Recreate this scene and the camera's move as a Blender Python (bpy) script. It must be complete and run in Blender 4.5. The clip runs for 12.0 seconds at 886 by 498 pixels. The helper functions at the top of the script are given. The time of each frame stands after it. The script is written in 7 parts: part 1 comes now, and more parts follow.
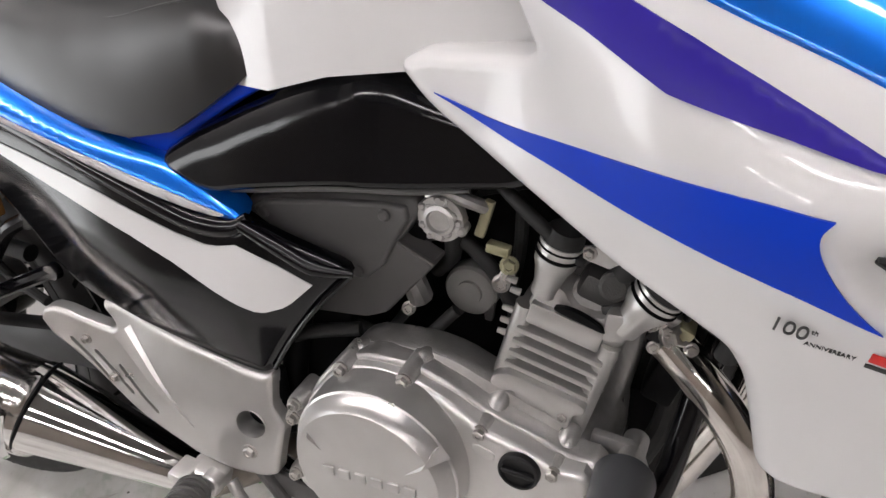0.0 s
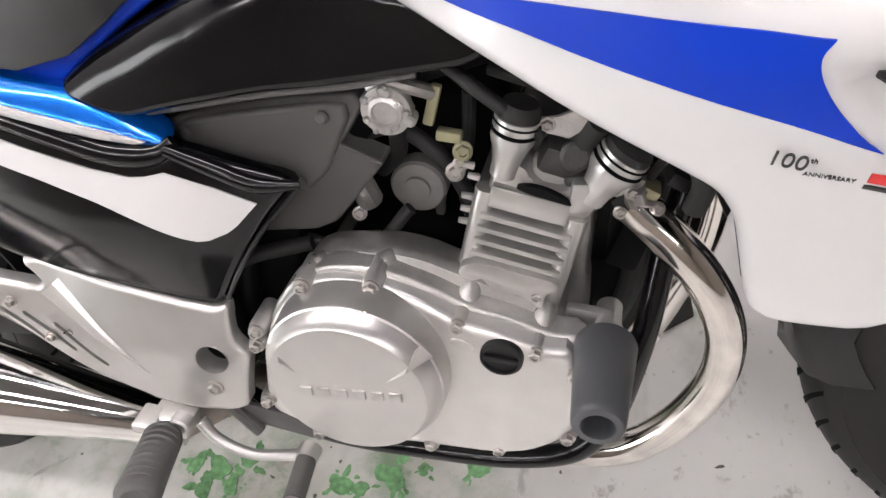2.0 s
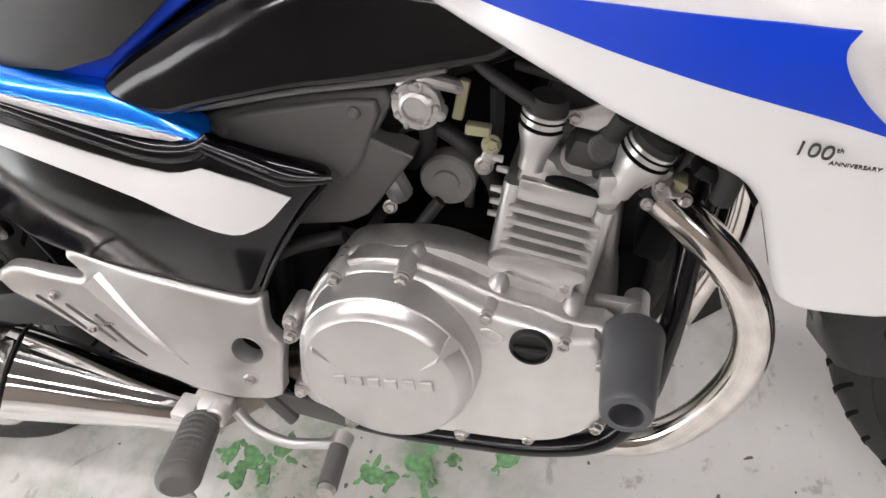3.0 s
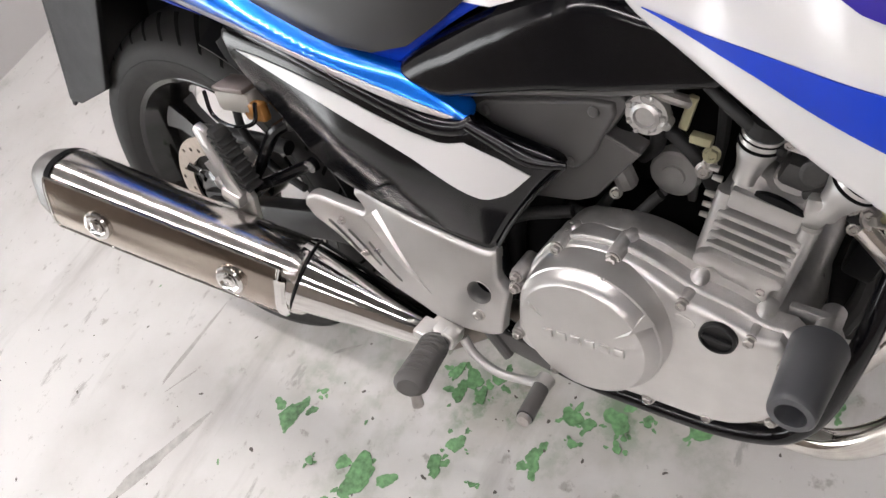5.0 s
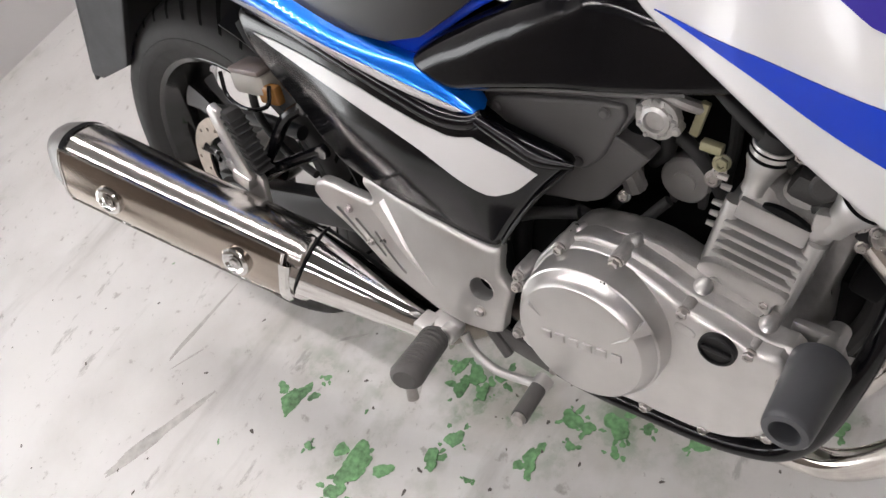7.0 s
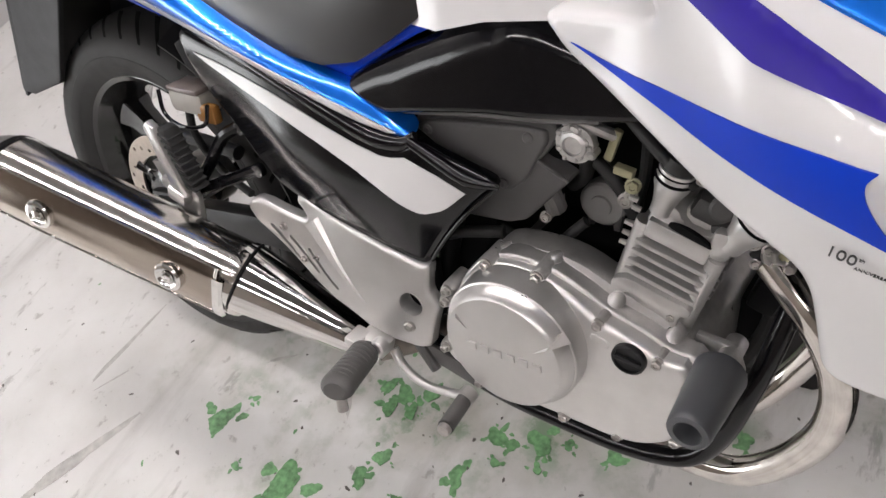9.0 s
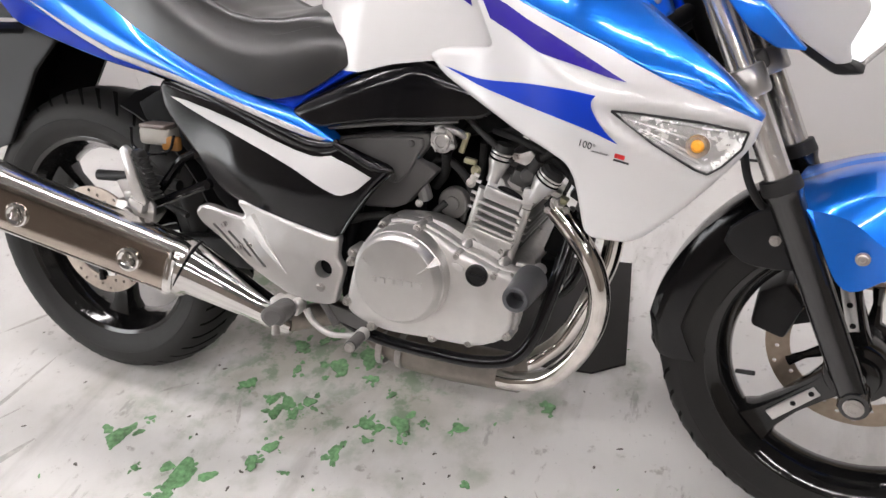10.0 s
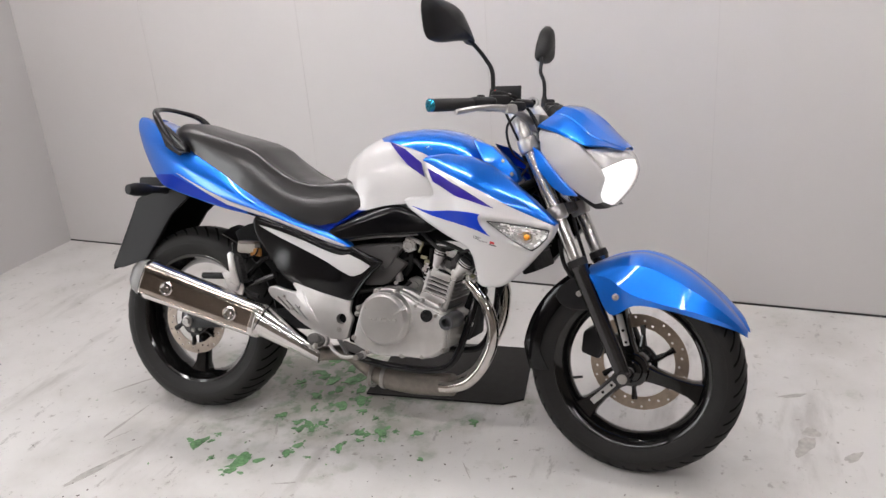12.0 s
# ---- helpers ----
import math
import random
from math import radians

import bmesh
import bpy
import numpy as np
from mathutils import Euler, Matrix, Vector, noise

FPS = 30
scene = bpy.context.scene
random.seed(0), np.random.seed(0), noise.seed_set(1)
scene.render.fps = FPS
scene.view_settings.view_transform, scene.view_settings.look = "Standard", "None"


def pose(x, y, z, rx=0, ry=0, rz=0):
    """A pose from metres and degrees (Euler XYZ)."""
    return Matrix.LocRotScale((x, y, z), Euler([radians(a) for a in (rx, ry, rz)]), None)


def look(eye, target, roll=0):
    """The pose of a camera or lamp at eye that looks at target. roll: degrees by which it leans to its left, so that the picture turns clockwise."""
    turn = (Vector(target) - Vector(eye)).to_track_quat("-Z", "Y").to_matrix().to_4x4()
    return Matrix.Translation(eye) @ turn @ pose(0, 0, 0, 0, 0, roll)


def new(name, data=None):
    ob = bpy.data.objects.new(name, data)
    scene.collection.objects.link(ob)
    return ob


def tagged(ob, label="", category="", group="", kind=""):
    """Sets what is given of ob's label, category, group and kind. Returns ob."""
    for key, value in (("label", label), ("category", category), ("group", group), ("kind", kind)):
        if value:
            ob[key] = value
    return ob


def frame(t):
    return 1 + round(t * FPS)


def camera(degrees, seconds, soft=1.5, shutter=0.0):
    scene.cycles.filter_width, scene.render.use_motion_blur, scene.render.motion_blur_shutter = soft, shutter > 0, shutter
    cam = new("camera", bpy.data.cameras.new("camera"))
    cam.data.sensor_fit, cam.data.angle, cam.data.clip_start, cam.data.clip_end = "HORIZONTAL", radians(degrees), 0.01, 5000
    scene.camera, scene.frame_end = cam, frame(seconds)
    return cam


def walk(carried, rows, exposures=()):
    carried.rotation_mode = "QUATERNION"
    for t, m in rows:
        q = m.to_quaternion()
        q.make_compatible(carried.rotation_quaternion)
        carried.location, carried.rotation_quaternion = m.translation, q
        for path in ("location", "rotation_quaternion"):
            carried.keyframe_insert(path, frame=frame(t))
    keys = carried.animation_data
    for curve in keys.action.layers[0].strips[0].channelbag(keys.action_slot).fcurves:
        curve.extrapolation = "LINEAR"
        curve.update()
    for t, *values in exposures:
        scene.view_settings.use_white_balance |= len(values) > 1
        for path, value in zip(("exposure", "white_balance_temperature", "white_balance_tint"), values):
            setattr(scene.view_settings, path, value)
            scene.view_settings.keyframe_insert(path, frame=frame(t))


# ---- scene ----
# The camera: handheld, from the engine's side, round to the rear, then back to the whole motorcycle.
cam = camera(59.56, 12.0)
PATH = [
    (0, (1.0421, -0.4426, 1.0318), (0.2905, 0.8094, -0.3349), -13.16),
    (0.5, (0.9849, -0.4279, 1.014), (0.3931, 0.7932, -0.4553), -13.76),
    (1, (0.9837, -0.4384, 1.0085), (0.4807, 0.7398, -0.5274), -14.56),
    (1.5, (0.9912, -0.4422, 1.0068), (0.5001, 0.7107, -0.5519), -15.60),
    (2, (0.9973, -0.444, 1.0094), (0.4897, 0.6969, -0.5529), -16.67),
    (2.5, (0.9976, -0.4501, 1.0141), (0.4725, 0.6841, -0.5472), -17.62),
    (2.7, (0.9971, -0.4506, 1.0148), (0.466, 0.681, -0.5464), -17.89),
    (4.3, (1.0312, -0.4848, 1.0921), (0.0544, 0.4224, -0.3988), -30.06),
    (4.5, (1.0448, -0.4876, 1.1098), (0.0114, 0.3721, -0.371), -30.81),
    (5, (1.0691, -0.4821, 1.1187), (-0.0562, 0.2935, -0.3416), -31.81),
    (5.5, (1.0756, -0.4787, 1.1153), (-0.0729, 0.2728, -0.3394), -31.72),
    (6, (1.0744, -0.4753, 1.1119), (-0.0849, 0.2619, -0.3416), -31.38),
    (6.5, (1.0737, -0.4679, 1.1081), (-0.0878, 0.2675, -0.3446), -30.71),
    (8.5, (1.1145, -0.4822, 1.1162), (-0.0227, 0.2834, -0.34), -27.76),
    (9, (1.1072, -0.499, 1.1255), (0.0629, 0.3928, -0.3285), -23.29),
    (9.5, (1.1045, -0.7247, 1.1587), (0.2535, 0.5036, -0.1706), -12.17),
    (10, (1.2584, -1.0206, 1.1896), (0.5479, 0.4484, 0.0333), -6.94),
    (10.5, (1.4063, -1.3087, 1.2564), (0.7778, 0.3244, 0.2878), -4.54),
    (11, (1.5095, -1.6412, 1.3289), (0.8775, 0.0718, 0.5128), -3.52),
    (11.5, (1.6087, -1.8389, 1.391), (0.9222, -0.1176, 0.6389), -4.07),
    (12, (1.6949, -1.9786, 1.4238), (0.9948, -0.2458, 0.7114), -4.56),
]
walk(cam, [(t, look(eye, target, roll)) for t, eye, target, roll in PATH], [(0, -0.26), (0.5, 0.04), (1.0, 0.22), (2.7, 0.26), (4.5, 0.08), (6.5, -0.09), (9.0, -0.12), (10.0, 0.09), (10.5, 0.06), (11.0, -0.12), (12, -0.22)])

from mathutils.geometry import delaunay_2d_cdt

# ---- light ----
world = bpy.data.worlds.new("world")
world.use_nodes = True
world.node_tree.nodes["Background"].inputs[0].default_value = (0.8, 0.85, 0.9, 1)
world.node_tree.nodes["Background"].inputs[1].default_value = 0.02
scene.world = world
scene.view_settings.exposure = 0.0


# ---- materials ----
def mat(name, color, rough=0.5, metal=0.0, coat=0.0, vary=0.06, scale=40.0, bump=0.0, bump_scale=300.0, rough_vary=0.08, emit=0.0, spec=0.5):
    m = bpy.data.materials.new(name)
    m.use_nodes = True
    nt = m.node_tree
    b = nt.nodes["Principled BSDF"]
    tc = nt.nodes.new("ShaderNodeTexCoord")
    n1 = nt.nodes.new("ShaderNodeTexNoise")
    n1.inputs["Scale"].default_value, n1.inputs["Detail"].default_value = scale, 8
    n2 = nt.nodes.new("ShaderNodeTexNoise")
    n2.inputs["Scale"].default_value, n2.inputs["Detail"].default_value = scale / 7, 4
    add = nt.nodes.new("ShaderNodeMath")
    add.operation = "ADD"
    ramp = nt.nodes.new("ShaderNodeMapRange")
    ramp.inputs[1].default_value, ramp.inputs[2].default_value = 0.6, 1.4
    ramp.inputs[3].default_value, ramp.inputs[4].default_value = 1 - vary, 1 + vary
    mul = nt.nodes.new("ShaderNodeVectorMath")
    mul.operation = "SCALE"
    mul.inputs[0].default_value = color[:3]
    L = nt.links.new
    L(tc.outputs["Object"], n1.inputs["Vector"])
    L(tc.outputs["Object"], n2.inputs["Vector"])
    L(n1.outputs["Fac"], add.inputs[0])
    L(n2.outputs["Fac"], add.inputs[1])
    L(add.outputs[0], ramp.inputs[0])
    L(ramp.outputs[0], mul.inputs["Scale"])
    L(mul.outputs[0], b.inputs["Base Color"])
    rr = nt.nodes.new("ShaderNodeMapRange")
    rr.inputs[1].default_value, rr.inputs[2].default_value = 0.6, 1.4
    rr.inputs[3].default_value, rr.inputs[4].default_value = max(0.02, rough - rough_vary), min(1, rough + rough_vary)
    L(add.outputs[0], rr.inputs[0])
    L(rr.outputs[0], b.inputs["Roughness"])
    b.inputs["Metallic"].default_value = metal
    b.inputs["Specular IOR Level"].default_value = spec
    b.inputs["Coat Weight"].default_value = coat
    b.inputs["Coat Roughness"].default_value = 0.04
    if bump:
        n3 = nt.nodes.new("ShaderNodeTexNoise")
        n3.inputs["Scale"].default_value, n3.inputs["Detail"].default_value = bump_scale, 3
        bp = nt.nodes.new("ShaderNodeBump")
        bp.inputs["Strength"].default_value, bp.inputs["Distance"].default_value = bump, 0.001
        L(tc.outputs["Object"], n3.inputs["Vector"])
        L(n3.outputs["Fac"], bp.inputs["Height"])
        L(bp.outputs[0], b.inputs["Normal"])
    if emit:
        b.inputs["Emission Color"].default_value = (*color[:3], 1)
        b.inputs["Emission Strength"].default_value = emit
    return m


def clear_mat(name, color=(1, 1, 1), rough=0.03):
    m = mat(name, color, rough, vary=0.0, rough_vary=0.01)
    b = m.node_tree.nodes["Principled BSDF"]
    b.inputs["Transmission Weight"].default_value = 1.0
    b.inputs["IOR"].default_value = 1.3
    return m


WHITE = mat("pearl_white_paint", (0.585, 0.577, 0.575), 0.36, coat=0.6, vary=0.008, rough_vary=0.0)
BLUE = mat("metallic_blue_paint", (0.002, 0.165, 0.74), 0.30, metal=0.74, coat=1.0, vary=0.03, scale=900, rough_vary=0.0)
DEEP = mat("royal_blue_decal", (0.0015, 0.034, 0.42), 0.38, spec=0.2, vary=0.01, rough_vary=0.0)
PURPLE = mat("violet_blue_decal", (0.020, 0.009, 0.22), 0.38, spec=0.2, vary=0.01, rough_vary=0.0)
GLOSS = mat("gloss_black_plastic", (0.003, 0.003, 0.0038), 0.13, vary=0.1, rough_vary=0.02, spec=0.36)
SATIN = mat("satin_black_plastic", (0.009, 0.009, 0.0097), 0.45, spec=0.28, vary=0.15, bump=0.08, bump_scale=900)
GREY = mat("dark_grey_plastic", (0.088, 0.085, 0.084), 0.46, spec=0.35, vary=0.08, bump=0.15, bump_scale=1200)
# black frame paint, also standing in for shade in gaps and hollows
DARK = mat("black_paint_and_gap_shade", (0.003, 0.003, 0.0034), 0.55, spec=0.12, vary=0.2)
PEGRUB = mat("grey_worn_rubber", (0.075, 0.072, 0.070), 0.6, vary=0.15, scale=90, bump=0.2, bump_scale=500)
RUBBER = mat("black_rubber", (0.017, 0.017, 0.017), 0.62, spec=0.35, vary=0.18, scale=60, bump=0.15, bump_scale=400)
# near-black for the shade inside the tread grooves
GROOVE = mat("groove_shade_rubber", (0.003, 0.003, 0.003), 0.9, spec=0.1)
VINYL = mat("black_seat_vinyl", (0.010, 0.0095, 0.0095), 0.30, spec=0.75, vary=0.05, rough_vary=0.0, bump=0.012, bump_scale=1500)
RIMBLK = mat("gloss_black_rim", (0.005, 0.005, 0.005), 0.12, coat=0.3, spec=0.4, vary=0.2)
ALU = mat("silver_engine_paint", (0.62, 0.608, 0.593), 0.36, metal=0.72, vary=0.09, bump=0.12, bump_scale=900)
CAST = mat("cast_aluminium", (0.49, 0.48, 0.468), 0.33, metal=0.80, vary=0.16, scale=90, bump=0.35, bump_scale=600)
SILVER = mat("silver_painted_alloy", (0.53, 0.52, 0.507), 0.34, metal=0.82, vary=0.07, bump=0.1, bump_scale=1000)
STEEL = mat("worn_steel", (0.42, 0.40, 0.38), 0.35, metal=0.9, vary=0.2, scale=120)
CHROME = mat("chrome", (0.72, 0.71, 0.69), 0.09, metal=1.0, vary=0.05, rough_vary=0.04)
BRONZE = mat("browned_chrome", (0.40, 0.348, 0.30), 0.15, metal=1.0, vary=0.08, rough_vary=0.03)
STANCH = mat("satin_fork_chrome", (0.80, 0.79, 0.77), 0.22, metal=0.85, vary=0.05, rough_vary=0.04)
FORKBLK = mat("gloss_black_fork_paint", (0.006, 0.006, 0.007), 0.20, vary=0.1, rough_vary=0.03, spec=0.85)
# uneven brownish tone stands in for varied reflections in the chrome
HEADER = mat("mottled_header_chrome", (0.68, 0.65, 0.61), 0.11, metal=1.0, vary=0.22, scale=50, rough_vary=0.07)
# dark cast grey, also the shade between the cylinder's fins
DCAST = mat("dark_cast_and_fin_gap_shade", (0.055, 0.054, 0.053), 0.5, metal=0.4, vary=0.2, scale=90, bump=0.35, bump_scale=600)
MUFF = mat("soft_muffler_chrome", (0.66, 0.635, 0.61), 0.20, metal=1.0, vary=0.07, scale=40, rough_vary=0.06)
TYRE = mat("tyre_rubber", (0.014, 0.0135, 0.013), 0.55, spec=0.25, vary=0.15, scale=60, bump=0.15, bump_scale=400)
LIDPL = mat("browned_plastic_lid", (0.15, 0.125, 0.115), 0.4, vary=0.15)
PIPE = mat("dull_exhaust_steel", (0.24, 0.215, 0.19), 0.48, metal=0.85, vary=0.25, scale=60)
ENDCAP = mat("grey_cast_end_cap", (0.19, 0.187, 0.183), 0.42, metal=0.8, vary=0.1, bump=0.3, bump_scale=700)
DISC_R = mat("dark_stained_brake_disc", (0.27, 0.225, 0.19), 0.38, metal=0.8, vary=0.25, scale=90)
DISC = mat("brown_stained_brake_disc", (0.34, 0.28, 0.22), 0.35, metal=0.8, vary=0.2, scale=90)
DRUM = mat("dull_grey_cast_plastic", (0.33, 0.32, 0.305), 0.5, vary=0.12, bump=0.2)
SLIDER = mat("grey_nylon_slider", (0.062, 0.064, 0.070), 0.36, vary=0.08, bump=0.1, bump_scale=700)
AMBER = mat("amber_brake_fluid", (0.27, 0.125, 0.035), 0.25, vary=0.15)
OLIVE = mat("yellowed_plastic", (0.26, 0.245, 0.15), 0.5, vary=0.15)
PLASTW = mat("clouded_plastic", (0.30, 0.285, 0.255), 0.4, vary=0.1)
RED = mat("red_paint", (0.6, 0.02, 0.02), 0.4)
ORANGE = mat("orange_bulb", (0.8, 0.35, 0.03), 0.3)
TEAL = mat("teal_anodised", (0.02, 0.22, 0.32), 0.25, metal=0.8)
REFLECT = mat("silvered_reflector", (0.78, 0.78, 0.77), 0.20, metal=0.6, vary=0.08, scale=90)
INDREF = mat("grey_faceted_reflector", (0.66, 0.66, 0.65), 0.26, metal=0.7, vary=0.35, scale=110, bump=0.5, bump_scale=260)
INK = mat("black_ink", (0.02, 0.02, 0.02), 0.4)
MIRROR = mat("mirror_glass", (0.85, 0.86, 0.87), 0.02, metal=1.0, vary=0.0, rough_vary=0.005)
LENS = clear_mat("clear_lens")
LAMP = mat("lit_headlamp_bowl", (1, 0.99, 0.97), 0.3, emit=0.9, vary=0.0)
MATBLK = mat("black_rubber_mat", (0.012, 0.011, 0.010), 0.6, spec=0.3, vary=0.25, scale=30, bump=0.3, bump_scale=300)
CHIP = mat("green_underpaint", (0.140, 0.295, 0.132), 0.5, vary=0.75, scale=110, bump=0.2)
TUBE = mat("lit_lamp_diffuser", (1.0, 0.945, 0.945), 0.5, emit=44.0, vary=0.0)
FIXT = mat("white_lamp_housing", (0.8, 0.8, 0.8), 0.4)


def wall_mat(name, color):
    m = mat(name, color, 0.42, vary=0.025, scale=3.0, bump=0.06, bump_scale=40)
    return m


WORN_SHADE_AT = (-0.40 * 1.25, -0.14 * 1.75, 0.0)


def floor_mat():
    m = mat("painted_concrete", (0.62, 0.61, 0.597), 0.43, vary=0.07, scale=5.0, bump=0.12, bump_scale=25)
    nt = m.node_tree
    L = nt.links.new
    b = nt.nodes["Principled BSDF"]
    tc = [n for n in nt.nodes if n.type == "TEX_COORD"][0]
    base = b.inputs["Base Color"].links[0].from_socket

    def dirt(scale, lo, hi, stretch, color, amount, into, detail=8, rough=0.6):
        mp = nt.nodes.new("ShaderNodeMapping")
        mp.inputs["Scale"].default_value = stretch
        mp.inputs["Rotation"].default_value = (0, 0, 0.7)
        n = nt.nodes.new("ShaderNodeTexNoise")
        n.inputs["Scale"].default_value, n.inputs["Detail"].default_value, n.inputs["Roughness"].default_value = scale, detail, rough
        r = nt.nodes.new("ShaderNodeMapRange")
        r.inputs[1].default_value, r.inputs[2].default_value, r.inputs[3].default_value, r.inputs[4].default_value = lo, hi, 0, amount
        mx = nt.nodes.new("ShaderNodeMix")
        mx.data_type = "RGBA"
        L(tc.outputs["Object"], mp.inputs[0])
        L(mp.outputs[0], n.inputs["Vector"])
        L(n.outputs["Fac"], r.inputs[0])
        L(r.outputs[0], mx.inputs["Factor"])
        L(into, mx.inputs["A"])
        mx.inputs["B"].default_value = (*color, 1)
        return mx.outputs["Result"]

    c = dirt(1.6, 0.46, 0.74, (1, 1, 1), (0.40, 0.385, 0.36), 0.7, base)
    c = dirt(5.0, 0.58, 0.70, (1, 0.25, 1), (0.30, 0.29, 0.275), 0.55, c)
    c = dirt(3.2, 0.60, 0.68, (1, 1, 1), (0.33, 0.36, 0.31), 0.5, c, 10, 0.7)
    c = dirt(26.0, 0.63, 0.70, (1, 1, 1), (0.22, 0.20, 0.18), 0.55, c, 4)
    c = dirt(14.0, 0.62, 0.68, (1, 0.35, 1), (0.20, 0.19, 0.18), 0.5, c, 6, 0.7)
    c = dirt(70.0, 0.67, 0.72, (1, 1, 1), (0.16, 0.15, 0.14), 0.35, c, 3)
    # worn, grimy paint in a ragged patch, darkened for shade under the motorcycle
    gd = nt.nodes.new("ShaderNodeMapping")
    gd.vector_type = "POINT"
    gd.inputs["Location"].default_value = WORN_SHADE_AT
    gd.inputs["Scale"].default_value = (1.25, 1.75, 1.0)
    ln = nt.nodes.new("ShaderNodeVectorMath")
    ln.operation = "LENGTH"
    ns = nt.nodes.new("ShaderNodeTexNoise")
    ns.inputs["Scale"].default_value, ns.inputs["Detail"].default_value = 7.0, 9
    ad = nt.nodes.new("ShaderNodeMath")
    ad.operation = "MULTIPLY_ADD"
    ad.inputs[1].default_value = 1.7
    rr = nt.nodes.new("ShaderNodeMapRange")
    rr.inputs[1].default_value, rr.inputs[2].default_value, rr.inputs[3].default_value, rr.inputs[4].default_value = 1.65, 1.10, 0, 0.72
    mx = nt.nodes.new("ShaderNodeMix")
    mx.data_type = "RGBA"
    L(tc.outputs["Object"], gd.inputs[0])
    L(tc.outputs["Object"], ns.inputs["Vector"])
    L(gd.outputs[0], ln.inputs[0])
    L(ns.outputs["Fac"], ad.inputs[0])
    L(ln.outputs["Value"], ad.inputs[2])
    L(ad.outputs[0], rr.inputs[0])
    L(rr.outputs[0], mx.inputs["Factor"])
    L(c, mx.inputs["A"])
    mx.inputs["B"].default_value = (0.285, 0.275, 0.225, 1)
    gn = nt.nodes.new("ShaderNodeTexNoise")
    gn.inputs["Scale"].default_value, gn.inputs["Detail"].default_value, gn.inputs["Roughness"].default_value = 13.0, 8, 0.65
    gr = nt.nodes.new("ShaderNodeMapRange")
    gr.inputs[1].default_value, gr.inputs[2].default_value = 0.50, 0.58
    gf = nt.nodes.new("ShaderNodeMath")
    gf.operation = "MULTIPLY"
    gm = nt.nodes.new("ShaderNodeMix")
    gm.data_type = "RGBA"
    gm.inputs["B"].default_value = (0.13, 0.23, 0.125, 1)
    L(tc.outputs["Object"], gn.inputs["Vector"])
    L(gn.outputs["Fac"], gr.inputs[0])
    L(gr.outputs[0], gf.inputs[0])
    L(rr.outputs[0], gf.inputs[1])
    L(gf.outputs[0], gm.inputs["Factor"])
    L(mx.outputs["Result"], gm.inputs["A"])
    L(gm.outputs["Result"], b.inputs["Base Color"])
    return m


# ---- mesh helpers ----
def part(name, bm, material, parent, label="", m=None, sharp=32, flip=False):
    me = bpy.data.meshes.new(name)
    if m is not None:
        bmesh.ops.transform(bm, matrix=m, verts=bm.verts)
    bmesh.ops.recalc_face_normals(bm, faces=bm.faces) if not flip else None
    bm.to_mesh(me)
    bm.free()
    me.materials.append(material)
    me.shade_smooth()
    me.set_sharp_from_angle(angle=radians(sharp))
    ob = new(name, me)
    if parent is not None:
        ob.parent = parent
    if label:
        tagged(ob, label)
    return ob


def bm_join(*bms):
    out = bms[0]
    for b in bms[1:]:
        me = bpy.data.meshes.new("tmp")
        b.to_mesh(me)
        b.free()
        out.from_mesh(me)
        bpy.data.meshes.remove(me)
    return out


def chaikin(pts, rounds=2, closed=True, cut=0.25):
    p = np.array(pts, float)
    for _ in range(rounds):
        q = np.roll(p, -1, 0) if closed else p[1:]
        a = p if closed else p[:-1]
        new_p = np.empty((2 * len(a), p.shape[1]))
        new_p[0::2], new_p[1::2] = a + cut * (q - a), q - cut * (q - a)
        p = new_p if closed else np.vstack([p[:1], new_p, p[-1:]])
    return p


def resample(p, step, closed=True):
    q = np.vstack([p, p[:1]]) if closed else p
    out = []
    for a, b in zip(q[:-1], q[1:]):
        n = max(1, int(np.ceil(np.linalg.norm(b - a) / step)))
        out += [a + (b - a) * k / n for k in range(n)]
    if not closed:
        out.append(q[-1])
    return np.array(out)


def spline(pts, n=8):
    """Catmull-Rom through the points, with n steps between two."""
    p = np.array(pts, float)
    p = np.vstack([2 * p[0] - p[1], p, 2 * p[-1] - p[-2]])
    out = []
    for i in range(1, len(p) - 2):
        for t in np.linspace(0, 1, n, endpoint=False):
            a, b, c, d = p[i - 1 : i + 3]
            out.append(0.5 * (2 * b + (c - a) * t + (2 * a - 5 * b + 4 * c - d) * t**2 + (3 * b - a - 3 * c + d) * t**3))
    out.append(p[-2])
    return np.array(out)


def sheet(*ctrl, ease=1e-4):
    """A smooth depth y(x, z) through control points (x, z, y)."""
    c = np.array(ctrl, float)
    n = len(c)
    d = np.linalg.norm(c[:, None, :2] - c[None, :, :2], axis=-1)
    k = np.where(d > 0, d**2 * np.log(d + 1e-12), 0) + ease * np.eye(n)
    a = np.zeros((n + 3, n + 3))
    a[:n, :n] = k
    a[:n, n:] = np.c_[np.ones(n), c[:, :2]]
    a[n:, :n] = a[:n, n:].T
    w = np.linalg.solve(a, np.r_[c[:, 2], 0, 0, 0])

    def f(p):
        p = np.atleast_2d(p)
        d = np.linalg.norm(p[:, None] - c[None, :, :2], axis=-1)
        return np.where(d > 0, d**2 * np.log(d + 1e-12), 0) @ w[:n] + w[n] + p @ w[n + 1 :]

    return f


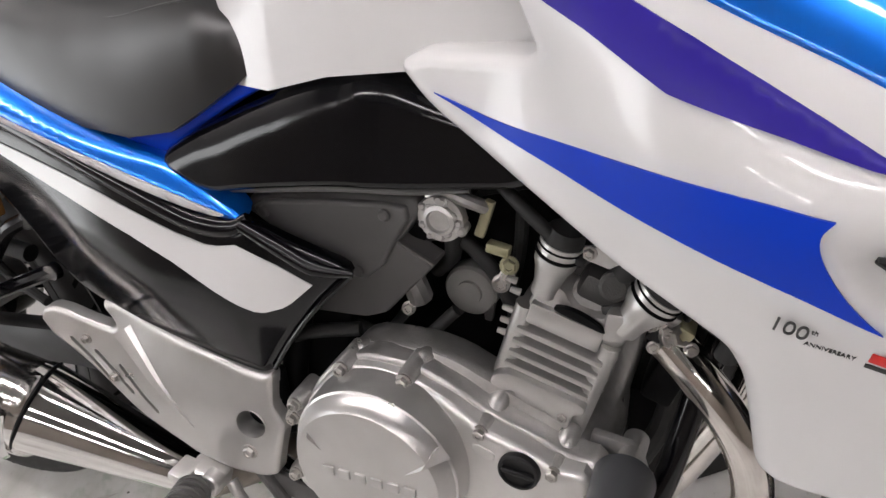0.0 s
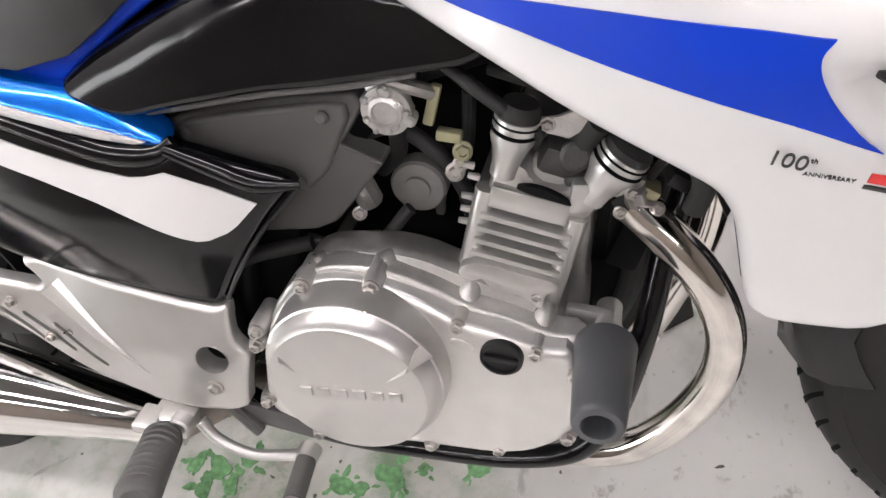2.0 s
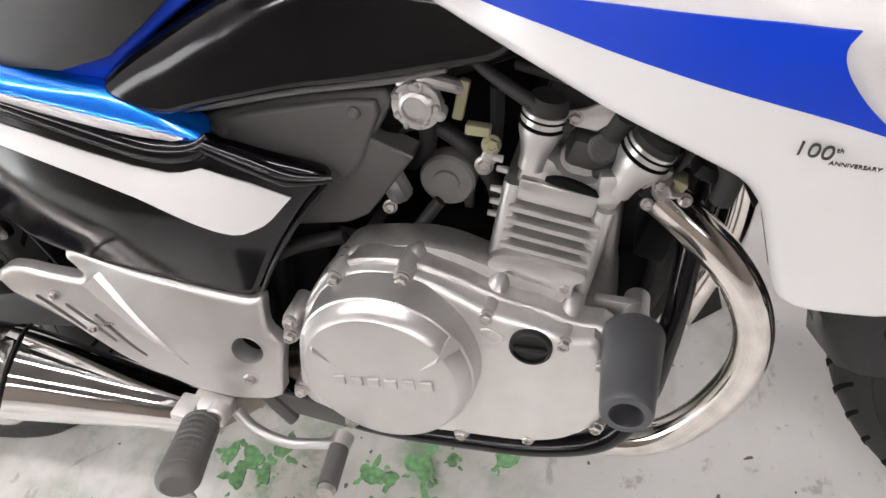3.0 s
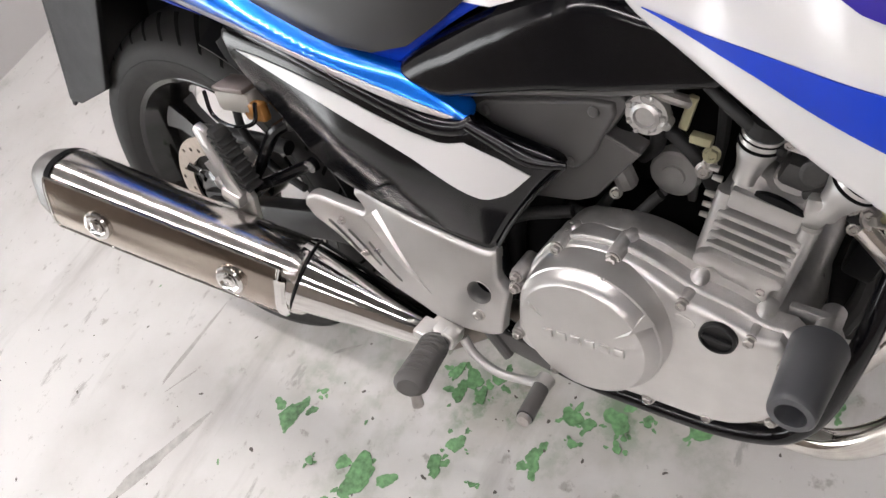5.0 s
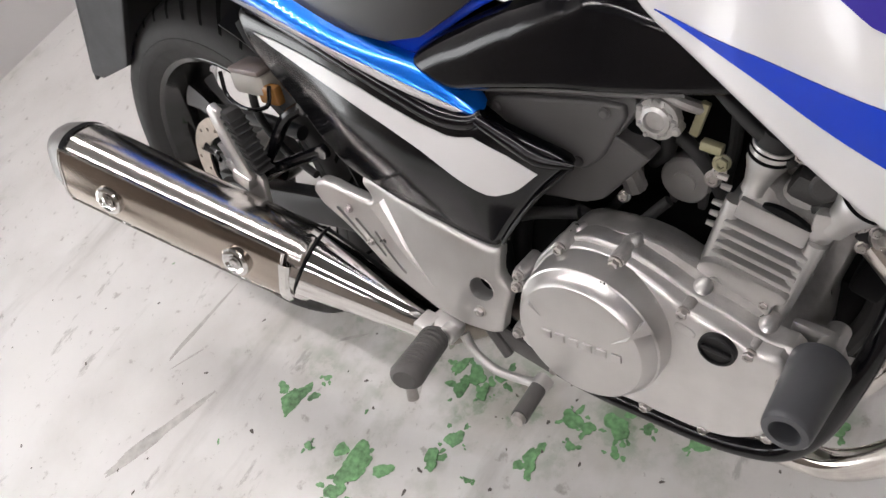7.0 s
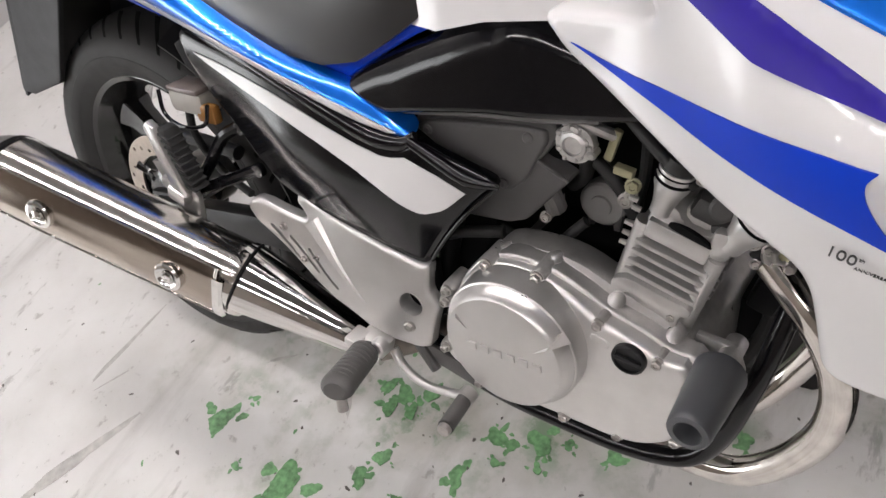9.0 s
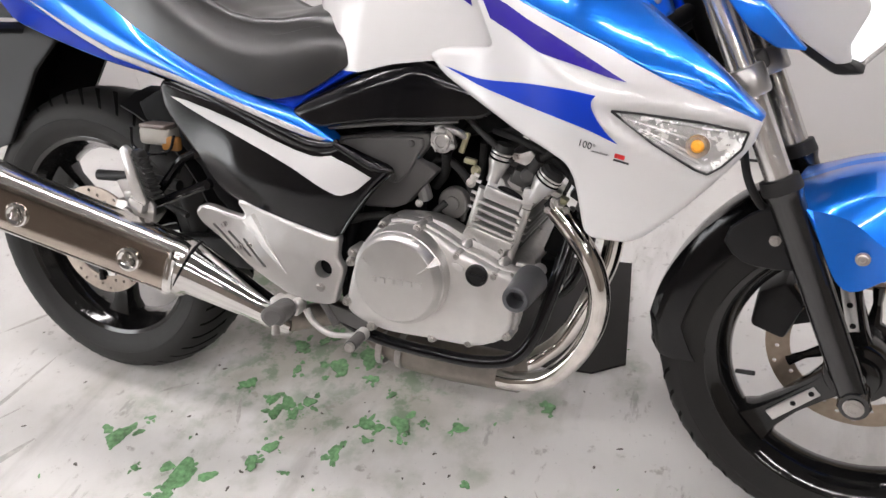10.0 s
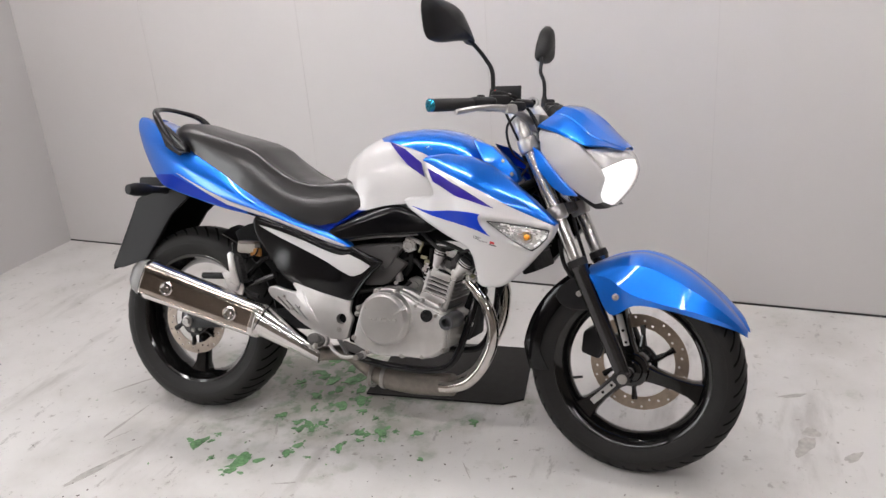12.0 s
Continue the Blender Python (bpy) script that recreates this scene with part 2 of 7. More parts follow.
def ridged(xs, zt, zr, zb, yt, yr, yb):
    """A depth with a rounded ridge along x: heights and depths of the upper edge, the ridge and the lower edge."""
    xs = np.array(xs)
    zr, yt, yr, yb = (np.polyval(np.polyfit(xs, v, 4), xs) for v in (zr, yt, yr, yb))
    q = spline(np.c_[xs, zt, zr, zb, yt, yr, yb], 60)
    bend = lambda u: (np.sqrt(u * u + 0.25) - 0.5) / (math.sqrt(1.25) - 0.5)

    def f(p):
        p = np.atleast_2d(p)
        a, r, l, ya, yr_, yl = (np.interp(p[:, 0], q[:, 0], q[:, k]) for k in range(1, 7))
        up = np.clip((p[:, 1] - r) / (a - r + 1e-6), 0, 1.3)
        dn = np.clip((r - p[:, 1]) / (r - l + 1e-6), 0, 1.3)
        return yr_ + (ya - yr_) * bend(up) + (yl - yr_) * bend(dn)

    return f


def flat(y):
    return lambda p: np.full(len(np.atleast_2d(p)), float(y))


def edge_distance(p, loop):
    a, b = loop, np.roll(loop, -1, 0)
    ab = b - a
    t = np.clip(((p[:, None] - a) * ab).sum(-1) / ((ab**2).sum(-1) + 1e-12), 0, 1)
    return np.linalg.norm(p[:, None] - a - t[..., None] * ab, axis=-1).min(1)


def inside(p, loop):
    a, b = loop, np.roll(loop, -1, 0)
    x, z = p[:, :1], p[:, 1:]
    hit = ((a[:, 1] > z) != (b[:, 1] > z)) & (x < (b[:, 0] - a[:, 0]) * (z - a[:, 1]) / (b[:, 1] - a[:, 1] + 1e-15) + a[:, 0])
    return hit.sum(1) % 2 == 1


def panel_bm(outline, depth, thick=0.006, r=0.006, res=0.012, holes=(), rounds=2, cut=0.25, drop=None):
    """A moulded panel that faces -y: outline in (x, z), its depth a sheet, its rim rounded by r, its back thick further in.
    Returns the bmesh and the finished depth."""
    loop = resample(chaikin(outline, rounds, True, cut) if rounds else np.array(outline, float), res * 0.7)
    rings = [loop] + [resample(np.array(h, float), res * 0.5) for h in holes]
    rim = np.vstack(rings)
    drop = r if drop is None else drop

    def final(p):
        p = np.atleast_2d(np.array(p, float))
        y = depth(p)
        if r > 0:
            k = np.clip(1 - edge_distance(p, loop) / r, 0, 1)
            y = y + drop * (1 - np.sqrt(np.clip(1 - k**2, 0, 1)))
        return y

    lo, hi = loop.min(0), loop.max(0)
    gx, gz = np.meshgrid(np.arange(lo[0], hi[0], res), np.arange(lo[1], hi[1], res))
    gx = gx + (np.arange(gx.shape[0]) % 2)[:, None] * res / 2
    pts = np.c_[gx.ravel(), gz.ravel()]
    extra = []
    if r > 0:
        t = np.roll(loop, -1, 0) - np.roll(loop, 1, 0)
        nrm = np.c_[-t[:, 1], t[:, 0]] / (np.linalg.norm(t, axis=1)[:, None] + 1e-9)
        for d in (0.08, 0.3, 0.6, 1.0):
            for sgn in (1, -1):
                q = loop + sgn * nrm * d * r
                extra.append(q[inside(q, loop) & (edge_distance(q, loop) > 0.93 * d * r)])
        pts = pts[edge_distance(pts, loop) > r + res * 0.35]
    else:
        pts = pts[edge_distance(pts, loop) > res * 0.4]
    for h in rings[1:]:
        pts = pts[~inside(pts, h) & (edge_distance(pts, h) > res * 0.3)]
        extra = [q[~inside(q, h) & (edge_distance(q, h) > res * 0.2)] for q in extra]
    pts = pts[inside(pts, loop)]
    inner = np.vstack([pts, *extra]) if extra else pts
    allp = np.vstack([rim, inner])
    edges, k = [], 0
    for ring in rings:
        n = len(ring)
        edges += [(k + i, k + (i + 1) % n) for i in range(n)]
        k += n
    vs, _, fs, *_ = delaunay_2d_cdt([Vector(p) for p in allp], edges, [], 0, 1e-6)
    vs = np.array([tuple(v) for v in vs])
    fs = [f for f in fs]
    cen = np.array([vs[list(f)].mean(0) for f in fs])
    ok = inside(cen, loop)
    for h in rings[1:]:
        ok &= ~inside(cen, h)
    y = final(vs)
    bm = bmesh.new()
    bv = [bm.verts.new((v[0], yy, v[1])) for v, yy in zip(vs, y)]
    for f, good in zip(fs, ok):
        if good:
            try:
                bm.faces.new([bv[i] for i in f])
            except ValueError:
                pass
    for v in [v for v in bm.verts if not v.link_faces]:
        bm.verts.remove(v)
    if thick > 0:
        border = [e for e in bm.edges if len(e.link_faces) == 1]
        ext = bmesh.ops.extrude_edge_only(bm, edges=border)
        for v in [g for g in ext["geom"] if isinstance(g, bmesh.types.BMVert)]:
            v.co.y += thick
    return bm, final


def mirrored(bm):
    out = bm.copy()
    for v in out.verts:
        v.co.y = -v.co.y
    bmesh.ops.reverse_faces(out, faces=out.faces)
    return out


def smooth_normals(ob, final, loop_pts, left, m):
    """Shade a panel's face by its true slope, so that reflections run clean."""
    me = ob.data
    co = np.empty(len(me.vertices) * 3)
    me.vertices.foreach_get("co", co)
    co = co.reshape(-1, 3)
    if m is not None:
        inv = np.array(m.inverted())
        co = co @ inv[:3, :3].T + inv[:3, 3]
    y = -co[:, 1] if left else co[:, 1]
    p = co[:, [0, 2]]
    h = 4e-4
    on = (np.abs(y - final(p)) < 2e-5) & (edge_distance(p, loop_pts) > 2 * h)
    fx = (final(p + (h, 0)) - final(p - (h, 0))) / (2 * h)
    fz = (final(p + (0, h)) - final(p - (0, h))) / (2 * h)
    n = np.c_[fx, np.full(len(p), 1.0 if left else -1.0), fz]
    n /= np.linalg.norm(n, axis=1)[:, None]
    if m is not None:
        n = n @ np.array(m.to_3x3()).T
    idx = np.empty(len(me.loops), int)
    me.loops.foreach_get("vertex_index", idx)
    cur = np.empty(len(me.loops) * 3)
    me.corner_normals.foreach_get("vector", cur)
    cur = cur.reshape(-1, 3)
    use = on[idx] & ((cur * n[idx]).sum(1) > 0.6)
    cur[use] = n[idx][use]
    me.normals_split_custom_set([tuple(v) for v in cur])


def panel(name, outline, depth, material, parent, label="", both=True, m=None, sharp=32, **kw):
    bm, final = panel_bm(outline, depth, **kw)
    rounds, cut = kw.get("rounds", 2), kw.get("cut", 0.25)
    loop_pts = chaikin(outline, rounds, True, cut) if rounds else np.array(outline, float)
    other = mirrored(bm) if both else None
    ob = part(name, bm, material, parent, label, m, sharp)
    smooth_normals(ob, final, loop_pts, False, m)
    if both:
        smooth_normals(part(name, other, material, parent, label, m, sharp), final, loop_pts, True, m)
    return ob, final


def decal(name, outline, final, material, parent, label="", lift=0.0012, both=True, m=None, rounds=1, res=0.006):
    return panel(name, outline, lambda p: final(p) - lift, material, parent, label, both, m, 60, thick=lift * 0.9, r=0, res=res, rounds=rounds)[0]


def tube_bm(path, radius, segs=14, n=8, smooth=True, caps=True, squash=1.0):
    p = spline(path, n) if smooth and len(path) > 2 else np.array(path, float)
    rad = np.interp(np.linspace(0, 1, len(p)), np.linspace(0, 1, len(np.atleast_1d(radius))), np.atleast_1d(radius))
    bm = bmesh.new()
    t = np.gradient(p, axis=0)
    t /= np.linalg.norm(t, axis=1)[:, None] + 1e-12
    up = np.array([0.0, 1.0, 0.0]) if abs(t[0][1]) < 0.9 else np.array([1.0, 0.0, 0.0])
    rings = []
    for c, d, r in zip(p, t, rad):
        up = up - d * (up @ d)
        up /= np.linalg.norm(up)
        side = np.cross(d, up)
        rings.append([bm.verts.new(c + r * (np.cos(a) * up + squash * np.sin(a) * side)) for a in np.linspace(0, 2 * np.pi, segs, endpoint=False)])
    for a, b in zip(rings[:-1], rings[1:]):
        for i in range(segs):
            bm.faces.new((a[i], a[(i + 1) % segs], b[(i + 1) % segs], b[i]))
    if caps:
        bm.faces.new(rings[0][::-1])
        bm.faces.new(rings[-1])
    return bm


def lathe_bm(profile, centre, axis=(0, 1, 0), segs=40, closed=False, a0=0.0, a1=360.0):
    """profile: (distance along the axis, radius)."""
    ax = Vector(axis).normalized()
    u = ax.orthogonal().normalized()
    if abs(ax.y) > 0.9:
        u = Vector((0, 0, 1))
        u = (u - ax * u.dot(ax)).normalized()
    w = ax.cross(u)
    bm = bmesh.new()
    full = a1 - a0 >= 360
    angles = np.radians(np.linspace(a0, a1, segs, endpoint=not full))
    rings = []
    for h, r in profile:
        if r < 1e-6:
            rings.append([bm.verts.new(Vector(centre) + ax * h)])
        else:
            rings.append([bm.verts.new(Vector(centre) + ax * h + u * (r * math.cos(a)) + w * (r * math.sin(a))) for a in angles])
    pairs = list(zip(rings[:-1], rings[1:])) + ([(rings[-1], rings[0])] if closed else [])
    n = len(angles)
    for a, b in pairs:
        for i in range(n if full else n - 1):
            j = (i + 1) % n
            q = [a[i % len(a)], a[j % len(a)], b[j % len(b)], b[i % len(b)]]
            q = list(dict.fromkeys(q))
            if len(q) > 2:
                bm.faces.new(q)
    return bm


def prism_bm(outline, y0, y1, bevel=0.003, rounds=0, segments=2):
    p = chaikin(outline, rounds) if rounds else np.array(outline, float)
    bm = bmesh.new()
    a = [bm.verts.new((x, y0, z)) for x, z in p]
    b = [bm.verts.new((x, y1, z)) for x, z in p]
    bm.faces.new(a)
    bm.faces.new(b[::-1])
    for i in range(len(p)):
        j = (i + 1) % len(p)
        bm.faces.new((a[j], a[i], b[i], b[j]))
    bmesh.ops.recalc_face_normals(bm, faces=bm.faces)
    if bevel:
        bmesh.ops.bevel(bm, geom=[e for e in bm.edges if e.calc_face_angle(0) > 0.5], offset=bevel, segments=segments, affect="EDGES", profile=0.5)
    return bm


def box_bm(size, at, bevel=0.003, turn=(0, 0, 0), segments=2):
    bm = bmesh.new()
    bmesh.ops.create_cube(bm, size=1)
    bmesh.ops.scale(bm, vec=size, verts=bm.verts)
    if bevel:
        bmesh.ops.bevel(bm, geom=bm.edges[:], offset=bevel, segments=segments, affect="EDGES", profile=0.5)
    bmesh.ops.transform(bm, matrix=pose(*at, *turn), verts=bm.verts)
    return bm


def grid_bm(rows, thick=0.0):
    bm = bmesh.new()
    v = [[bm.verts.new(p) for p in row] for row in rows]
    for a, b in zip(v[:-1], v[1:]):
        for i in range(len(a) - 1):
            bm.faces.new((a[i], a[i + 1], b[i + 1], b[i]))
    bmesh.ops.recalc_face_normals(bm, faces=bm.faces)
    if thick:
        bmesh.ops.solidify(bm, geom=bm.faces[:], thickness=thick)
    return bm


def rings_bm(rings, caps=True):
    bm = bmesh.new()
    v = [[bm.verts.new(p) for p in row] for row in rings]
    n = len(v[0])
    for a, b in zip(v[:-1], v[1:]):
        for i in range(n):
            bm.faces.new((a[i], a[(i + 1) % n], b[(i + 1) % n], b[i]))
    if caps:
        bm.faces.new(v[0][::-1])
        bm.faces.new(v[-1])
    return bm


def bolt_bm(at, r=0.007, h=0.006, axis=(0, -1, 0), washer=True, hexed=True):
    ax = Vector(axis).normalized()
    parts = []
    if washer:
        parts.append(lathe_bm([(0, 0), (0, r * 1.35), (h * 0.25, r * 1.35), (h * 0.3, r * 1.2), (h * 0.3, 0)], at, ax, 16))
    b = lathe_bm([(h * 0.3, 0), (h * 0.3, r), (h * 0.9, r), (h, r * 0.85), (h, r * 0.5), (h * 0.8, r * 0.45), (h * 0.8, 0)], at, ax, 6 if hexed else 16)
    parts.append(b)
    return bm_join(*parts)


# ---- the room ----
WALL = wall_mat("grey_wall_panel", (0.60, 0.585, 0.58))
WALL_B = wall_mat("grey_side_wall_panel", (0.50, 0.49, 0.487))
FLOOR = floor_mat()
# ceiling and far walls lie out of view, dark to deepen reflections
CEIL = wall_mat("unseen_dark_ceiling", (0.14, 0.135, 0.13))
WALL_C = wall_mat("unseen_dark_wall", (0.25, 0.22, 0.195))
GAP = mat("dark_joint", (0.02, 0.02, 0.02), 0.8)
X0, X1, Y0, Y1, HIGH = -1.97, 5.2, -5.0, 1.17, 2.7
SKEW = -2.4  # the back wall's turn, degrees


def slab(name, size, at, material, label, category="wall", turn=(0, 0, 0), bevel=0.0):
    ob = part(name, box_bm(size, at, bevel, turn), material, None, label)
    return tagged(ob, label, category, kind="structure")


floor = slab("floor", (9, 9, 0.2), (1.6, -1.9, -0.1), FLOOR, "scuffed pale grey painted concrete floor with green chips", "floor")
back = slab("wall_back", (9, 0.12, 2.8), (1.6, 1.106 + 0.06, 1.408), WALL, "smooth light grey panelled wall behind the motorcycle", "wall", (0, 0, SKEW))
LEFT = pose(-1.786, -2.2, 0, 0, 0, 3.2)


def wall_piece(y0, y1, z0, z1, parent=None):
    bm = box_bm((0.12, y1 - y0, z1 - z0), (-0.06, (y0 + y1) / 2, (z0 + z1) / 2), 0)
    # the unseen far stretch is dark so that gloss parts reflect less light
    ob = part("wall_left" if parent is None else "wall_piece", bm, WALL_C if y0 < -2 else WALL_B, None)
    if parent is None:
        ob.matrix_world = LEFT
        return tagged(ob, "light grey panelled side wall, dark in its unseen part, with an added doorway", "wall", kind="structure")
    ob.parent = parent
    return ob


# an unseen doorway added to the side wall; its glowing panel makes sheen
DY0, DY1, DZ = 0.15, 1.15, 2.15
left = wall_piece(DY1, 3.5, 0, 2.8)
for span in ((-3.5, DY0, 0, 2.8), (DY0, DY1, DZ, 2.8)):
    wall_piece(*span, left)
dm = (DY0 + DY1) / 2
door = part("added_door_1", bm_join(*[box_bm(b, p, 0.004) for b, p in (((0.16, 0.05, DZ - 0.05), (-0.06, DY0 + 0.025, (DZ - 0.05) / 2)), ((0.16, 0.05, DZ - 0.05), (-0.06, DY1 - 0.025, (DZ - 0.05) / 2)), ((0.16, DY1 - DY0, 0.05), (-0.06, dm, DZ - 0.025)))]), FIXT, None)
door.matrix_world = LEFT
tagged(door, "white frame of an added, unseen doorway", "door", kind="structure")
glow_panel = part("backdrop", box_bm((0.01, 1.8, 2.4), (-0.45, dm, 1.2), 0), mat("added_door_glow", (0.97, 0.985, 1.0), 0.8, emit=5.5, vary=0.0), None)
glow_panel.matrix_world = LEFT
tagged(glow_panel, "glowing panel outside the added doorway, for bright reflections", "backdrop", kind="structure")
slab("wall_right", (0.12, 8, 2.8), (5.4, -1.8, 1.4), WALL_C, "plain unseen wall, dark grey to deepen reflections", "wall")
slab("wall_front", (9, 0.12, 2.8), (1.6, -5.2, 1.4), WALL_C, "plain unseen wall, dark grey to deepen reflections", "wall")
slab("ceiling", (9, 9, 0.1), (1.6, -1.9, HIGH + 0.05), CEIL, "plain unseen ceiling, dark grey to deepen reflections", "ceiling")
# the dark joint along the foot of the back wall and its upright seams
slab("baseboard", (9.0, 0.006, 0.008), (1.6, 1.106, 0.004), GAP, "thin dark joint at the foot of the wall", "trim", (0, 0, SKEW))


def wall_seam(x, z0, z1):
    bm = box_bm((0.0014, 0.0016, z1 - z0), (0, 0, 0), 0)
    ob = part("seam", bm, GAPL, back)
    ob.matrix_local = pose(x, 1.106 + (x - 1.6) * math.tan(radians(SKEW)) - 0.0005, (z0 + z1) / 2, 0, 0, SKEW)
    return ob


GAPL = mat("faint_panel_joint", (0.52, 0.505, 0.50), 0.45)
for x in (-1.1, -0.2, 0.7, 1.6, 2.5, 3.4):
    wall_seam(x, 0.012, 2.69)


def ceiling_light(x, y, length, turn):
    root = new("ceiling_light")
    root.matrix_world = pose(x, y, HIGH, 0, 0, turn)
    tagged(root, "long white ceiling lamp with a lit flat diffuser", "lamp", "ceiling lamps")
    part("housing", box_bm((length, 0.20, 0.05), (0, 0, -0.025), 0.006), FIXT, root)
    part("diffuser", box_bm((length - 0.04, 0.10, 0.024), (0, 0, -0.062), 0.008), TUBE, root, "lit white diffuser")
    return root


LIGHTS = [(x, y, 1.2, 0) for y, xs_ in ((0.24, (-1.1, 0.15, 1.4, 2.65)), (-1.85, (-1.0, 0.35, 1.7, 3.05)), (-3.9, (0.5, 3.0))) for x in xs_]
for row in LIGHTS:
    ceiling_light(*row)


def chip_bm(x, y, r, seed, stretch=1.0, turn=0.0, z=0.0007):
    rng = random.Random(seed)
    n = 60
    ph = [rng.uniform(0, 6.28) for _ in range(8)]
    pts = []
    for k in range(n):
        a = 2 * math.pi * k / n
        q = 1 + 0.20 * math.sin(2 * a + ph[0]) + 0.13 * math.sin(3 * a + ph[1]) + 0.08 * math.sin(5 * a + ph[2]) + 0.035 * math.sin(9 * a + ph[3]) + 0.02 * math.sin(14 * a + ph[4]) + rng.uniform(-0.025, 0.025)
        q = max(q, 0.22) * r
        dx, dy = q * math.cos(a) * stretch, q * math.sin(a)
        c, s = math.cos(turn), math.sin(turn)
        pts.append((x + dx * c - dy * s, y + dx * s + dy * c))
    bm = bmesh.new()
    bot = [bm.verts.new((px, py, 0.0)) for px, py in pts]
    top = [bm.verts.new((px, py, z)) for px, py in pts]
    mid_v = bm.verts.new((x, y, z))
    for i in range(n):
        j = (i + 1) % n
        bm.faces.new((bot[i], bot[j], top[j], top[i]))
        bm.faces.new((top[i], top[j], mid_v))
    return bm


CHIPS = [(0.107, -0.304, 0.028), (0.304, -0.346, 0.033), (0.30, -0.40, 0.022), (0.441, -0.231, 0.017), (0.424, -0.277, 0.016), (0.574, -0.206, 0.02),
         (0.601, -0.119, 0.018), (0.67, -0.10, 0.02), (0.632, -0.121, 0.014), (0.714, -0.084, 0.010), (0.788, -0.075, 0.014), (0.145, -0.239, 0.009),
         (0.413, -0.117, 0.02), (0.375, -0.114, 0.014), (0.456, -0.10, 0.018), (0.40, -0.15, 0.016), (0.44, -0.14, 0.013), (0.411, 0.105, 0.022),
         (0.492, 0.125, 0.022), (0.946, 0.027, 0.013), (0.686, -0.14, 0.011), (0.47, 0.014, 0.026), (0.296, -0.089, 0.016), (0.291, 0.199, 0.026),
         (0.36, 0.16, 0.028), (0.44, 0.19, 0.034), (0.25, 0.12, 0.018), (0.35, 0.05, 0.02), (0.52, 0.06, 0.025), (0.39, 0.25, 0.026),
         (0.30, 0.30, 0.03), (0.56, 0.0, 0.012), (0.38, -0.02, 0.014), (0.62, -0.03, 0.009), (0.20, -0.36, 0.008), (0.50, -0.28, 0.007), (0.85, -0.20, 0.008), (0.62, -0.16, 0.008)]
for k, (x, y, r) in enumerate(CHIPS):
    part("paint_chip", chip_bm(x, y, r * 0.84, k, 1.0 + 0.3 * math.sin(k * 2.1), k * 1.3, 0.0014 + 0.00003 * k), CHIP, floor)
rng = random.Random(11)
for k, (x, y, r) in enumerate(CHIPS):
    for q in range(5):
        a, d = rng.uniform(0, 6.28), r * rng.uniform(0.9, 1.7)
        part("paint_chip", chip_bm(x + d * math.cos(a), y + d * math.sin(a), r * rng.uniform(0.10, 0.38), 400 + 5 * k + q, 1.4, a, 0.0002 + 0.000006 * (5 * k + q)), CHIP, floor)
rng = random.Random(5)
CRUMB = mat("dark_floor_specks", (0.10, 0.09, 0.08), 0.7)
for k in range(170):
    x, y = (rng.gauss(0.55, 0.45), rng.gauss(-0.15, 0.25)) if k < 80 else (rng.uniform(-1.3, 2.6), rng.uniform(-0.75, 0.7))
    part("floor_speck", chip_bm(x, y, rng.uniform(0.0009, 0.0030), 100 + k, rng.uniform(1.0, 2.2), rng.uniform(0, 3)), CHIP if k % 4 == 0 and k < 80 else CRUMB, floor)
# long grey scuffs left by tyres and stands
SCUFF = mat("grey_floor_scuff", (0.40, 0.385, 0.365), 0.5, vary=0.35, scale=60)
for k, (x0, y0, x1, y1, w) in enumerate([(-0.175, -0.610, -0.070, -0.380, 0.013), (-0.232, -0.360, -0.222, -0.175, 0.006), (-0.209, -0.366, -0.169, -0.302, 0.0022), (1.90, 0.10, 1.955, 0.19, 0.022), (1.93, 0.20, 1.965, 0.245, 0.020), (2.03, 0.09, 2.075, 0.155, 0.012),
                                         (0.975, -0.175, 1.02, -0.245, 0.0016), (1.86, 0.40, 1.95, 0.445, 0.008), (-0.05, 0.00, 0.05, 0.02, 0.004), (-0.42, -0.10, -0.33, 0.02, 0.006), (0.11, -0.17, 0.16, -0.13, 0.003), (0.47, -0.42, 0.53, -0.395, 0.003), (0.30, -0.13, 0.34, -0.20, 0.004), (1.13, -0.21, 1.15, -0.205, 0.005), (2.25, 0.40, 2.40, 0.42, 0.006)]):
    ln = math.hypot(x1 - x0, y1 - y0) / 2
    part("scuff_mark", chip_bm((x0 + x1) / 2, (y0 + y1) / 2, w, 900 + k, ln / w, math.atan2(y1 - y0, x1 - x0), 0.0004), SCUFF, floor)

# the black mat under the engine
mat_bm = bmesh.new()
MATPTS = [(0.523, 0.10), (0.93, 0.138), (1.006, 0.145), (1.068, 0.19), (1.015, 0.54), (0.49, 0.50)]
low = [mat_bm.verts.new((x, y, 0.001)) for x, y in MATPTS]
top = [mat_bm.verts.new((x, y, 0.007)) for x, y in MATPTS]
mat_bm.faces.new(top)
mat_bm.faces.new(low[::-1])
for i in range(len(MATPTS)):
    j = (i + 1) % len(MATPTS)
    mat_bm.faces.new((low[i], low[j], top[j], top[i]))
tagged(part("floor_mat", mat_bm, MATBLK, None), "flat black rubber mat lying under the motorcycle", "mat")

# ---- the motorcycle ----
bike = new("motorcycle")
bike.matrix_world = pose(0, -0.0909, 0.0028, -16.82, 0, 0)
tagged(bike, "blue and white naked street motorcycle leaning on its stand", "motorcycle")
RAKE, STEER = 25.2, -7.0
PIV = Vector((1.19, 0, 0.80))
AXIS = Vector((-math.sin(radians(RAKE)), 0, math.cos(radians(RAKE))))
S = Matrix.Translation(PIV) @ Matrix.Rotation(radians(STEER), 4, AXIS) @ Matrix.Translation(-PIV)


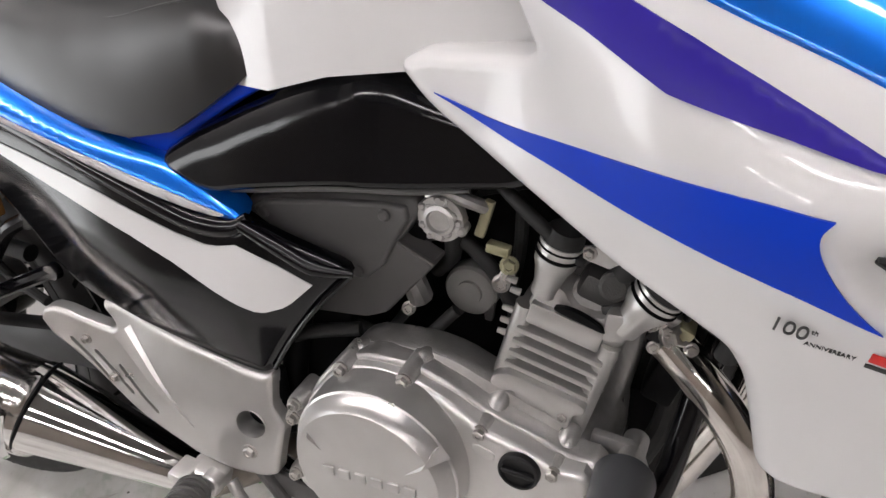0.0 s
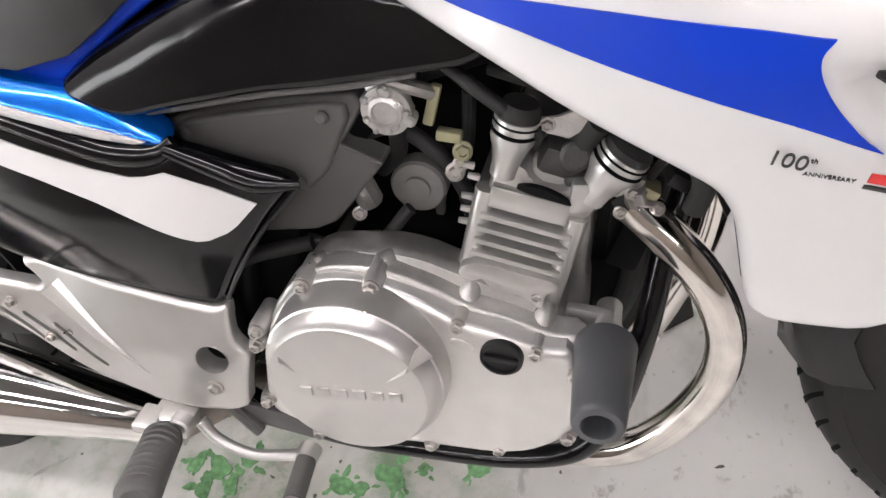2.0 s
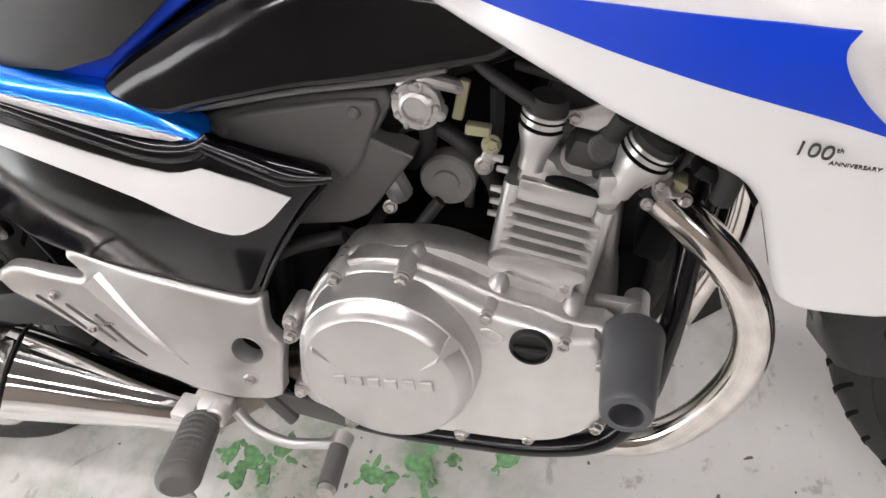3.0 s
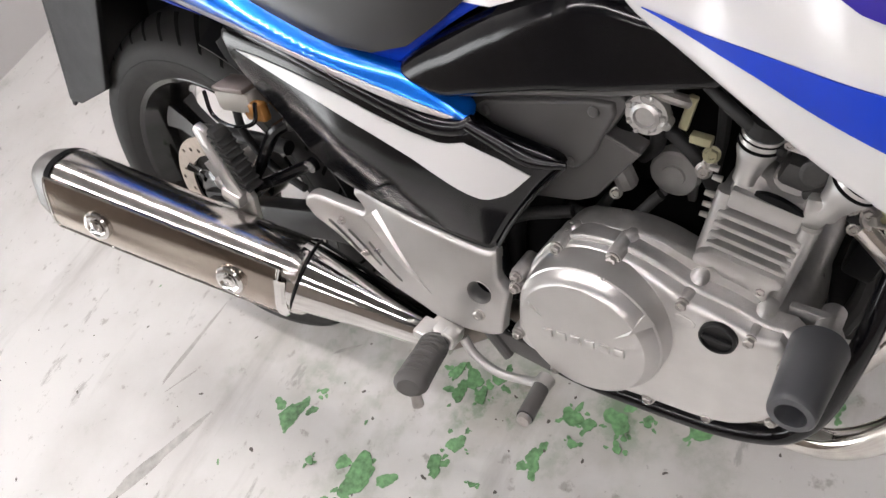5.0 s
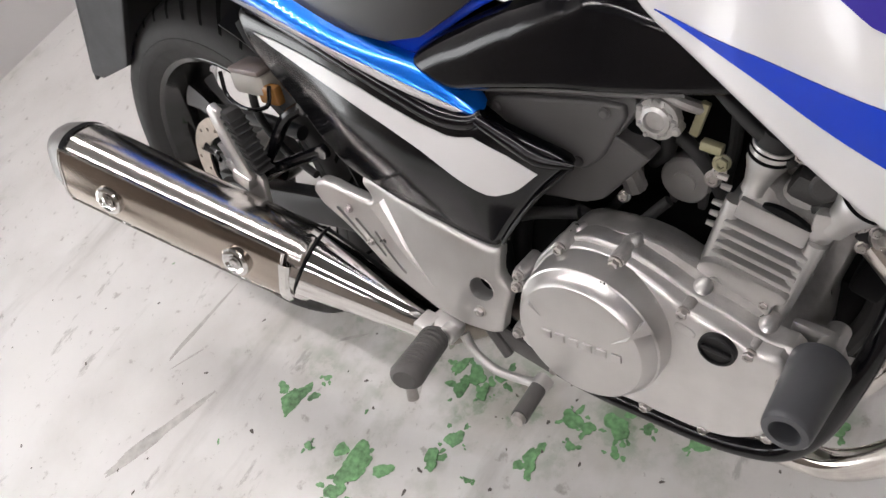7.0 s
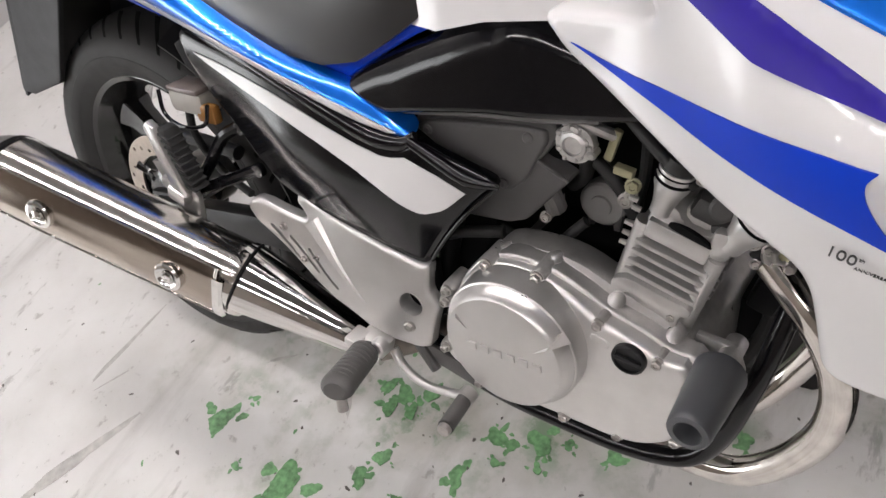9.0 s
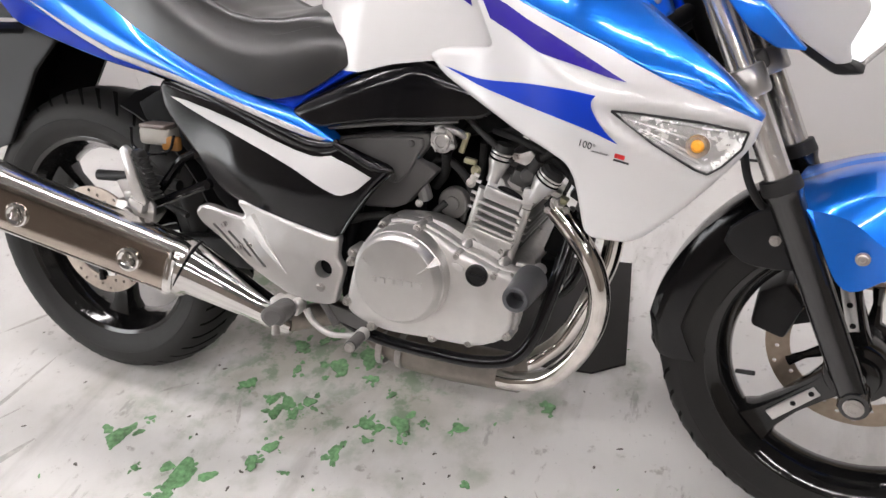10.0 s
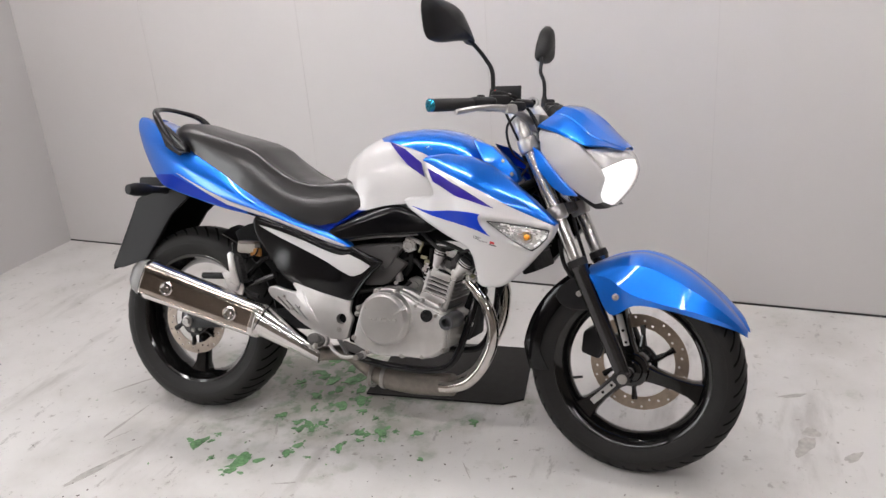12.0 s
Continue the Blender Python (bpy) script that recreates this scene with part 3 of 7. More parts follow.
def wheel(name, c, big, half, rim_r, spokes, label, m=None, inset=False):
    cx, cz = c
    centre = (cx, 0, cz)
    h = half
    rim = lathe_bm([(-h * 0.82, rim_r + 0.012), (-h * 0.86, rim_r + 0.004), (-h * 0.8, rim_r - 0.004), (-h * 0.55, rim_r - 0.014), (-h * 0.3, rim_r - 0.026), (0, rim_r - 0.03), (h * 0.3, rim_r - 0.026),
                    (h * 0.55, rim_r - 0.014), (h * 0.8, rim_r - 0.004), (h * 0.86, rim_r + 0.004), (h * 0.82, rim_r + 0.012), (h * 0.5, rim_r - 0.002), (-h * 0.5, rim_r - 0.002)], centre, segs=72, closed=True)
    ob = part(name, rim, RIMBLK, bike, label, m)
    tyre = [(-h * 0.84, rim_r + 0.004), (-h * 0.97, rim_r + 0.02), (-h * 0.99, rim_r + 0.024), (-h * 1.00, rim_r + 0.025), (-h * 1.04, rim_r + 0.04), (-h * 1.045, rim_r + 0.042), (-h * 1.035, rim_r + 0.043), (-h * 1.05, big - 0.042), (-h * 0.99, big - 0.03), (-h * 0.84, big - 0.017), (-h * 0.6, big - 0.008), (-h * 0.3, big - 0.002), (0, big)]
    prof = tyre + [(-y, r) for y, r in tyre[-2::-1]]
    part("tyre", lathe_bm(prof, centre, segs=96), TYRE, ob, "black rubber road tyre", m)
    # tread grooves: slanted raised strips round the tyre, black for the grooves' shade
    crown = tyre[8:] + [(-y, r) for y, r in tyre[-2:7:-1]]
    py, pr = np.array([p[0] for p in crown]), np.array([p[1] for p in crown])
    N = 42
    mm = m if m is not None else Matrix.Identity(4)
    for sgn in (-1, 1):
        g = bmesh.new()
        prev = None
        for i in range(9):
            t = i / 8
            y = sgn * h * (0.30 + 0.66 * t)
            a = 0.15 * t + 0.03 * t * t
            r = float(np.interp(y, py, pr)) + 0.0016
            wd = 0.0052 * (1 - 0.45 * t) / r * 1.2
            v = [g.verts.new((cx + r * math.sin(b), y, cz + r * math.cos(b))) for b in (a - wd, a + wd)]
            if prev:
                g.faces.new((prev[0], prev[1], v[1], v[0]))
            prev = v
        first = part("tread_groove", g, GROOVE, ob, "", m)
        for k in range(1, N):
            turn = Matrix.Translation(centre) @ Matrix.Rotation(2 * math.pi * (k + (0.5 if sgn > 0 else 0)) / N, 4, "Y") @ Matrix.Translation(-Vector(centre))
            other = new("tread_groove", first.data)
            other.parent = ob
            other.matrix_local = mm @ turn @ mm.inverted()
    hub = lathe_bm([(-0.048, 0.0), (-0.048, 0.024), (-0.046, 0.030), (-0.036, 0.034), (-0.034, 0.046), (-0.028, 0.049), (0.028, 0.049), (0.034, 0.046), (0.046, 0.044), (0.048, 0)], centre, segs=36)
    part("hub", hub, RIMBLK, ob, "", m)
    for ang in spokes:
        a = radians(ang)
        d, s = Vector((math.cos(a), 0, math.sin(a))), Vector((-math.sin(a), 0, math.cos(a)))
        rows = []
        for q, wd, th in ((0.03, 0.026, 0.026), (0.07, 0.021, 0.022), (0.12, 0.019, 0.018), (0.165, 0.024, 0.020), (rim_r - 0.022, 0.036, 0.028)):
            p = Vector(centre) + d * q
            ring = []
            for u, y in ((-1, -0.55), (-0.8, -1), (0.8, -1), (1, -0.55), (1, 0.55), (0.8, 1), (-0.8, 1), (-1, 0.55)):
                ring.append(p + s * (u * wd) + Vector((0, y * th, 0)))
            rows.append(ring)
        spoke = part("spoke", rings_bm(rows), RIMBLK, ob, "", m)
        if inset and ang > 0:
            bar = [Vector(centre) + d * q + s * u for q, u in ((0.068, -0.010), (0.068, 0.007), (0.158, 0.008), (0.158, -0.010))]
            part("spoke_inset", prism_bm([(v.x, v.z) for v in bar], -0.0245, -0.0150, 0.001), SILVER, spoke, "bare silver inset in the spoke", m)
            # no holes are cut: dark discs give their shade by colour
            for q in (0.078, 0.112):
                v = Vector(centre) + d * q + s * -0.002
                part("inset_hole", lathe_bm([(0, 0.0045), (0.0008, 0.0045), (0.0008, 0)], (v.x, -0.0246, v.z), (0, -1, 0), 14), DARK, spoke, "", m)
    part("valve", tube_bm([(cx - 0.18 * math.cos(0.3), -0.01, cz - 0.18 * math.sin(0.3)), (cx - 0.15 * math.cos(0.3), -0.02, cz - 0.15 * math.sin(0.3))], 0.004, 10), RUBBER, ob, "", m)
    return ob


def brake_disc(c, y, r1, r0, parent, m=None, steel=None):
    cx, cz = c
    rim = [(cx + r1 * math.cos(a), cz + r1 * math.sin(a)) for a in np.linspace(0, 2 * np.pi, 90, endpoint=False)]
    hole = [[(cx + r0 * math.cos(a), cz + r0 * math.sin(a)) for a in np.linspace(0, 2 * np.pi, 60, endpoint=False)]]
    for k in range(30):
        a = 2 * math.pi * k / 30
        q = r0 + (r1 - r0) * (0.28 + 0.24 * (k % 3))
        hx, hz = cx + q * math.cos(a), cz + q * math.sin(a)
        hole.append([(hx + 0.0038 * math.cos(b), hz + 0.0038 * math.sin(b)) for b in np.linspace(0, 2 * np.pi, 8, endpoint=False)])
    bm, _ = panel_bm(rim, flat(y), thick=0.004, r=0, res=0.012, holes=hole, rounds=0)
    back_bm = bm.copy()
    for v in back_bm.verts:
        v.co.y = 2 * y + 0.004 - v.co.y
    ob = part("brake_disc", bm_join(bm, back_bm), steel or DISC, parent, "perforated brown-stained steel brake disc", m, 30)
    part("disc_carrier", lathe_bm([(-0.006, 0.0), (-0.006, 0.052), (-0.004, 0.056), (0.004, 0.056), (0.006, 0.052), (0.006, 0.0)], (cx, y, cz), segs=30), RIMBLK, parent, "", m)
    for k in range(6):
        a = 2 * math.pi * k / 6 + 0.3
        part("disc_arm", tube_bm([(cx + 0.050 * math.cos(a), y + 0.002, cz + 0.050 * math.sin(a)), (cx + r0 * 0.8 * math.cos(a + 0.1), y + 0.002, cz + r0 * 0.8 * math.sin(a + 0.1)), (cx + (r0 + 0.008) * math.cos(a + 0.16), y + 0.002, cz + (r0 + 0.008) * math.sin(a + 0.16))], [0.0115, 0.0065, 0.0100], 8), RIMBLK, parent, "", m)
    return ob


rear_c, front_c = (-0.004, 0.314), (1.452, 0.298)
rw = wheel("rear_wheel", rear_c, 0.314, 0.076, 0.216, (-97, 23, 143), "black cast three-spoke rear wheel")
brake_disc(rear_c, -0.072, 0.118, 0.082, rw, None, DISC_R)
fw = wheel("front_wheel", front_c, 0.302, 0.056, 0.216, (-14, 106, 226), "black cast three-spoke front wheel", S, True)
brake_disc(front_c, 0.058, 0.142, 0.104, fw, S)

# tank
TX = np.array([0.545, 0.552, 0.565, 0.587, 0.63, 0.674, 0.731, 0.806, 0.87, 0.92, 0.96, 1.007, 1.05, 1.085, 1.105])
TZ = np.array([0.80, 0.828, 0.856, 0.884, 0.914, 0.937, 0.954, 0.962, 0.961, 0.952, 0.937, 0.91, 0.882, 0.85, 0.82])
TW = np.array([0.035, 0.06, 0.088, 0.115, 0.143, 0.154, 0.159, 0.162, 0.163, 0.162, 0.156, 0.143, 0.122, 0.095, 0.06])
TB = np.array([0.735, 0.73, 0.725, 0.72, 0.714, 0.714, 0.730, 0.740, 0.742, 0.742, 0.742, 0.742, 0.742, 0.742, 0.742])
TN = 2.7


def tank_at(x, f, lift=0.0):
    """f from -1 (the right lower edge) over the ridge to 1."""
    zt, w, zb = (float(np.interp(x, TX, v)) for v in (TZ, TW, TB))
    a = abs(f) * math.pi / 2
    y = (w + lift) * math.sin(a) ** (2 / TN)
    z = zb + (zt - zb + lift) * max(math.cos(a), 0) ** (2 / TN)
    return Vector((x, math.copysign(y, f), z))


def tank_depth(p):
    p = np.atleast_2d(p)
    zt, w, zb = (np.interp(p[:, 0], TX, v) for v in (TZ, TW, TB))
    k = np.clip((p[:, 1] - zb) / (zt - zb), 0, 1)
    return -w * np.clip(1 - k**TN, 0.0, 1) ** (1 / TN)


xs = np.unique(np.r_[spline(TX[:, None], 4)[:, 0]])
FS = np.linspace(-1, 1, 49)
tank = part("fuel_tank", rings_bm([[tank_at(x, f) for f in FS] for x in xs]), WHITE, bike, "pearl white fuel tank with a blue top", sharp=50)
# the blue top, with its edge running down towards the front
blue_f = lambda x: float(np.interp(x, [0.672, 0.68, 0.70, 0.74, 0.794, 0.847, 0.9, 1.105], [0.0, 0.22, 0.36, 0.45, 0.545, 0.62, 0.72, 0.9]))
rows = [[tank_at(x, f * blue_f(x), 0.0016) for f in np.linspace(-1, 1, 41)] for x in np.linspace(0.673, 1.105, 50)]
part("tank_top", grid_bm(rows, 0.001), BLUE, tank, "metallic blue tank top", sharp=50)
decal("tank_stripe", [(0.726, 0.919), (0.786, 0.897), (0.846, 0.858), (0.860, 0.818), (0.805, 0.850)], tank_depth, PURPLE, tank, "violet-blue stripe", 0.0032, rounds=0, res=0.005)
for ex, ez, et in ((0.853, 0.902, -28), (0.862, 0.895, -28), (0.8575, 0.8985, 40)):
    part("tank_badge", box_bm((0.020, 0.0022, 0.0052), (ex, float(tank_depth([(ex, ez)])[0]) * 0.985 - 0.001, ez), 0.0008, (-42, et, 0)), CHROME, tank, "small silver badge shape on the blue tank top")
# inner front blue piece
_, inn_f = panel("tank_side_cap", [(0.986, 0.929), (1.042, 0.912), (1.092, 0.875), (1.121, 0.842), (1.132, 0.816), (1.114, 0.802), (1.068, 0.822), (1.031, 0.870)], sheet((1.0, 0.924, -0.12), (1.111, 0.872, -0.12), (1.13, 0.806, -0.14), (1.053, 0.86, -0.165)), BLUE, tank, "blue front cap of the tank", thick=0.03, r=0.005, rounds=1, cut=0.12)
for p in ((1.085, 0.868), (1.112, 0.832)):
    part("bolt", bolt_bm((p[0], float(inn_f([p])[0]) - 0.002, p[1]), 0.004, 0.003, hexed=False), STEEL, tank)

# tank shrouds
SHR = [(0.801, 0.7505), (0.824, 0.7605), (0.854, 0.7615), (0.912, 0.7675), (0.899, 0.7945), (0.862, 0.8555), (0.866, 0.8735), (0.928, 0.8835), (1.004, 0.8745), (1.056, 0.8555), (1.112, 0.8215), (1.189, 0.7685), (1.262, 0.7075), (1.262, 0.6955), (1.253, 0.6665), (1.196, 0.5965), (1.130, 0.5315),
       (1.072, 0.5265), (1.057, 0.5355), (1.050, 0.5735), (1.043, 0.6095), (1.032, 0.6295), (1.004, 0.6435), (0.951, 0.6635), (0.885, 0.6925), (0.827, 0.7245)]
shr_y = sheet((0.803, 0.7515, -0.185), (0.883, 0.7675, -0.205), (0.869, 0.8535, -0.185), (0.944, 0.8835, -0.165), (1.084, 0.8335, -0.185), (1.169, 0.7675, -0.232), (1.256, 0.7005, -0.247), (1.063, 0.7235, -0.294), (0.964, 0.7135, -0.255), (1.054, 0.6635, -0.28), (1.054, 0.5435, -0.246),
              (1.126, 0.5385, -0.26), (1.194, 0.6035, -0.255), (0.947, 0.6715, -0.236), (0.994, 0.7785, -0.272), (0.922, 0.8095, -0.235), (1.109, 0.7445, -0.279), (0.905, 0.763, -0.207), (1.154, 0.6635, -0.275), ease=2e-3)
BOWL = chaikin([(1.068, 0.7150), (1.070, 0.700), (1.082, 0.687), (1.108, 0.668), (1.150, 0.648), (1.196, 0.626), (1.226, 0.640), (1.250, 0.668), (1.256, 0.690), (1.240, 0.702), (1.150, 0.716), (1.090, 0.722)], 2)
shr_flat = shr_y


def shr_y(p):
    """The shroud's depth with a shallow bowl pressed in round the indicator."""
    p = np.atleast_2d(np.array(p, float))
    k = np.where(inside(p, BOWL), np.clip(edge_distance(p, BOWL) / 0.016, 0, 1), 0)
    return shr_flat(p) + 0.007 * k * k * (3 - 2 * k)


shroud, shr_f = panel("tank_shroud", SHR, shr_y, WHITE, bike, "pearl white tank shroud with blue stripes", thick=0.03, r=0.010, res=0.008, rounds=2, cut=0.18)
SHTOP = [(0.856, 0.8645), (0.914, 0.8415), (0.970, 0.8195), (1.074, 0.7775), (1.146, 0.7435), (1.260, 0.6995), (1.264, 0.7075), (1.190, 0.7705), (1.113, 0.8235), (1.057, 0.8575), (1.005, 0.8765), (0.928, 0.8855), (0.866, 0.8755)]
SHTOP_LOOP = chaikin(SHTOP, 1, True, 0.1)


def shtop_y(p):
    """The upper shroud swells a little between its edges."""
    p = np.atleast_2d(np.array(p, float))
    k = np.where(inside(p, SHTOP_LOOP), np.clip(edge_distance(p, SHTOP_LOOP) / 0.034, 0, 1), 0)
    return shr_y(p) - 0.0016 - 0.009 * (1 - (1 - k) ** 2)


panel("shroud_top", SHTOP, shtop_y, BLUE, shroud, "metallic blue upper shroud", thick=0.03, r=0.005, drop=0.005, rounds=1, cut=0.1, res=0.009)
decal("shroud_stripe", [(0.882, 0.8425), (0.930, 0.825), (0.965, 0.808), (1.0, 0.7935), (1.034, 0.7770), (1.061, 0.7635), (1.084, 0.7515), (1.104, 0.7410), (1.080, 0.7465), (1.047, 0.756), (1.015, 0.764), (0.991, 0.770), (0.967, 0.781), (0.944, 0.7915), (0.909, 0.8055)], shr_f, PURPLE, shroud, "violet-blue stripe", 0.0016, rounds=0)
flash_top = spline([(0.834, 0.736), (0.895, 0.7245), (0.977, 0.7300), (1.033, 0.7290), (1.0705, 0.7245)], 6)
flash_arc = spline([(1.0705, 0.7245), (1.0662, 0.7185), (1.0660, 0.7120), (1.0695, 0.7030), (1.0775, 0.6905), (1.0890, 0.6770), (1.1000, 0.6670)], 5)
flash_low = spline([(1.1000, 0.6670), (1.0575, 0.6835), (1.0045, 0.6960), (0.9410, 0.7065), (0.891, 0.716), (0.834, 0.736)], 6)
decal("shroud_flash", [tuple(p) for p in np.vstack([flash_top[:-1], flash_arc[:-1], flash_low[:-1]])], shr_f, DEEP, shroud, "royal blue flash", 0.0016, rounds=0)
lens_o = [(1.090, 0.7070), (1.125, 0.7045), (1.188, 0.6970), (1.248, 0.6880), (1.243, 0.6680), (1.223, 0.6455), (1.208, 0.6350), (1.193, 0.6390), (1.142, 0.6690)]
decal("indicator_reflector", lens_o, shr_f, INDREF, shroud, "silvered indicator bowl", 0.0016, rounds=1)
bm, _ = panel_bm(lens_o, lambda p: shr_f(p) - 0.009, thick=0.008, r=0.008, rounds=1)
bm2 = mirrored(bm)
for b_ in (bm, bm2):
    part("indicator_lens", b_, LENS, shroud, "clear indicator lens").visible_shadow = False
ib = (1.193, float(shr_f([(1.193, 0.6690)])[0]) - 0.004, 0.669)
part("indicator_bulb", lathe_bm([(0, 0), (0, 0.007), (0.006, 0.008), (0.01, 0.005), (0.011, 0)], ib, (0, -1, 0), 16), ORANGE, shroud, "orange bulb")
part("bulb_cup", lathe_bm([(0, 0.0085), (0.001, 0.0120), (0.004, 0.0150), (0.005, 0.0145), (0.002, 0.0115)], (ib[0], ib[1] + 0.002, ib[2]), (0, -1, 0), 20), INDREF, shroud, "silvered cup round the bulb")
for (x0, z0), (x1, z1) in (((1.104, 0.7020), (1.222, 0.6865)), ((1.110, 0.6975), (1.178, 0.6765)), ((1.116, 0.6915), (1.180, 0.6610)), ((1.126, 0.6845), (1.196, 0.6470))):
    ys = shr_f([(x0, z0), ((x0 + x1) / 2, (z0 + z1) / 2), (x1, z1)])
    part("lens_rib", tube_bm([(x0, ys[0] - 0.0022, z0), ((x0 + x1) / 2, ys[1] - 0.003, (z0 + z1) / 2), (x1, ys[2] - 0.003, z1)], [0.0010, 0.0019, 0.0022], 8), INDREF, shroud)
rim = [(x, float(shr_f([(x, z)])[0]) - 0.0035, z) for x, z in lens_o + lens_o[:1]]
part("lens_seal", bm_join(*[tube_bm([a, b], 0.0017, 6) for a, b in zip(rim[:-1], rim[1:])]), SATIN, shroud, "dark indicator seal")


def text(name, body, size, at, turn, material, parent, depth=0.0004, scale_x=1.0):
    cu = bpy.data.curves.new(name, "FONT")
    cu.body, cu.size, cu.extrude = body, size, depth
    tmp = new("tmp_text", cu)
    me = bpy.data.meshes.new_from_object(tmp.evaluated_get(bpy.context.evaluated_depsgraph_get()))
    bpy.data.objects.remove(tmp)
    me.materials.clear()
    me.materials.append(material)
    ob = new(name, me)
    ob.parent = parent
    ob.matrix_local = pose(*at, *turn) @ Matrix.Diagonal((scale_x, 1, 1, 1))
    return ob


def on_shroud(x, z):
    return float(shr_f([(x, z)])[0])


# lettering follows the shroud's slope
ya, yb = on_shroud(1.05, 0.660), on_shroud(1.09, 0.652)
yawt = math.degrees(math.atan2(yb - ya, 0.04))
yz = math.degrees(math.atan2(on_shroud(1.07, 0.668) - on_shroud(1.07, 0.648), 0.02))
text("anniversary_number", "100", 0.0138, (1.0505, on_shroud(1.060, 0.662) - 0.0016, 0.6600), (90 - yz, 11, yawt), INK, shroud, scale_x=0.90)
text("anniversary_ordinal", "th", 0.0042, (1.0700, on_shroud(1.071, 0.662) - 0.0016, 0.6615), (90 - yz, 11, yawt), INK, shroud)
text("anniversary_word", "ANNIVERSARY", 0.0036, (1.0680, on_shroud(1.079, 0.653) - 0.0016, 0.6535), (90 - yz, 8, yawt), INK, shroud)
part("brand_shape", box_bm((0.013, 0.0008, 0.0065), (1.104, on_shroud(1.104, 0.650) - 0.0012, 0.6505), 0.0003, (-yz, 10, yawt)), RED, shroud, "small red badge shape")
part("brand_bar", box_bm((0.020, 0.0008, 0.0030), (1.106, on_shroud(1.106, 0.644) - 0.0012, 0.6440), 0.0003, (-yz, 10, yawt)), INK, shroud, "small black lettering bar")

# black sheets added behind the shrouds to darken the gaps below them
mid = np.array(SHR).mean(0)
panel("shroud_dark_sheet", [tuple(mid + (np.array(p) - mid) * 0.955) for p in SHR], lambda p: shr_y(p) + 0.016, DARK, shroud, "black sheet added behind the shroud to darken the gap", thick=0.012, r=0, res=0.02, rounds=1)
# knee cover under the tank
KNEE = [(0.541, 0.645), (0.584, 0.671), (0.631, 0.693), (0.695, 0.719), (0.741, 0.732), (0.768, 0.737), (0.815, 0.722), (0.865, 0.705), (0.905, 0.675), (0.880, 0.658), (0.841, 0.655), (0.771, 0.648), (0.725, 0.645), (0.647, 0.632), (0.600, 0.621)]
KTOP = np.array([(0.530, 0.640), (0.541, 0.648), (0.584, 0.671), (0.631, 0.693), (0.695, 0.719), (0.741, 0.732), (0.768, 0.737), (0.815, 0.722), (0.865, 0.705), (0.905, 0.684)])
KLOW = np.array([(0.530, 0.640), (0.600, 0.621), (0.647, 0.632), (0.725, 0.645), (0.771, 0.648), (0.841, 0.655), (0.905, 0.672)])


def knee_y(p):
    """The flank leans out towards its foot, and its upper edge rolls over inwards."""
    p = np.atleast_2d(p)
    top, low = np.interp(p[:, 0], *spline(KTOP, 20).T), np.interp(p[:, 0], *spline(KLOW, 20).T)
    foot = np.interp(p[:, 0], *spline([(0.53, -0.162), (0.60, -0.167), (0.70, -0.171), (0.80, -0.169), (0.905, -0.158)], 30).T)
    wide = np.interp(p[:, 0], [0.53, 0.60, 0.68, 0.74, 0.79, 0.905], [0.022, 0.030, 0.034, 0.030, 0.018, 0.012])
    deep = np.interp(p[:, 0], [0.53, 0.60, 0.68, 0.74, 0.79, 0.905], [0.010, 0.015, 0.018, 0.014, 0.007, 0.004])
    up = np.clip(p[:, 1] - low, -0.01, 0.12)
    roll = np.clip(1 - (top - p[:, 1]) / wide, 0, 1.2)
    return foot + 0.03 * up + 0.8 * up * up + deep * roll**2


knee, knee_f = panel("knee_cover", KNEE, knee_y, GLOSS, bike, "gloss black knee cover below the tank", thick=0.012, r=0.007, drop=0.006, rounds=2, cut=0.2, res=0.0045)
for sg in (-1, 1):
    part("cover_lip", tube_bm([(0.598, sg * 0.147, 0.617), (0.647, sg * 0.152, 0.627), (0.725, sg * 0.156, 0.640), (0.79, sg * 0.156, 0.645), (0.84, sg * 0.154, 0.651)], [0.002, 0.0035, 0.004, 0.0035, 0.002], 10), GREY, knee, "dark grey lip")

# air box plate
AIR = [(0.598, 0.586), (0.606, 0.600), (0.640, 0.608), (0.705, 0.6165), (0.776, 0.621), (0.7795, 0.6085), (0.7640, 0.586), (0.7560, 0.5755), (0.7900, 0.5585), (0.7640, 0.5295), (0.7370, 0.4990), (0.715, 0.4895), (0.660, 0.4855), (0.640, 0.50), (0.640, 0.56)]
AIR_TOP = [(0.6085, 0.5905), (0.6220, 0.5985), (0.6633, 0.6050), (0.7054, 0.6100), (0.7455, 0.6135), (0.7680, 0.6125), (0.7690, 0.6000), (0.7550, 0.5770), (0.7416, 0.5520), (0.7200, 0.5330), (0.690, 0.540), (0.64, 0.565)]
airp, air_f = panel("airbox_cover", AIR, flat(-0.1165), GREY, bike, "matt dark grey airbox cover", thick=0.022, r=0.003, rounds=1, cut=0.08)
panel("cover_face", AIR_TOP, sheet((0.61, 0.59, -0.1225), (0.68, 0.60, -0.124), (0.76, 0.61, -0.123), (0.72, 0.54, -0.1225), (0.69, 0.575, -0.126)), GREY, airp, "raised face of the airbox cover", thick=0.008, r=0.004, rounds=1, cut=0.12, res=0.008)
for p in ((0.624, 0.5895), (0.7485, 0.6035), (0.7155, 0.5440)):
    part("stud", lathe_bm([(0, 0.006), (0.0045, 0.0056), (0.006, 0.0035), (0.006, 0)], (p[0], -0.121, p[1]), (0, -1, 0), 18), GREY, airp)
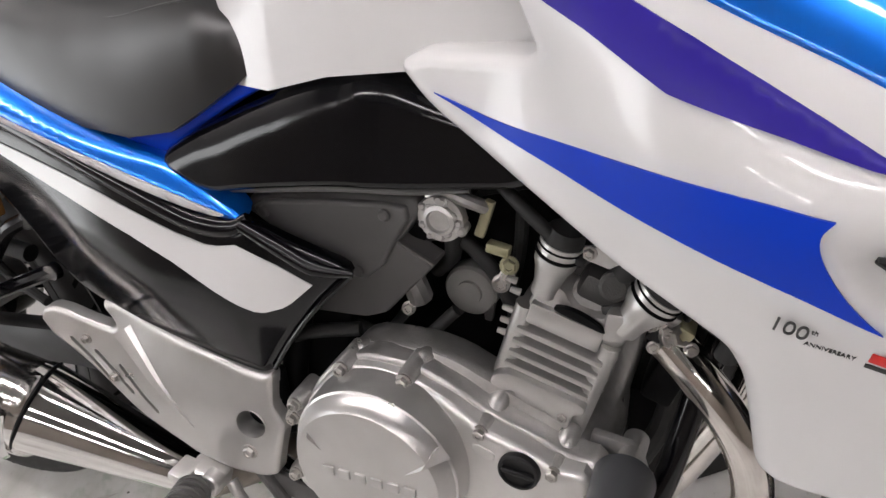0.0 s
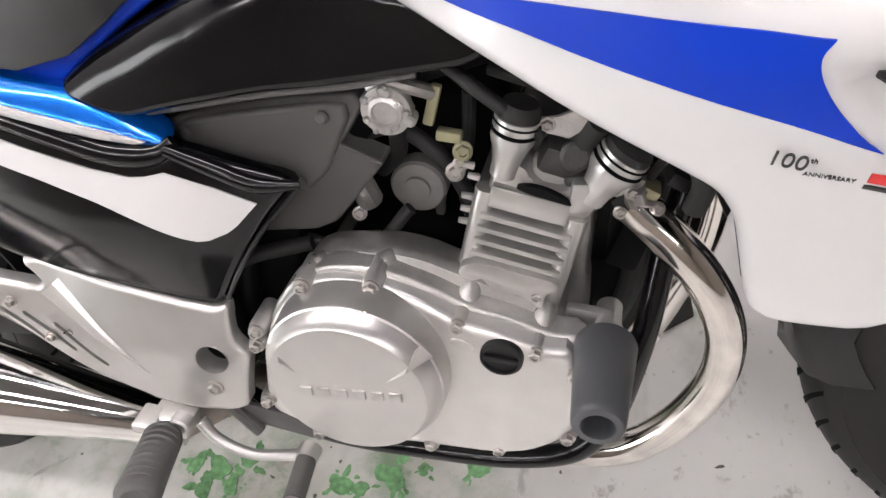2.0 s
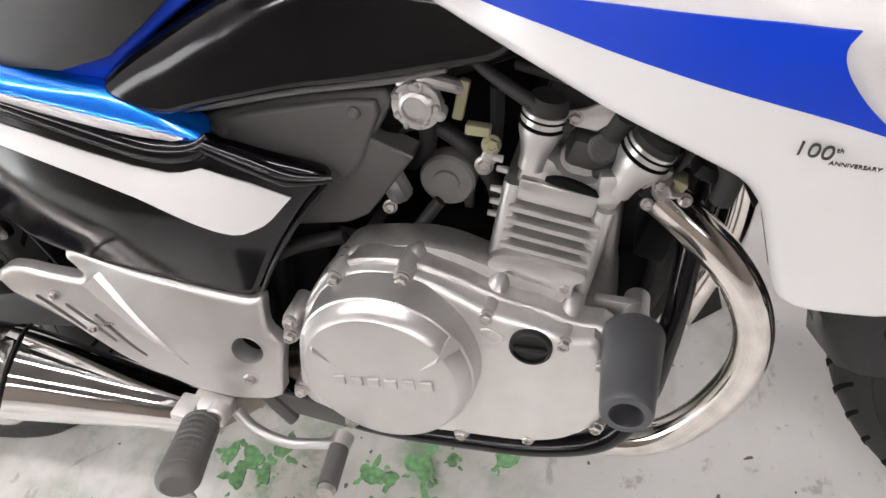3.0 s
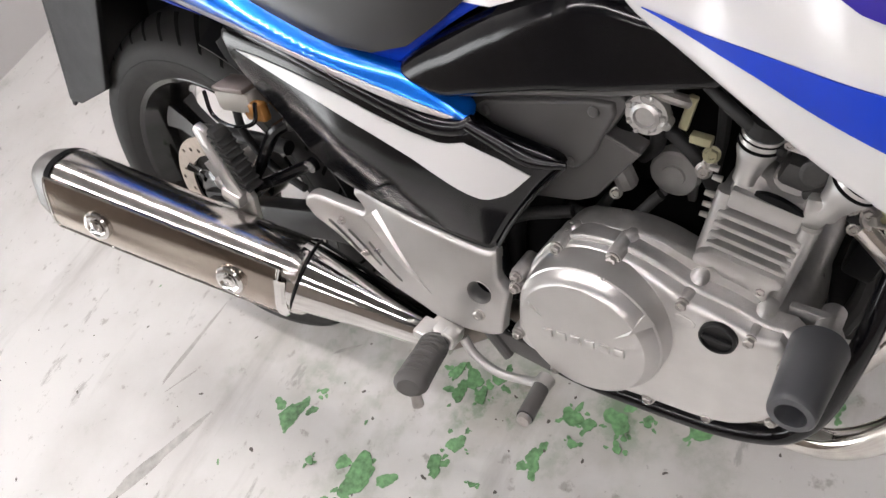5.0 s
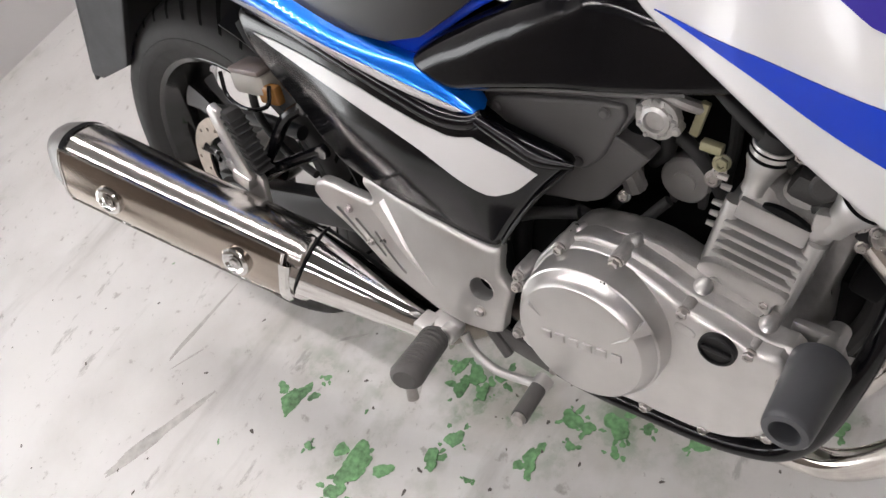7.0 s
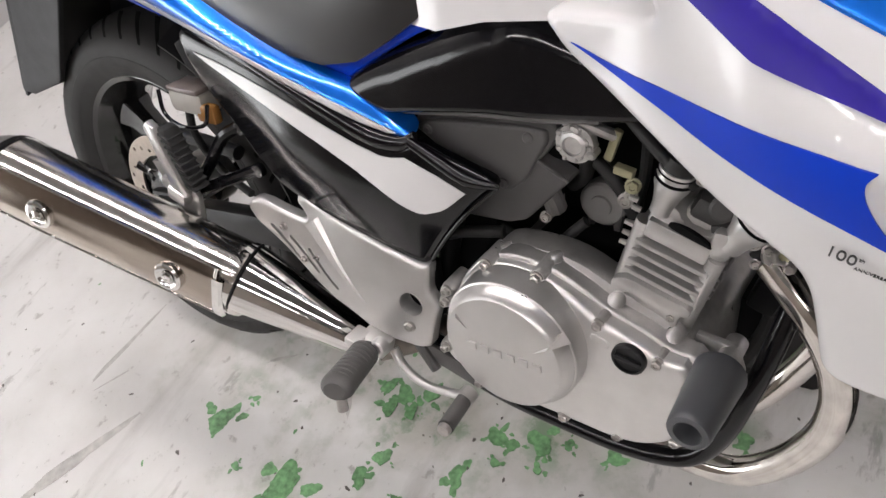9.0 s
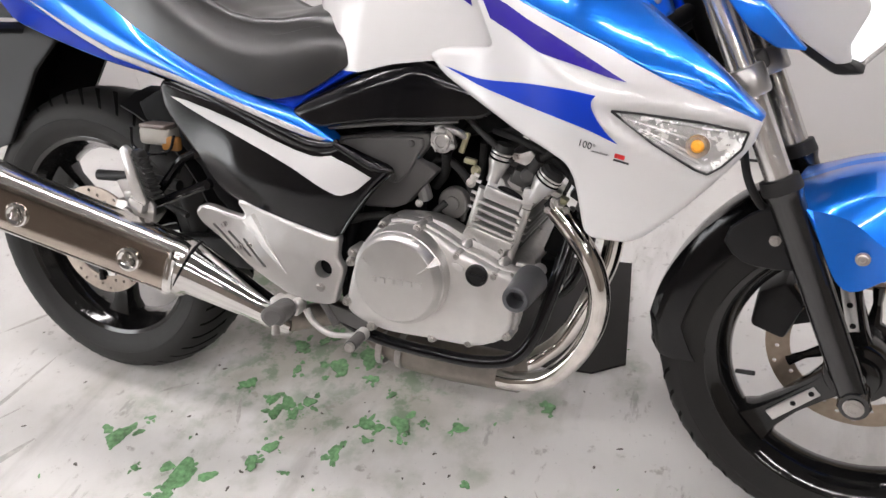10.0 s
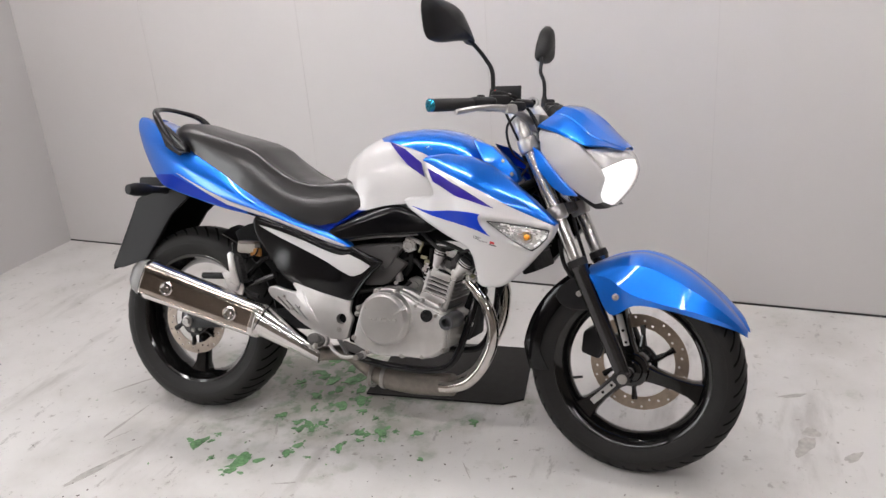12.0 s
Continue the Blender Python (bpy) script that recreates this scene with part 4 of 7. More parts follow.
part("cover_step", tube_bm([(0.7560, -0.1180, 0.5760), (0.772, -0.1182, 0.568), (0.789, -0.1178, 0.5590)], 0.0022, 8, 4), GREY, airp)

# side cover with its white stripe
SIDE = [(0.281, 0.684), (0.345, 0.668), (0.411, 0.654), (0.490, 0.627), (0.570, 0.597), (0.622, 0.592), (0.642, 0.601), (0.682, 0.585), (0.736, 0.566), (0.704, 0.535), (0.685, 0.512), (0.662, 0.480), (0.642, 0.450), (0.630, 0.437), (0.580, 0.438), (0.548, 0.448), (0.4925, 0.462), (0.4425, 0.474), (0.405, 0.488), (0.376, 0.515), (0.348, 0.553), (0.286, 0.626)]
side_y = sheet((0.283, 0.640, -0.163), (0.318, 0.664, -0.166), (0.454, 0.623, -0.172), (0.572, 0.588, -0.176), (0.634, 0.592, -0.175), (0.729, 0.568, -0.165), (0.658, 0.484, -0.172), (0.637, 0.444, -0.171), (0.553, 0.441, -0.169), (0.439, 0.479, -0.167), (0.366, 0.556, -0.165), (0.53, 0.53, -0.183), (0.44, 0.57, -0.177), (0.62, 0.52, -0.183))
side, side_f = panel("side_cover", SIDE, side_y, GLOSS, bike, "gloss black side cover with a white stripe", thick=0.008, r=0.010, rounds=2, cut=0.2, res=0.009)
decal("side_stripe", [(0.311, 0.6535), (0.3435, 0.6487), (0.3953, 0.6365), (0.4422, 0.6238), (0.484, 0.6118), (0.525, 0.598), (0.566, 0.585), (0.598, 0.5788), (0.612, 0.5792), (0.630, 0.5825), (0.668, 0.5680), (0.699, 0.5515), (0.6777, 0.5320), (0.6680, 0.5255), (0.6500, 0.5190), (0.6400, 0.5192), (0.6290, 0.5232), (0.605, 0.5343), (0.561, 0.5560), (0.5138, 0.5755), (0.4453, 0.6005), (0.3873, 0.6205), (0.3381, 0.6405)], side_f, WHITE, side, "white stripe", 0.0014, rounds=0)
for sg in (-1, 1):
    part("cover_rib", tube_bm([(0.636, sg * 0.172, 0.600), (0.672, sg * 0.173, 0.585), (0.704, sg * 0.171, 0.570), (0.736, sg * 0.163, 0.565)], [0.0055, 0.0072, 0.0070, 0.003], 14), GLOSS, side)
    part("cover_edge", tube_bm([(0.734, sg * 0.163, 0.564), (0.705, sg * 0.167, 0.535), (0.684, sg * 0.168, 0.511), (0.661, sg * 0.169, 0.480), (0.642, sg * 0.169, 0.450)], 0.0026, 10), GLOSS, side)

# tail panels
TAIL = [(-0.276, 0.985), (-0.262, 0.999), (-0.225, 0.995), (-0.118, 0.943), (-0.029, 0.894), (0.11, 0.841), (0.282, 0.745), (0.431, 0.680), (0.500, 0.657), (0.556, 0.645), (0.602, 0.627), (0.638, 0.606), (0.624, 0.596), (0.575, 0.600), (0.50, 0.621), (0.39, 0.654), (0.259, 0.684), (0.161, 0.698), (-0.015, 0.736), (-0.118, 0.761), (-0.165, 0.799), (-0.245, 0.905)]
tail_y = ridged([-0.28, -0.20, -0.118, -0.03, 0.11, 0.282, 0.431, 0.552, 0.64], [1.0, 0.985, 0.943, 0.894, 0.841, 0.745, 0.680, 0.645, 0.606], [0.965, 0.915, 0.868, 0.832, 0.782, 0.718, 0.668, 0.626, 0.602], [0.95, 0.84, 0.761, 0.740, 0.706, 0.676, 0.638, 0.606, 0.596],
                [-0.030, -0.060, -0.085, -0.106, -0.124, -0.146, -0.157, -0.160, -0.160], [-0.040, -0.085, -0.118, -0.140, -0.162, -0.176, -0.179, -0.177, -0.170], [-0.040, -0.072, -0.098, -0.118, -0.136, -0.150, -0.160, -0.164, -0.164])
tail, tail_f = panel("tail_panel", TAIL, tail_y, BLUE, bike, "metallic blue tail panel with a white line", thick=0.010, r=0.006, rounds=2, cut=0.2, res=0.0045)
decal("tail_line", [(-0.03, 0.808), (0.077, 0.767), (0.186, 0.7265), (0.262, 0.7085), (0.3416, 0.6905), (0.42, 0.6675), (0.502, 0.6445), (0.578, 0.6215), (0.621, 0.6075), (0.6086, 0.6045), (0.575, 0.6115), (0.498, 0.6345), (0.416, 0.6600), (0.335, 0.6790), (0.262, 0.6945), (0.186, 0.7115), (0.10, 0.7480)], tail_f, WHITE, tail, "white line", 0.002, rounds=0, res=0.006)
decal("tail_lower", [(-0.155, 0.800), (-0.112, 0.768), (-0.015, 0.742), (0.1, 0.718), (0.2, 0.697), (0.255, 0.690), (0.186, 0.7095), (0.095, 0.7470), (0.03, 0.7740), (-0.05, 0.803)], tail_f, DEEP, tail, "deep blue lower edge", 0.002, rounds=0, res=0.006)
decal("tail_under", [(0.262, 0.6925), (0.335, 0.6772), (0.416, 0.6582), (0.498, 0.6328), (0.575, 0.6098), (0.610, 0.6025), (0.622, 0.5985), (0.575, 0.6030), (0.50, 0.6240), (0.39, 0.6570), (0.262, 0.6868)], tail_f, GLOSS, tail, "black lower edge", 0.002, rounds=0, res=0.005)
for sg in (-1, 1):
    part("tail_rim", tube_bm([(0.27, sg * 0.150, 0.688), (0.345, sg * 0.160, 0.670), (0.411, sg * 0.166, 0.654), (0.494, sg * 0.170, 0.6275), (0.570, sg * 0.171, 0.6005), (0.602, sg * 0.171, 0.5945), (0.626, sg * 0.169, 0.5955), (0.639, sg * 0.164, 0.604)], [0.004, 0.0065, 0.0085, 0.0095, 0.0105, 0.0105, 0.009, 0.005], 14), GLOSS, tail, "gloss black lower rim")
    bm, _ = panel_bm([(0.430, 0.676), (0.484, 0.652), (0.536, 0.640), (0.572, 0.664), (0.632, 0.699), (0.668, 0.715), (0.672, 0.728), (0.626, 0.714), (0.5985, 0.699), (0.5635, 0.679), (0.512, 0.662), (0.470, 0.674)], flat(-0.1445), thick=0.02, r=0.004, rounds=1)
    part("seat_trim", bm if sg < 0 else mirrored(bm), DEEP, tail, "deep blue trim under the seat")
cap = [(-0.272, 0.988), (-0.225, 0.996), (-0.10, 0.945), (0.0, 0.90), (0.02, 0.82), (-0.13, 0.775), (-0.19, 0.85)]
part("tail_cowl", prism_bm(cap, -0.055, 0.055, 0.02, 1, 4), BLUE, tail, "metallic blue tail tip")
part("tail_deck", prism_bm([(-0.14, 0.935), (0.0, 0.885), (0.45, 0.68), (0.50, 0.62), (0.30, 0.66), (0.05, 0.73), (-0.10, 0.77)], -0.085, 0.085, 0.01), DARK, tail, "black under-seat tray")

# seat
SX = np.array([-0.105, -0.09, -0.06, 0.0, 0.08, 0.16, 0.23, 0.275, 0.32, 0.37, 0.42, 0.47, 0.52, 0.57, 0.61, 0.64, 0.658, 0.668])
SZ = np.array([0.950, 0.966, 0.976, 0.974, 0.954, 0.938, 0.922, 0.902, 0.866, 0.832, 0.809, 0.801, 0.806, 0.818, 0.818, 0.805, 0.788, 0.77])
SB = np.array([0.935, 0.92, 0.905, 0.888, 0.848, 0.805, 0.765, 0.742, 0.72, 0.697, 0.68, 0.667, 0.662, 0.672, 0.695, 0.715, 0.728, 0.74])
SW = np.array([0.04, 0.07, 0.095, 0.115, 0.130, 0.140, 0.149, 0.152, 0.154, 0.156, 0.158, 0.159, 0.159, 0.158, 0.156, 0.152, 0.146, 0.132])
srows = []
for x in spline(SX[:, None], 4)[:, 0]:
    zt, zb, w = (float(np.interp(x, SX, v)) for v in (SZ, SB, SW))
    ring = []
    dish = 0.014 * max(0.0, 1 - ((x - 0.45) / 0.17) ** 2)
    crest = 0.006 * max(0.0, 1 - ((x - 0.21) / 0.20) ** 2)
    for f in np.linspace(-1, 1, 61):
        a = abs(f) * math.pi / 2
        y, z = w * math.sin(a) ** (2 / 3.3), zb + (zt - zb) * max(math.cos(a), 0) ** (2 / 3.1)
        z += (dish + crest) * (math.exp(-(((abs(f) - 0.52) / 0.11) ** 2)) - 0.55 * math.exp(-((f / 0.40) ** 2)))
        ring.append((x, math.copysign(y, f), z))
    srows.append(ring)
seat = part("seat", rings_bm(srows), VINYL, bike, "black vinyl two-level seat", sharp=60)
for sg in (-1, 1):
    seam = []
    for x in np.linspace(0.20, 0.60, 18):
        zt, zb, w = (float(np.interp(x, SX, v)) for v in (SZ, SB, SW))
        a = (0.62 - 0.20 * max(0, (0.30 - x) / 0.1) * 0.3) * math.pi / 2
        seam.append((x, sg * (w + 0.0006) * math.sin(a) ** (2 / 3.3), zb + (zt - zb + 0.0006) * math.cos(a) ** (2 / 3.1)))
    part("seat_piping", tube_bm(seam, 0.0012, 8, 3), VINYL, seat)

# grab rail: one loop behind the seat
half = [(0.005, -0.128, 0.880), (-0.03, -0.134, 0.895), (-0.075, -0.134, 0.935), (-0.115, -0.126, 0.985), (-0.140, -0.105, 1.008), (-0.165, -0.055, 1.020)]
loop = half + [(-0.172, 0, 1.024)] + [(x, -y, z) for x, y, z in half[::-1]]
part("grab_rail", tube_bm(loop, [0.010, 0.014, 0.016, 0.014, 0.011, 0.009, 0.0085, 0.009, 0.011, 0.014, 0.016, 0.014, 0.010], 14, squash=0.8), GLOSS, bike, "gloss black grab rail loop")
rail_foot, _ = panel_bm([(-0.082, 0.890), (-0.036, 0.868), (0.012, 0.872), (0.010, 0.895), (-0.058, 0.948), (-0.105, 0.972), (-0.118, 0.962)], sheet((-0.08, 0.89, -0.128), (0.0, 0.88, -0.138), (-0.11, 0.965, -0.128), (-0.05, 0.92, -0.140)), thick=0.016, r=0.006, rounds=1, cut=0.2, res=0.008)
for foot_bm in (mirrored(rail_foot), rail_foot):
    part("rail_foot", foot_bm, GLOSS, bike, "broad gloss black foot of the grab rail")
for sg in (-1, 1):
    part("rail_mount", box_bm((0.07, 0.02, 0.03), (-0.045, sg * 0.125, 0.892), 0.006, (0, 28, 0)), SATIN, bike, "black rail mount")

# rear mudguard, number plate arm and indicators
flap = []
for x, z, w in [(-0.02, 0.755, 0.06), (-0.10, 0.742, 0.075), (-0.19, 0.735, 0.088), (-0.230, 0.715, 0.096), (-0.262, 0.64, 0.097), (-0.298, 0.56, 0.097), (-0.336, 0.478, 0.095)]:
    flap.append([(x, w * u, z - 0.012 * abs(u) ** 3) for u in (-1, -0.9, -0.5, 0, 0.5, 0.9, 1)])
guard = part("rear_mudguard", grid_bm(flap, 0.006), SATIN, bike, "satin black rear mudguard")
for sg in (-1, 1):
    fl, _ = panel_bm([(-0.02, 0.757), (-0.19, 0.738), (-0.230, 0.715), (-0.262, 0.64), (-0.298, 0.56), (-0.338, 0.474), (-0.30, 0.472), (-0.19, 0.510), (-0.13, 0.600), (-0.085, 0.668), (-0.02, 0.725)], flat(-0.096), thick=0.006, r=0.003, rounds=0)
    part("mudguard_side", fl if sg < 0 else mirrored(fl), SATIN, guard)
    ind = tube_bm([(-0.09, sg * 0.06, 0.745), (-0.115, sg * 0.11, 0.748), (-0.125, sg * 0.15, 0.750)], [0.013, 0.011, 0.012], 10)
    part("indicator_stalk", ind, SATIN, guard)
    body = lathe_bm([(0, 0), (0, 0.014), (0.02, 0.021), (0.06, 0.022), (0.085, 0.016), (0.092, 0.0)], (-0.125, sg * 0.148, 0.750), (-0.25, sg, 0.0), 20)
    part("indicator", body, SATIN, guard, "dark rear indicator")
part("plate_arm", box_bm((0.10, 0.11, 0.03), (-0.21, 0, 0.775), 0.008), SATIN, guard)
part("reflector", box_bm((0.012, 0.05, 0.03), (-0.25, -0.05, 0.69), 0.003), DARK, guard)

# frame tubes, tray and radiator; black fillers stand in for the inner darkness
frame_ob = part("main_frame", bm_join(tube_bm([(1.17, 0, 0.83), (1.02, -0.07, 0.74), (0.84, -0.10, 0.675), (0.68, -0.10, 0.58), (0.64, -0.125, 0.46), (0.62, -0.125, 0.34)], 0.013, 12),
                                       tube_bm([(1.17, 0, 0.83), (1.02, 0.08, 0.72), (0.80, 0.115, 0.66), (0.68, 0.12, 0.58), (0.64, 0.125, 0.46), (0.62, 0.125, 0.34)], 0.018, 12),
                                       tube_bm([(0.66, -0.092, 0.60), (0.40, -0.12, 0.66), (0.05, -0.09, 0.78)], 0.012, 10), tube_bm([(0.66, 0.115, 0.60), (0.40, 0.12, 0.66), (0.05, 0.09, 0.78)], 0.012, 10)), DARK, bike, "black steel tube frame")
for sg in (-1, 1):
    part("cradle_tube", tube_bm([(0.60, sg * 0.138, 0.290), (0.66, sg * 0.150, 0.270), (0.72, sg * 0.155, 0.260), (0.80, sg * 0.156, 0.256), (0.875, sg * 0.156, 0.256), (0.930, sg * 0.153, 0.266), (0.958, sg * 0.150, 0.288), (0.977, sg * 0.146, 0.325), (0.990, sg * 0.140, 0.370), (1.002, sg * 0.128, 0.42), (1.018, sg * 0.100, 0.50), (1.05, sg * 0.07, 0.59), (1.12, sg * 0.03, 0.72)], 0.0108, 14), GLOSS, frame_ob, "gloss black cradle tube")
part("airbox", prism_bm([(0.58, 0.60), (0.62, 0.70), (0.80, 0.71), (0.86, 0.66), (0.80, 0.60), (0.72, 0.50), (0.66, 0.49)], -0.098, 0.098, 0.012), DARK, frame_ob, "black airbox")
part("battery_tray", prism_bm([(0.40, 0.62), (0.44, 0.50), (0.62, 0.46), (0.66, 0.58), (0.55, 0.63)], -0.09, 0.09, 0.01), DARK, frame_ob)
part("pivot_block", prism_bm([(0.60, 0.30), (0.60, 0.44), (0.64, 0.50), (0.70, 0.50), (0.68, 0.42), (0.65, 0.30)], -0.11, 0.11, 0.01), DARK, frame_ob, "black swingarm pivot block")
part("radiator", box_bm((0.040, 0.24, 0.115), (1.148, 0, 0.612), 0.006, (0, -20, 0)), DARK, frame_ob, "black radiator")
for k in range(9):
    part("radiator_fin", box_bm((0.052, 0.23, 0.004), (1.150 + 0.0038 * (k - 4), 0, 0.566 + 0.0115 * k), 0.001, (0, -20, 0)), SATIN, frame_ob)
# two black fillers added to keep the gap under the tank dark
part("upper_filler", prism_bm([(0.795, 0.675), (0.80, 0.735), (1.05, 0.77), (1.09, 0.69), (0.95, 0.668)], -0.125, 0.125, 0.012), DARK, frame_ob, "black filler under the tank")
part("inner_tank_filler", prism_bm([(0.79, 0.60), (0.80, 0.735), (1.05, 0.77), (1.11, 0.64), (1.02, 0.625), (0.90, 0.632)], -0.085, 0.085, 0.012), DARK, frame_ob)
part("swingarm", bm_join(prism_bm([(0.0, 0.34), (0.0, 0.288), (0.30, 0.325), (0.52, 0.33), (0.53, 0.40), (0.30, 0.38)], -0.118, -0.085, 0.008), prism_bm([(0.0, 0.34), (0.0, 0.288), (0.30, 0.325), (0.52, 0.33), (0.53, 0.40), (0.30, 0.38)], 0.085, 0.118, 0.008),
                         box_bm((0.06, 0.2, 0.06), (0.44, 0, 0.36), 0.01)), SATIN, bike, "black steel swingarm")
part("rear_axle_nut", bolt_bm((0.0, -0.118, 0.314), 0.014, 0.014), STEEL, bike)
part("rear_shock", bm_join(tube_bm([(0.47, 0, 0.36), (0.50, 0, 0.60)], 0.018, 12), *[lathe_bm([(-0.006, 0.030), (0, 0.036), (0.006, 0.030)], (0.473 + 0.0025 * k, 0, 0.385 + 0.02 * k), (0.03, 0, 0.24), 24) for k in range(10)]), DARK, bike, "black rear shock absorber")
part("inner_mudguard", grid_bm([[(0.345 * math.sin(a) * 0.98, 0.075 * u, 0.314 + 0.345 * math.cos(a) - 0.02 * u * u) for u in (-1.15, -0.6, 0, 0.6, 1.15)] for a in np.radians(np.linspace(20, 85, 14))], 0.004), SATIN, bike, "black inner mudguard")

# black panels added to fill the dark gap beside the rear wheel
for sg in (-1, 1):
    fb, _ = panel_bm([(0.15, 0.61), (0.24, 0.66), (0.34, 0.665), (0.43, 0.60), (0.41, 0.44), (0.35, 0.43), (0.29, 0.54)], flat(-0.098), thick=0.012, r=0.002, rounds=1)
    part("inner_dark_panel", fb if sg < 0 else mirrored(fb), DARK, bike, "black panel added to darken the gap by the rear wheel")

# ---- engine ----
engine = part("engine", prism_bm([(0.660, 0.385), (0.690, 0.425), (0.722, 0.438), (0.790, 0.440), (0.842, 0.440), (0.925, 0.430), (0.948, 0.415), (0.944, 0.335), (0.905, 0.300), (0.80, 0.292), (0.70, 0.292), (0.655, 0.325)], -0.150, 0.150, 0.010, 1), CAST, bike, "silver twin-cylinder engine block")
COVER = [(0.652, 0.335), (0.666, 0.395), (0.684, 0.437), (0.706, 0.465), (0.726, 0.480), (0.750, 0.486), (0.790, 0.484), (0.824, 0.471), (0.856, 0.453), (0.888, 0.444), (0.918, 0.430), (0.944, 0.428), (0.950, 0.398), (0.945, 0.340), (0.930, 0.320), (0.905, 0.304), (0.875, 0.297), (0.814, 0.296), (0.765, 0.293), (0.730, 0.292), (0.684, 0.301), (0.655, 0.315)]
cover, cov_f = panel("clutch_side_cover", COVER, sheet((0.66, 0.32, -0.180), (0.70, 0.45, -0.182), (0.80, 0.48, -0.182), (0.94, 0.42, -0.184), (0.94, 0.33, -0.186), (0.80, 0.30, -0.184), (0.89, 0.38, -0.192), (0.77, 0.40, -0.186)), ALU, engine, "silver painted clutch side cover", both=True, thick=0.035, r=0.008, drop=0.006, rounds=1, cut=0.2, res=0.010)
part("cover_flange", panel_bm([(0.768 + (x - 0.768) * 1.035, 0.39 + (z - 0.39) * 1.05) for x, z in COVER], flat(-0.168), thick=0.02, r=0.004, rounds=1, cut=0.2)[0], CAST, engine, "cast case flange")
CX, CZ = 0.765, 0.406
dome = lathe_bm([(0.0, 0.0805), (0.010, 0.0798), (0.0275, 0.0788), (0.0300, 0.0782), (0.0312, 0.0765), (0.0385, 0.0735), (0.0440, 0.0700), (0.0462, 0.0675), (0.0468, 0.0640), (0.0475, 0.0)], (CX, -0.180, CZ), (0, -1, 0), 96)
clutch = part("clutch_dome", dome, SILVER, engine, "round silver clutch cover with a raised face", sharp=24)
# moulded wedges on the face and the bar of raised lettering
for (wx, wz), (tx, tz) in (((0.836, 0.449), (0.800, 0.421)), ((0.703, 0.450), (0.725, 0.423))):
    sx, sz = (tz - wz) * 0.16, (wx - tx) * 0.16
    wb = bmesh.new()
    va, vb, vc, vt = (wb.verts.new(q) for q in ((wx - sx, -0.2150, wz - sz), (wx + sx, -0.2150, wz + sz), ((wx * 0.55 + tx * 0.45), -0.2300, (wz * 0.55 + tz * 0.45)), (tx, -0.2268, tz)))
    wb.faces.new((va, vb, vc)), wb.faces.new((va, vc, vt)), wb.faces.new((vb, vt, vc)), wb.faces.new((va, vt, vb))
    part("wedge", wb, SILVER, clutch, sharp=5)
for k in range(6):
    u = k / 5
    part("lettering_bar", box_bm((0.0105, 0.0026, 0.0095), (0.7295 + 0.0780 * u, -0.2284, 0.4055 + 0.0015 * u), 0.0006), SILVER, clutch, "raised lettering block")
plug = part("oil_plug", lathe_bm([(0, 0.0180), (0.005, 0.0176), (0.0065, 0.0162), (0.0065, 0.0145), (0.004, 0.0140), (0.004, 0)], (0.8885, -0.187, 0.4230), (0, -1, 0), 40), SATIN, engine, "black slotted oil filler plug")
part("plug_bar", box_bm((0.028, 0.004, 0.0045), (0.8885, -0.1925, 0.4230), 0.001, (0, 6, 0)), SATIN, plug)
part("cover_pad", panel_bm([(0.846, 0.430), (0.848, 0.440), (0.868, 0.434), (0.866, 0.424)], lambda p: cov_f(p) - 0.0012, thick=0.002, r=0.001, res=0.006, rounds=1)[0], ALU, engine)
BOLTS = [(0.853, 0.448), (0.915, 0.424), (0.725, 0.480), (0.786, 0.483), (0.812, 0.298), (0.876, 0.302), (0.668, 0.425), (0.664, 0.408), (0.655, 0.335), (0.700, 0.297), (0.938, 0.326), (0.945, 0.404)]
for x, z in BOLTS:
    part("boss", lathe_bm([(-0.035, 0.0090), (-0.004, 0.0086), (0, 0.0076), (0, 0)], (x, -0.182, z), (0, -1, 0), 18), CAST, engine)
    part("bolt", bolt_bm((x, -0.1825, z), 0.0054, 0.007), STEEL, engine)
# bolts' towers on the upper case, and its ledges
for x0, z0, x1, z1 in ((0.724, 0.472, 0.734, 0.488), (0.785, 0.472, 0.792, 0.494), (0.853, 0.441, 0.861, 0.470), (0.915, 0.416, 0.920, 0.446)):
    part("case_rib", tube_bm([(x0, -0.164, z0), ((x0 + x1) / 2, -0.152, (z0 + z1) / 2), (x1, -0.138, z1 - 0.010)], [0.0105, 0.0095, 0.008], 16), CAST, engine)
for pth in ([(0.728, 0.474), (0.776, 0.476), (0.776, 0.471), (0.728, 0.469)], [(0.797, 0.471), (0.815, 0.464), (0.848, 0.451), (0.848, 0.446), (0.815, 0.459), (0.797, 0.466)], [(0.866, 0.447), (0.910, 0.426), (0.910, 0.421), (0.866, 0.442)]):
    part("case_ledge", prism_bm(pth, -0.166, -0.13, 0.002), CAST, engine)
UP = [(0.690, 0.445), (0.714, 0.476), (0.729, 0.490), (0.752, 0.492), (0.790, 0.494), (0.820, 0.488), (0.843, 0.477), (0.88, 0.462), (0.925, 0.445), (0.90, 0.41), (0.72, 0.41)]
part("upper_case", prism_bm(UP, -0.150, -0.112, 0.009, 1), CAST, engine, "cast upper crankcase")
part("upper_case", prism_bm(UP, 0.112, 0.150, 0.009, 1), CAST, engine, "cast upper crankcase")
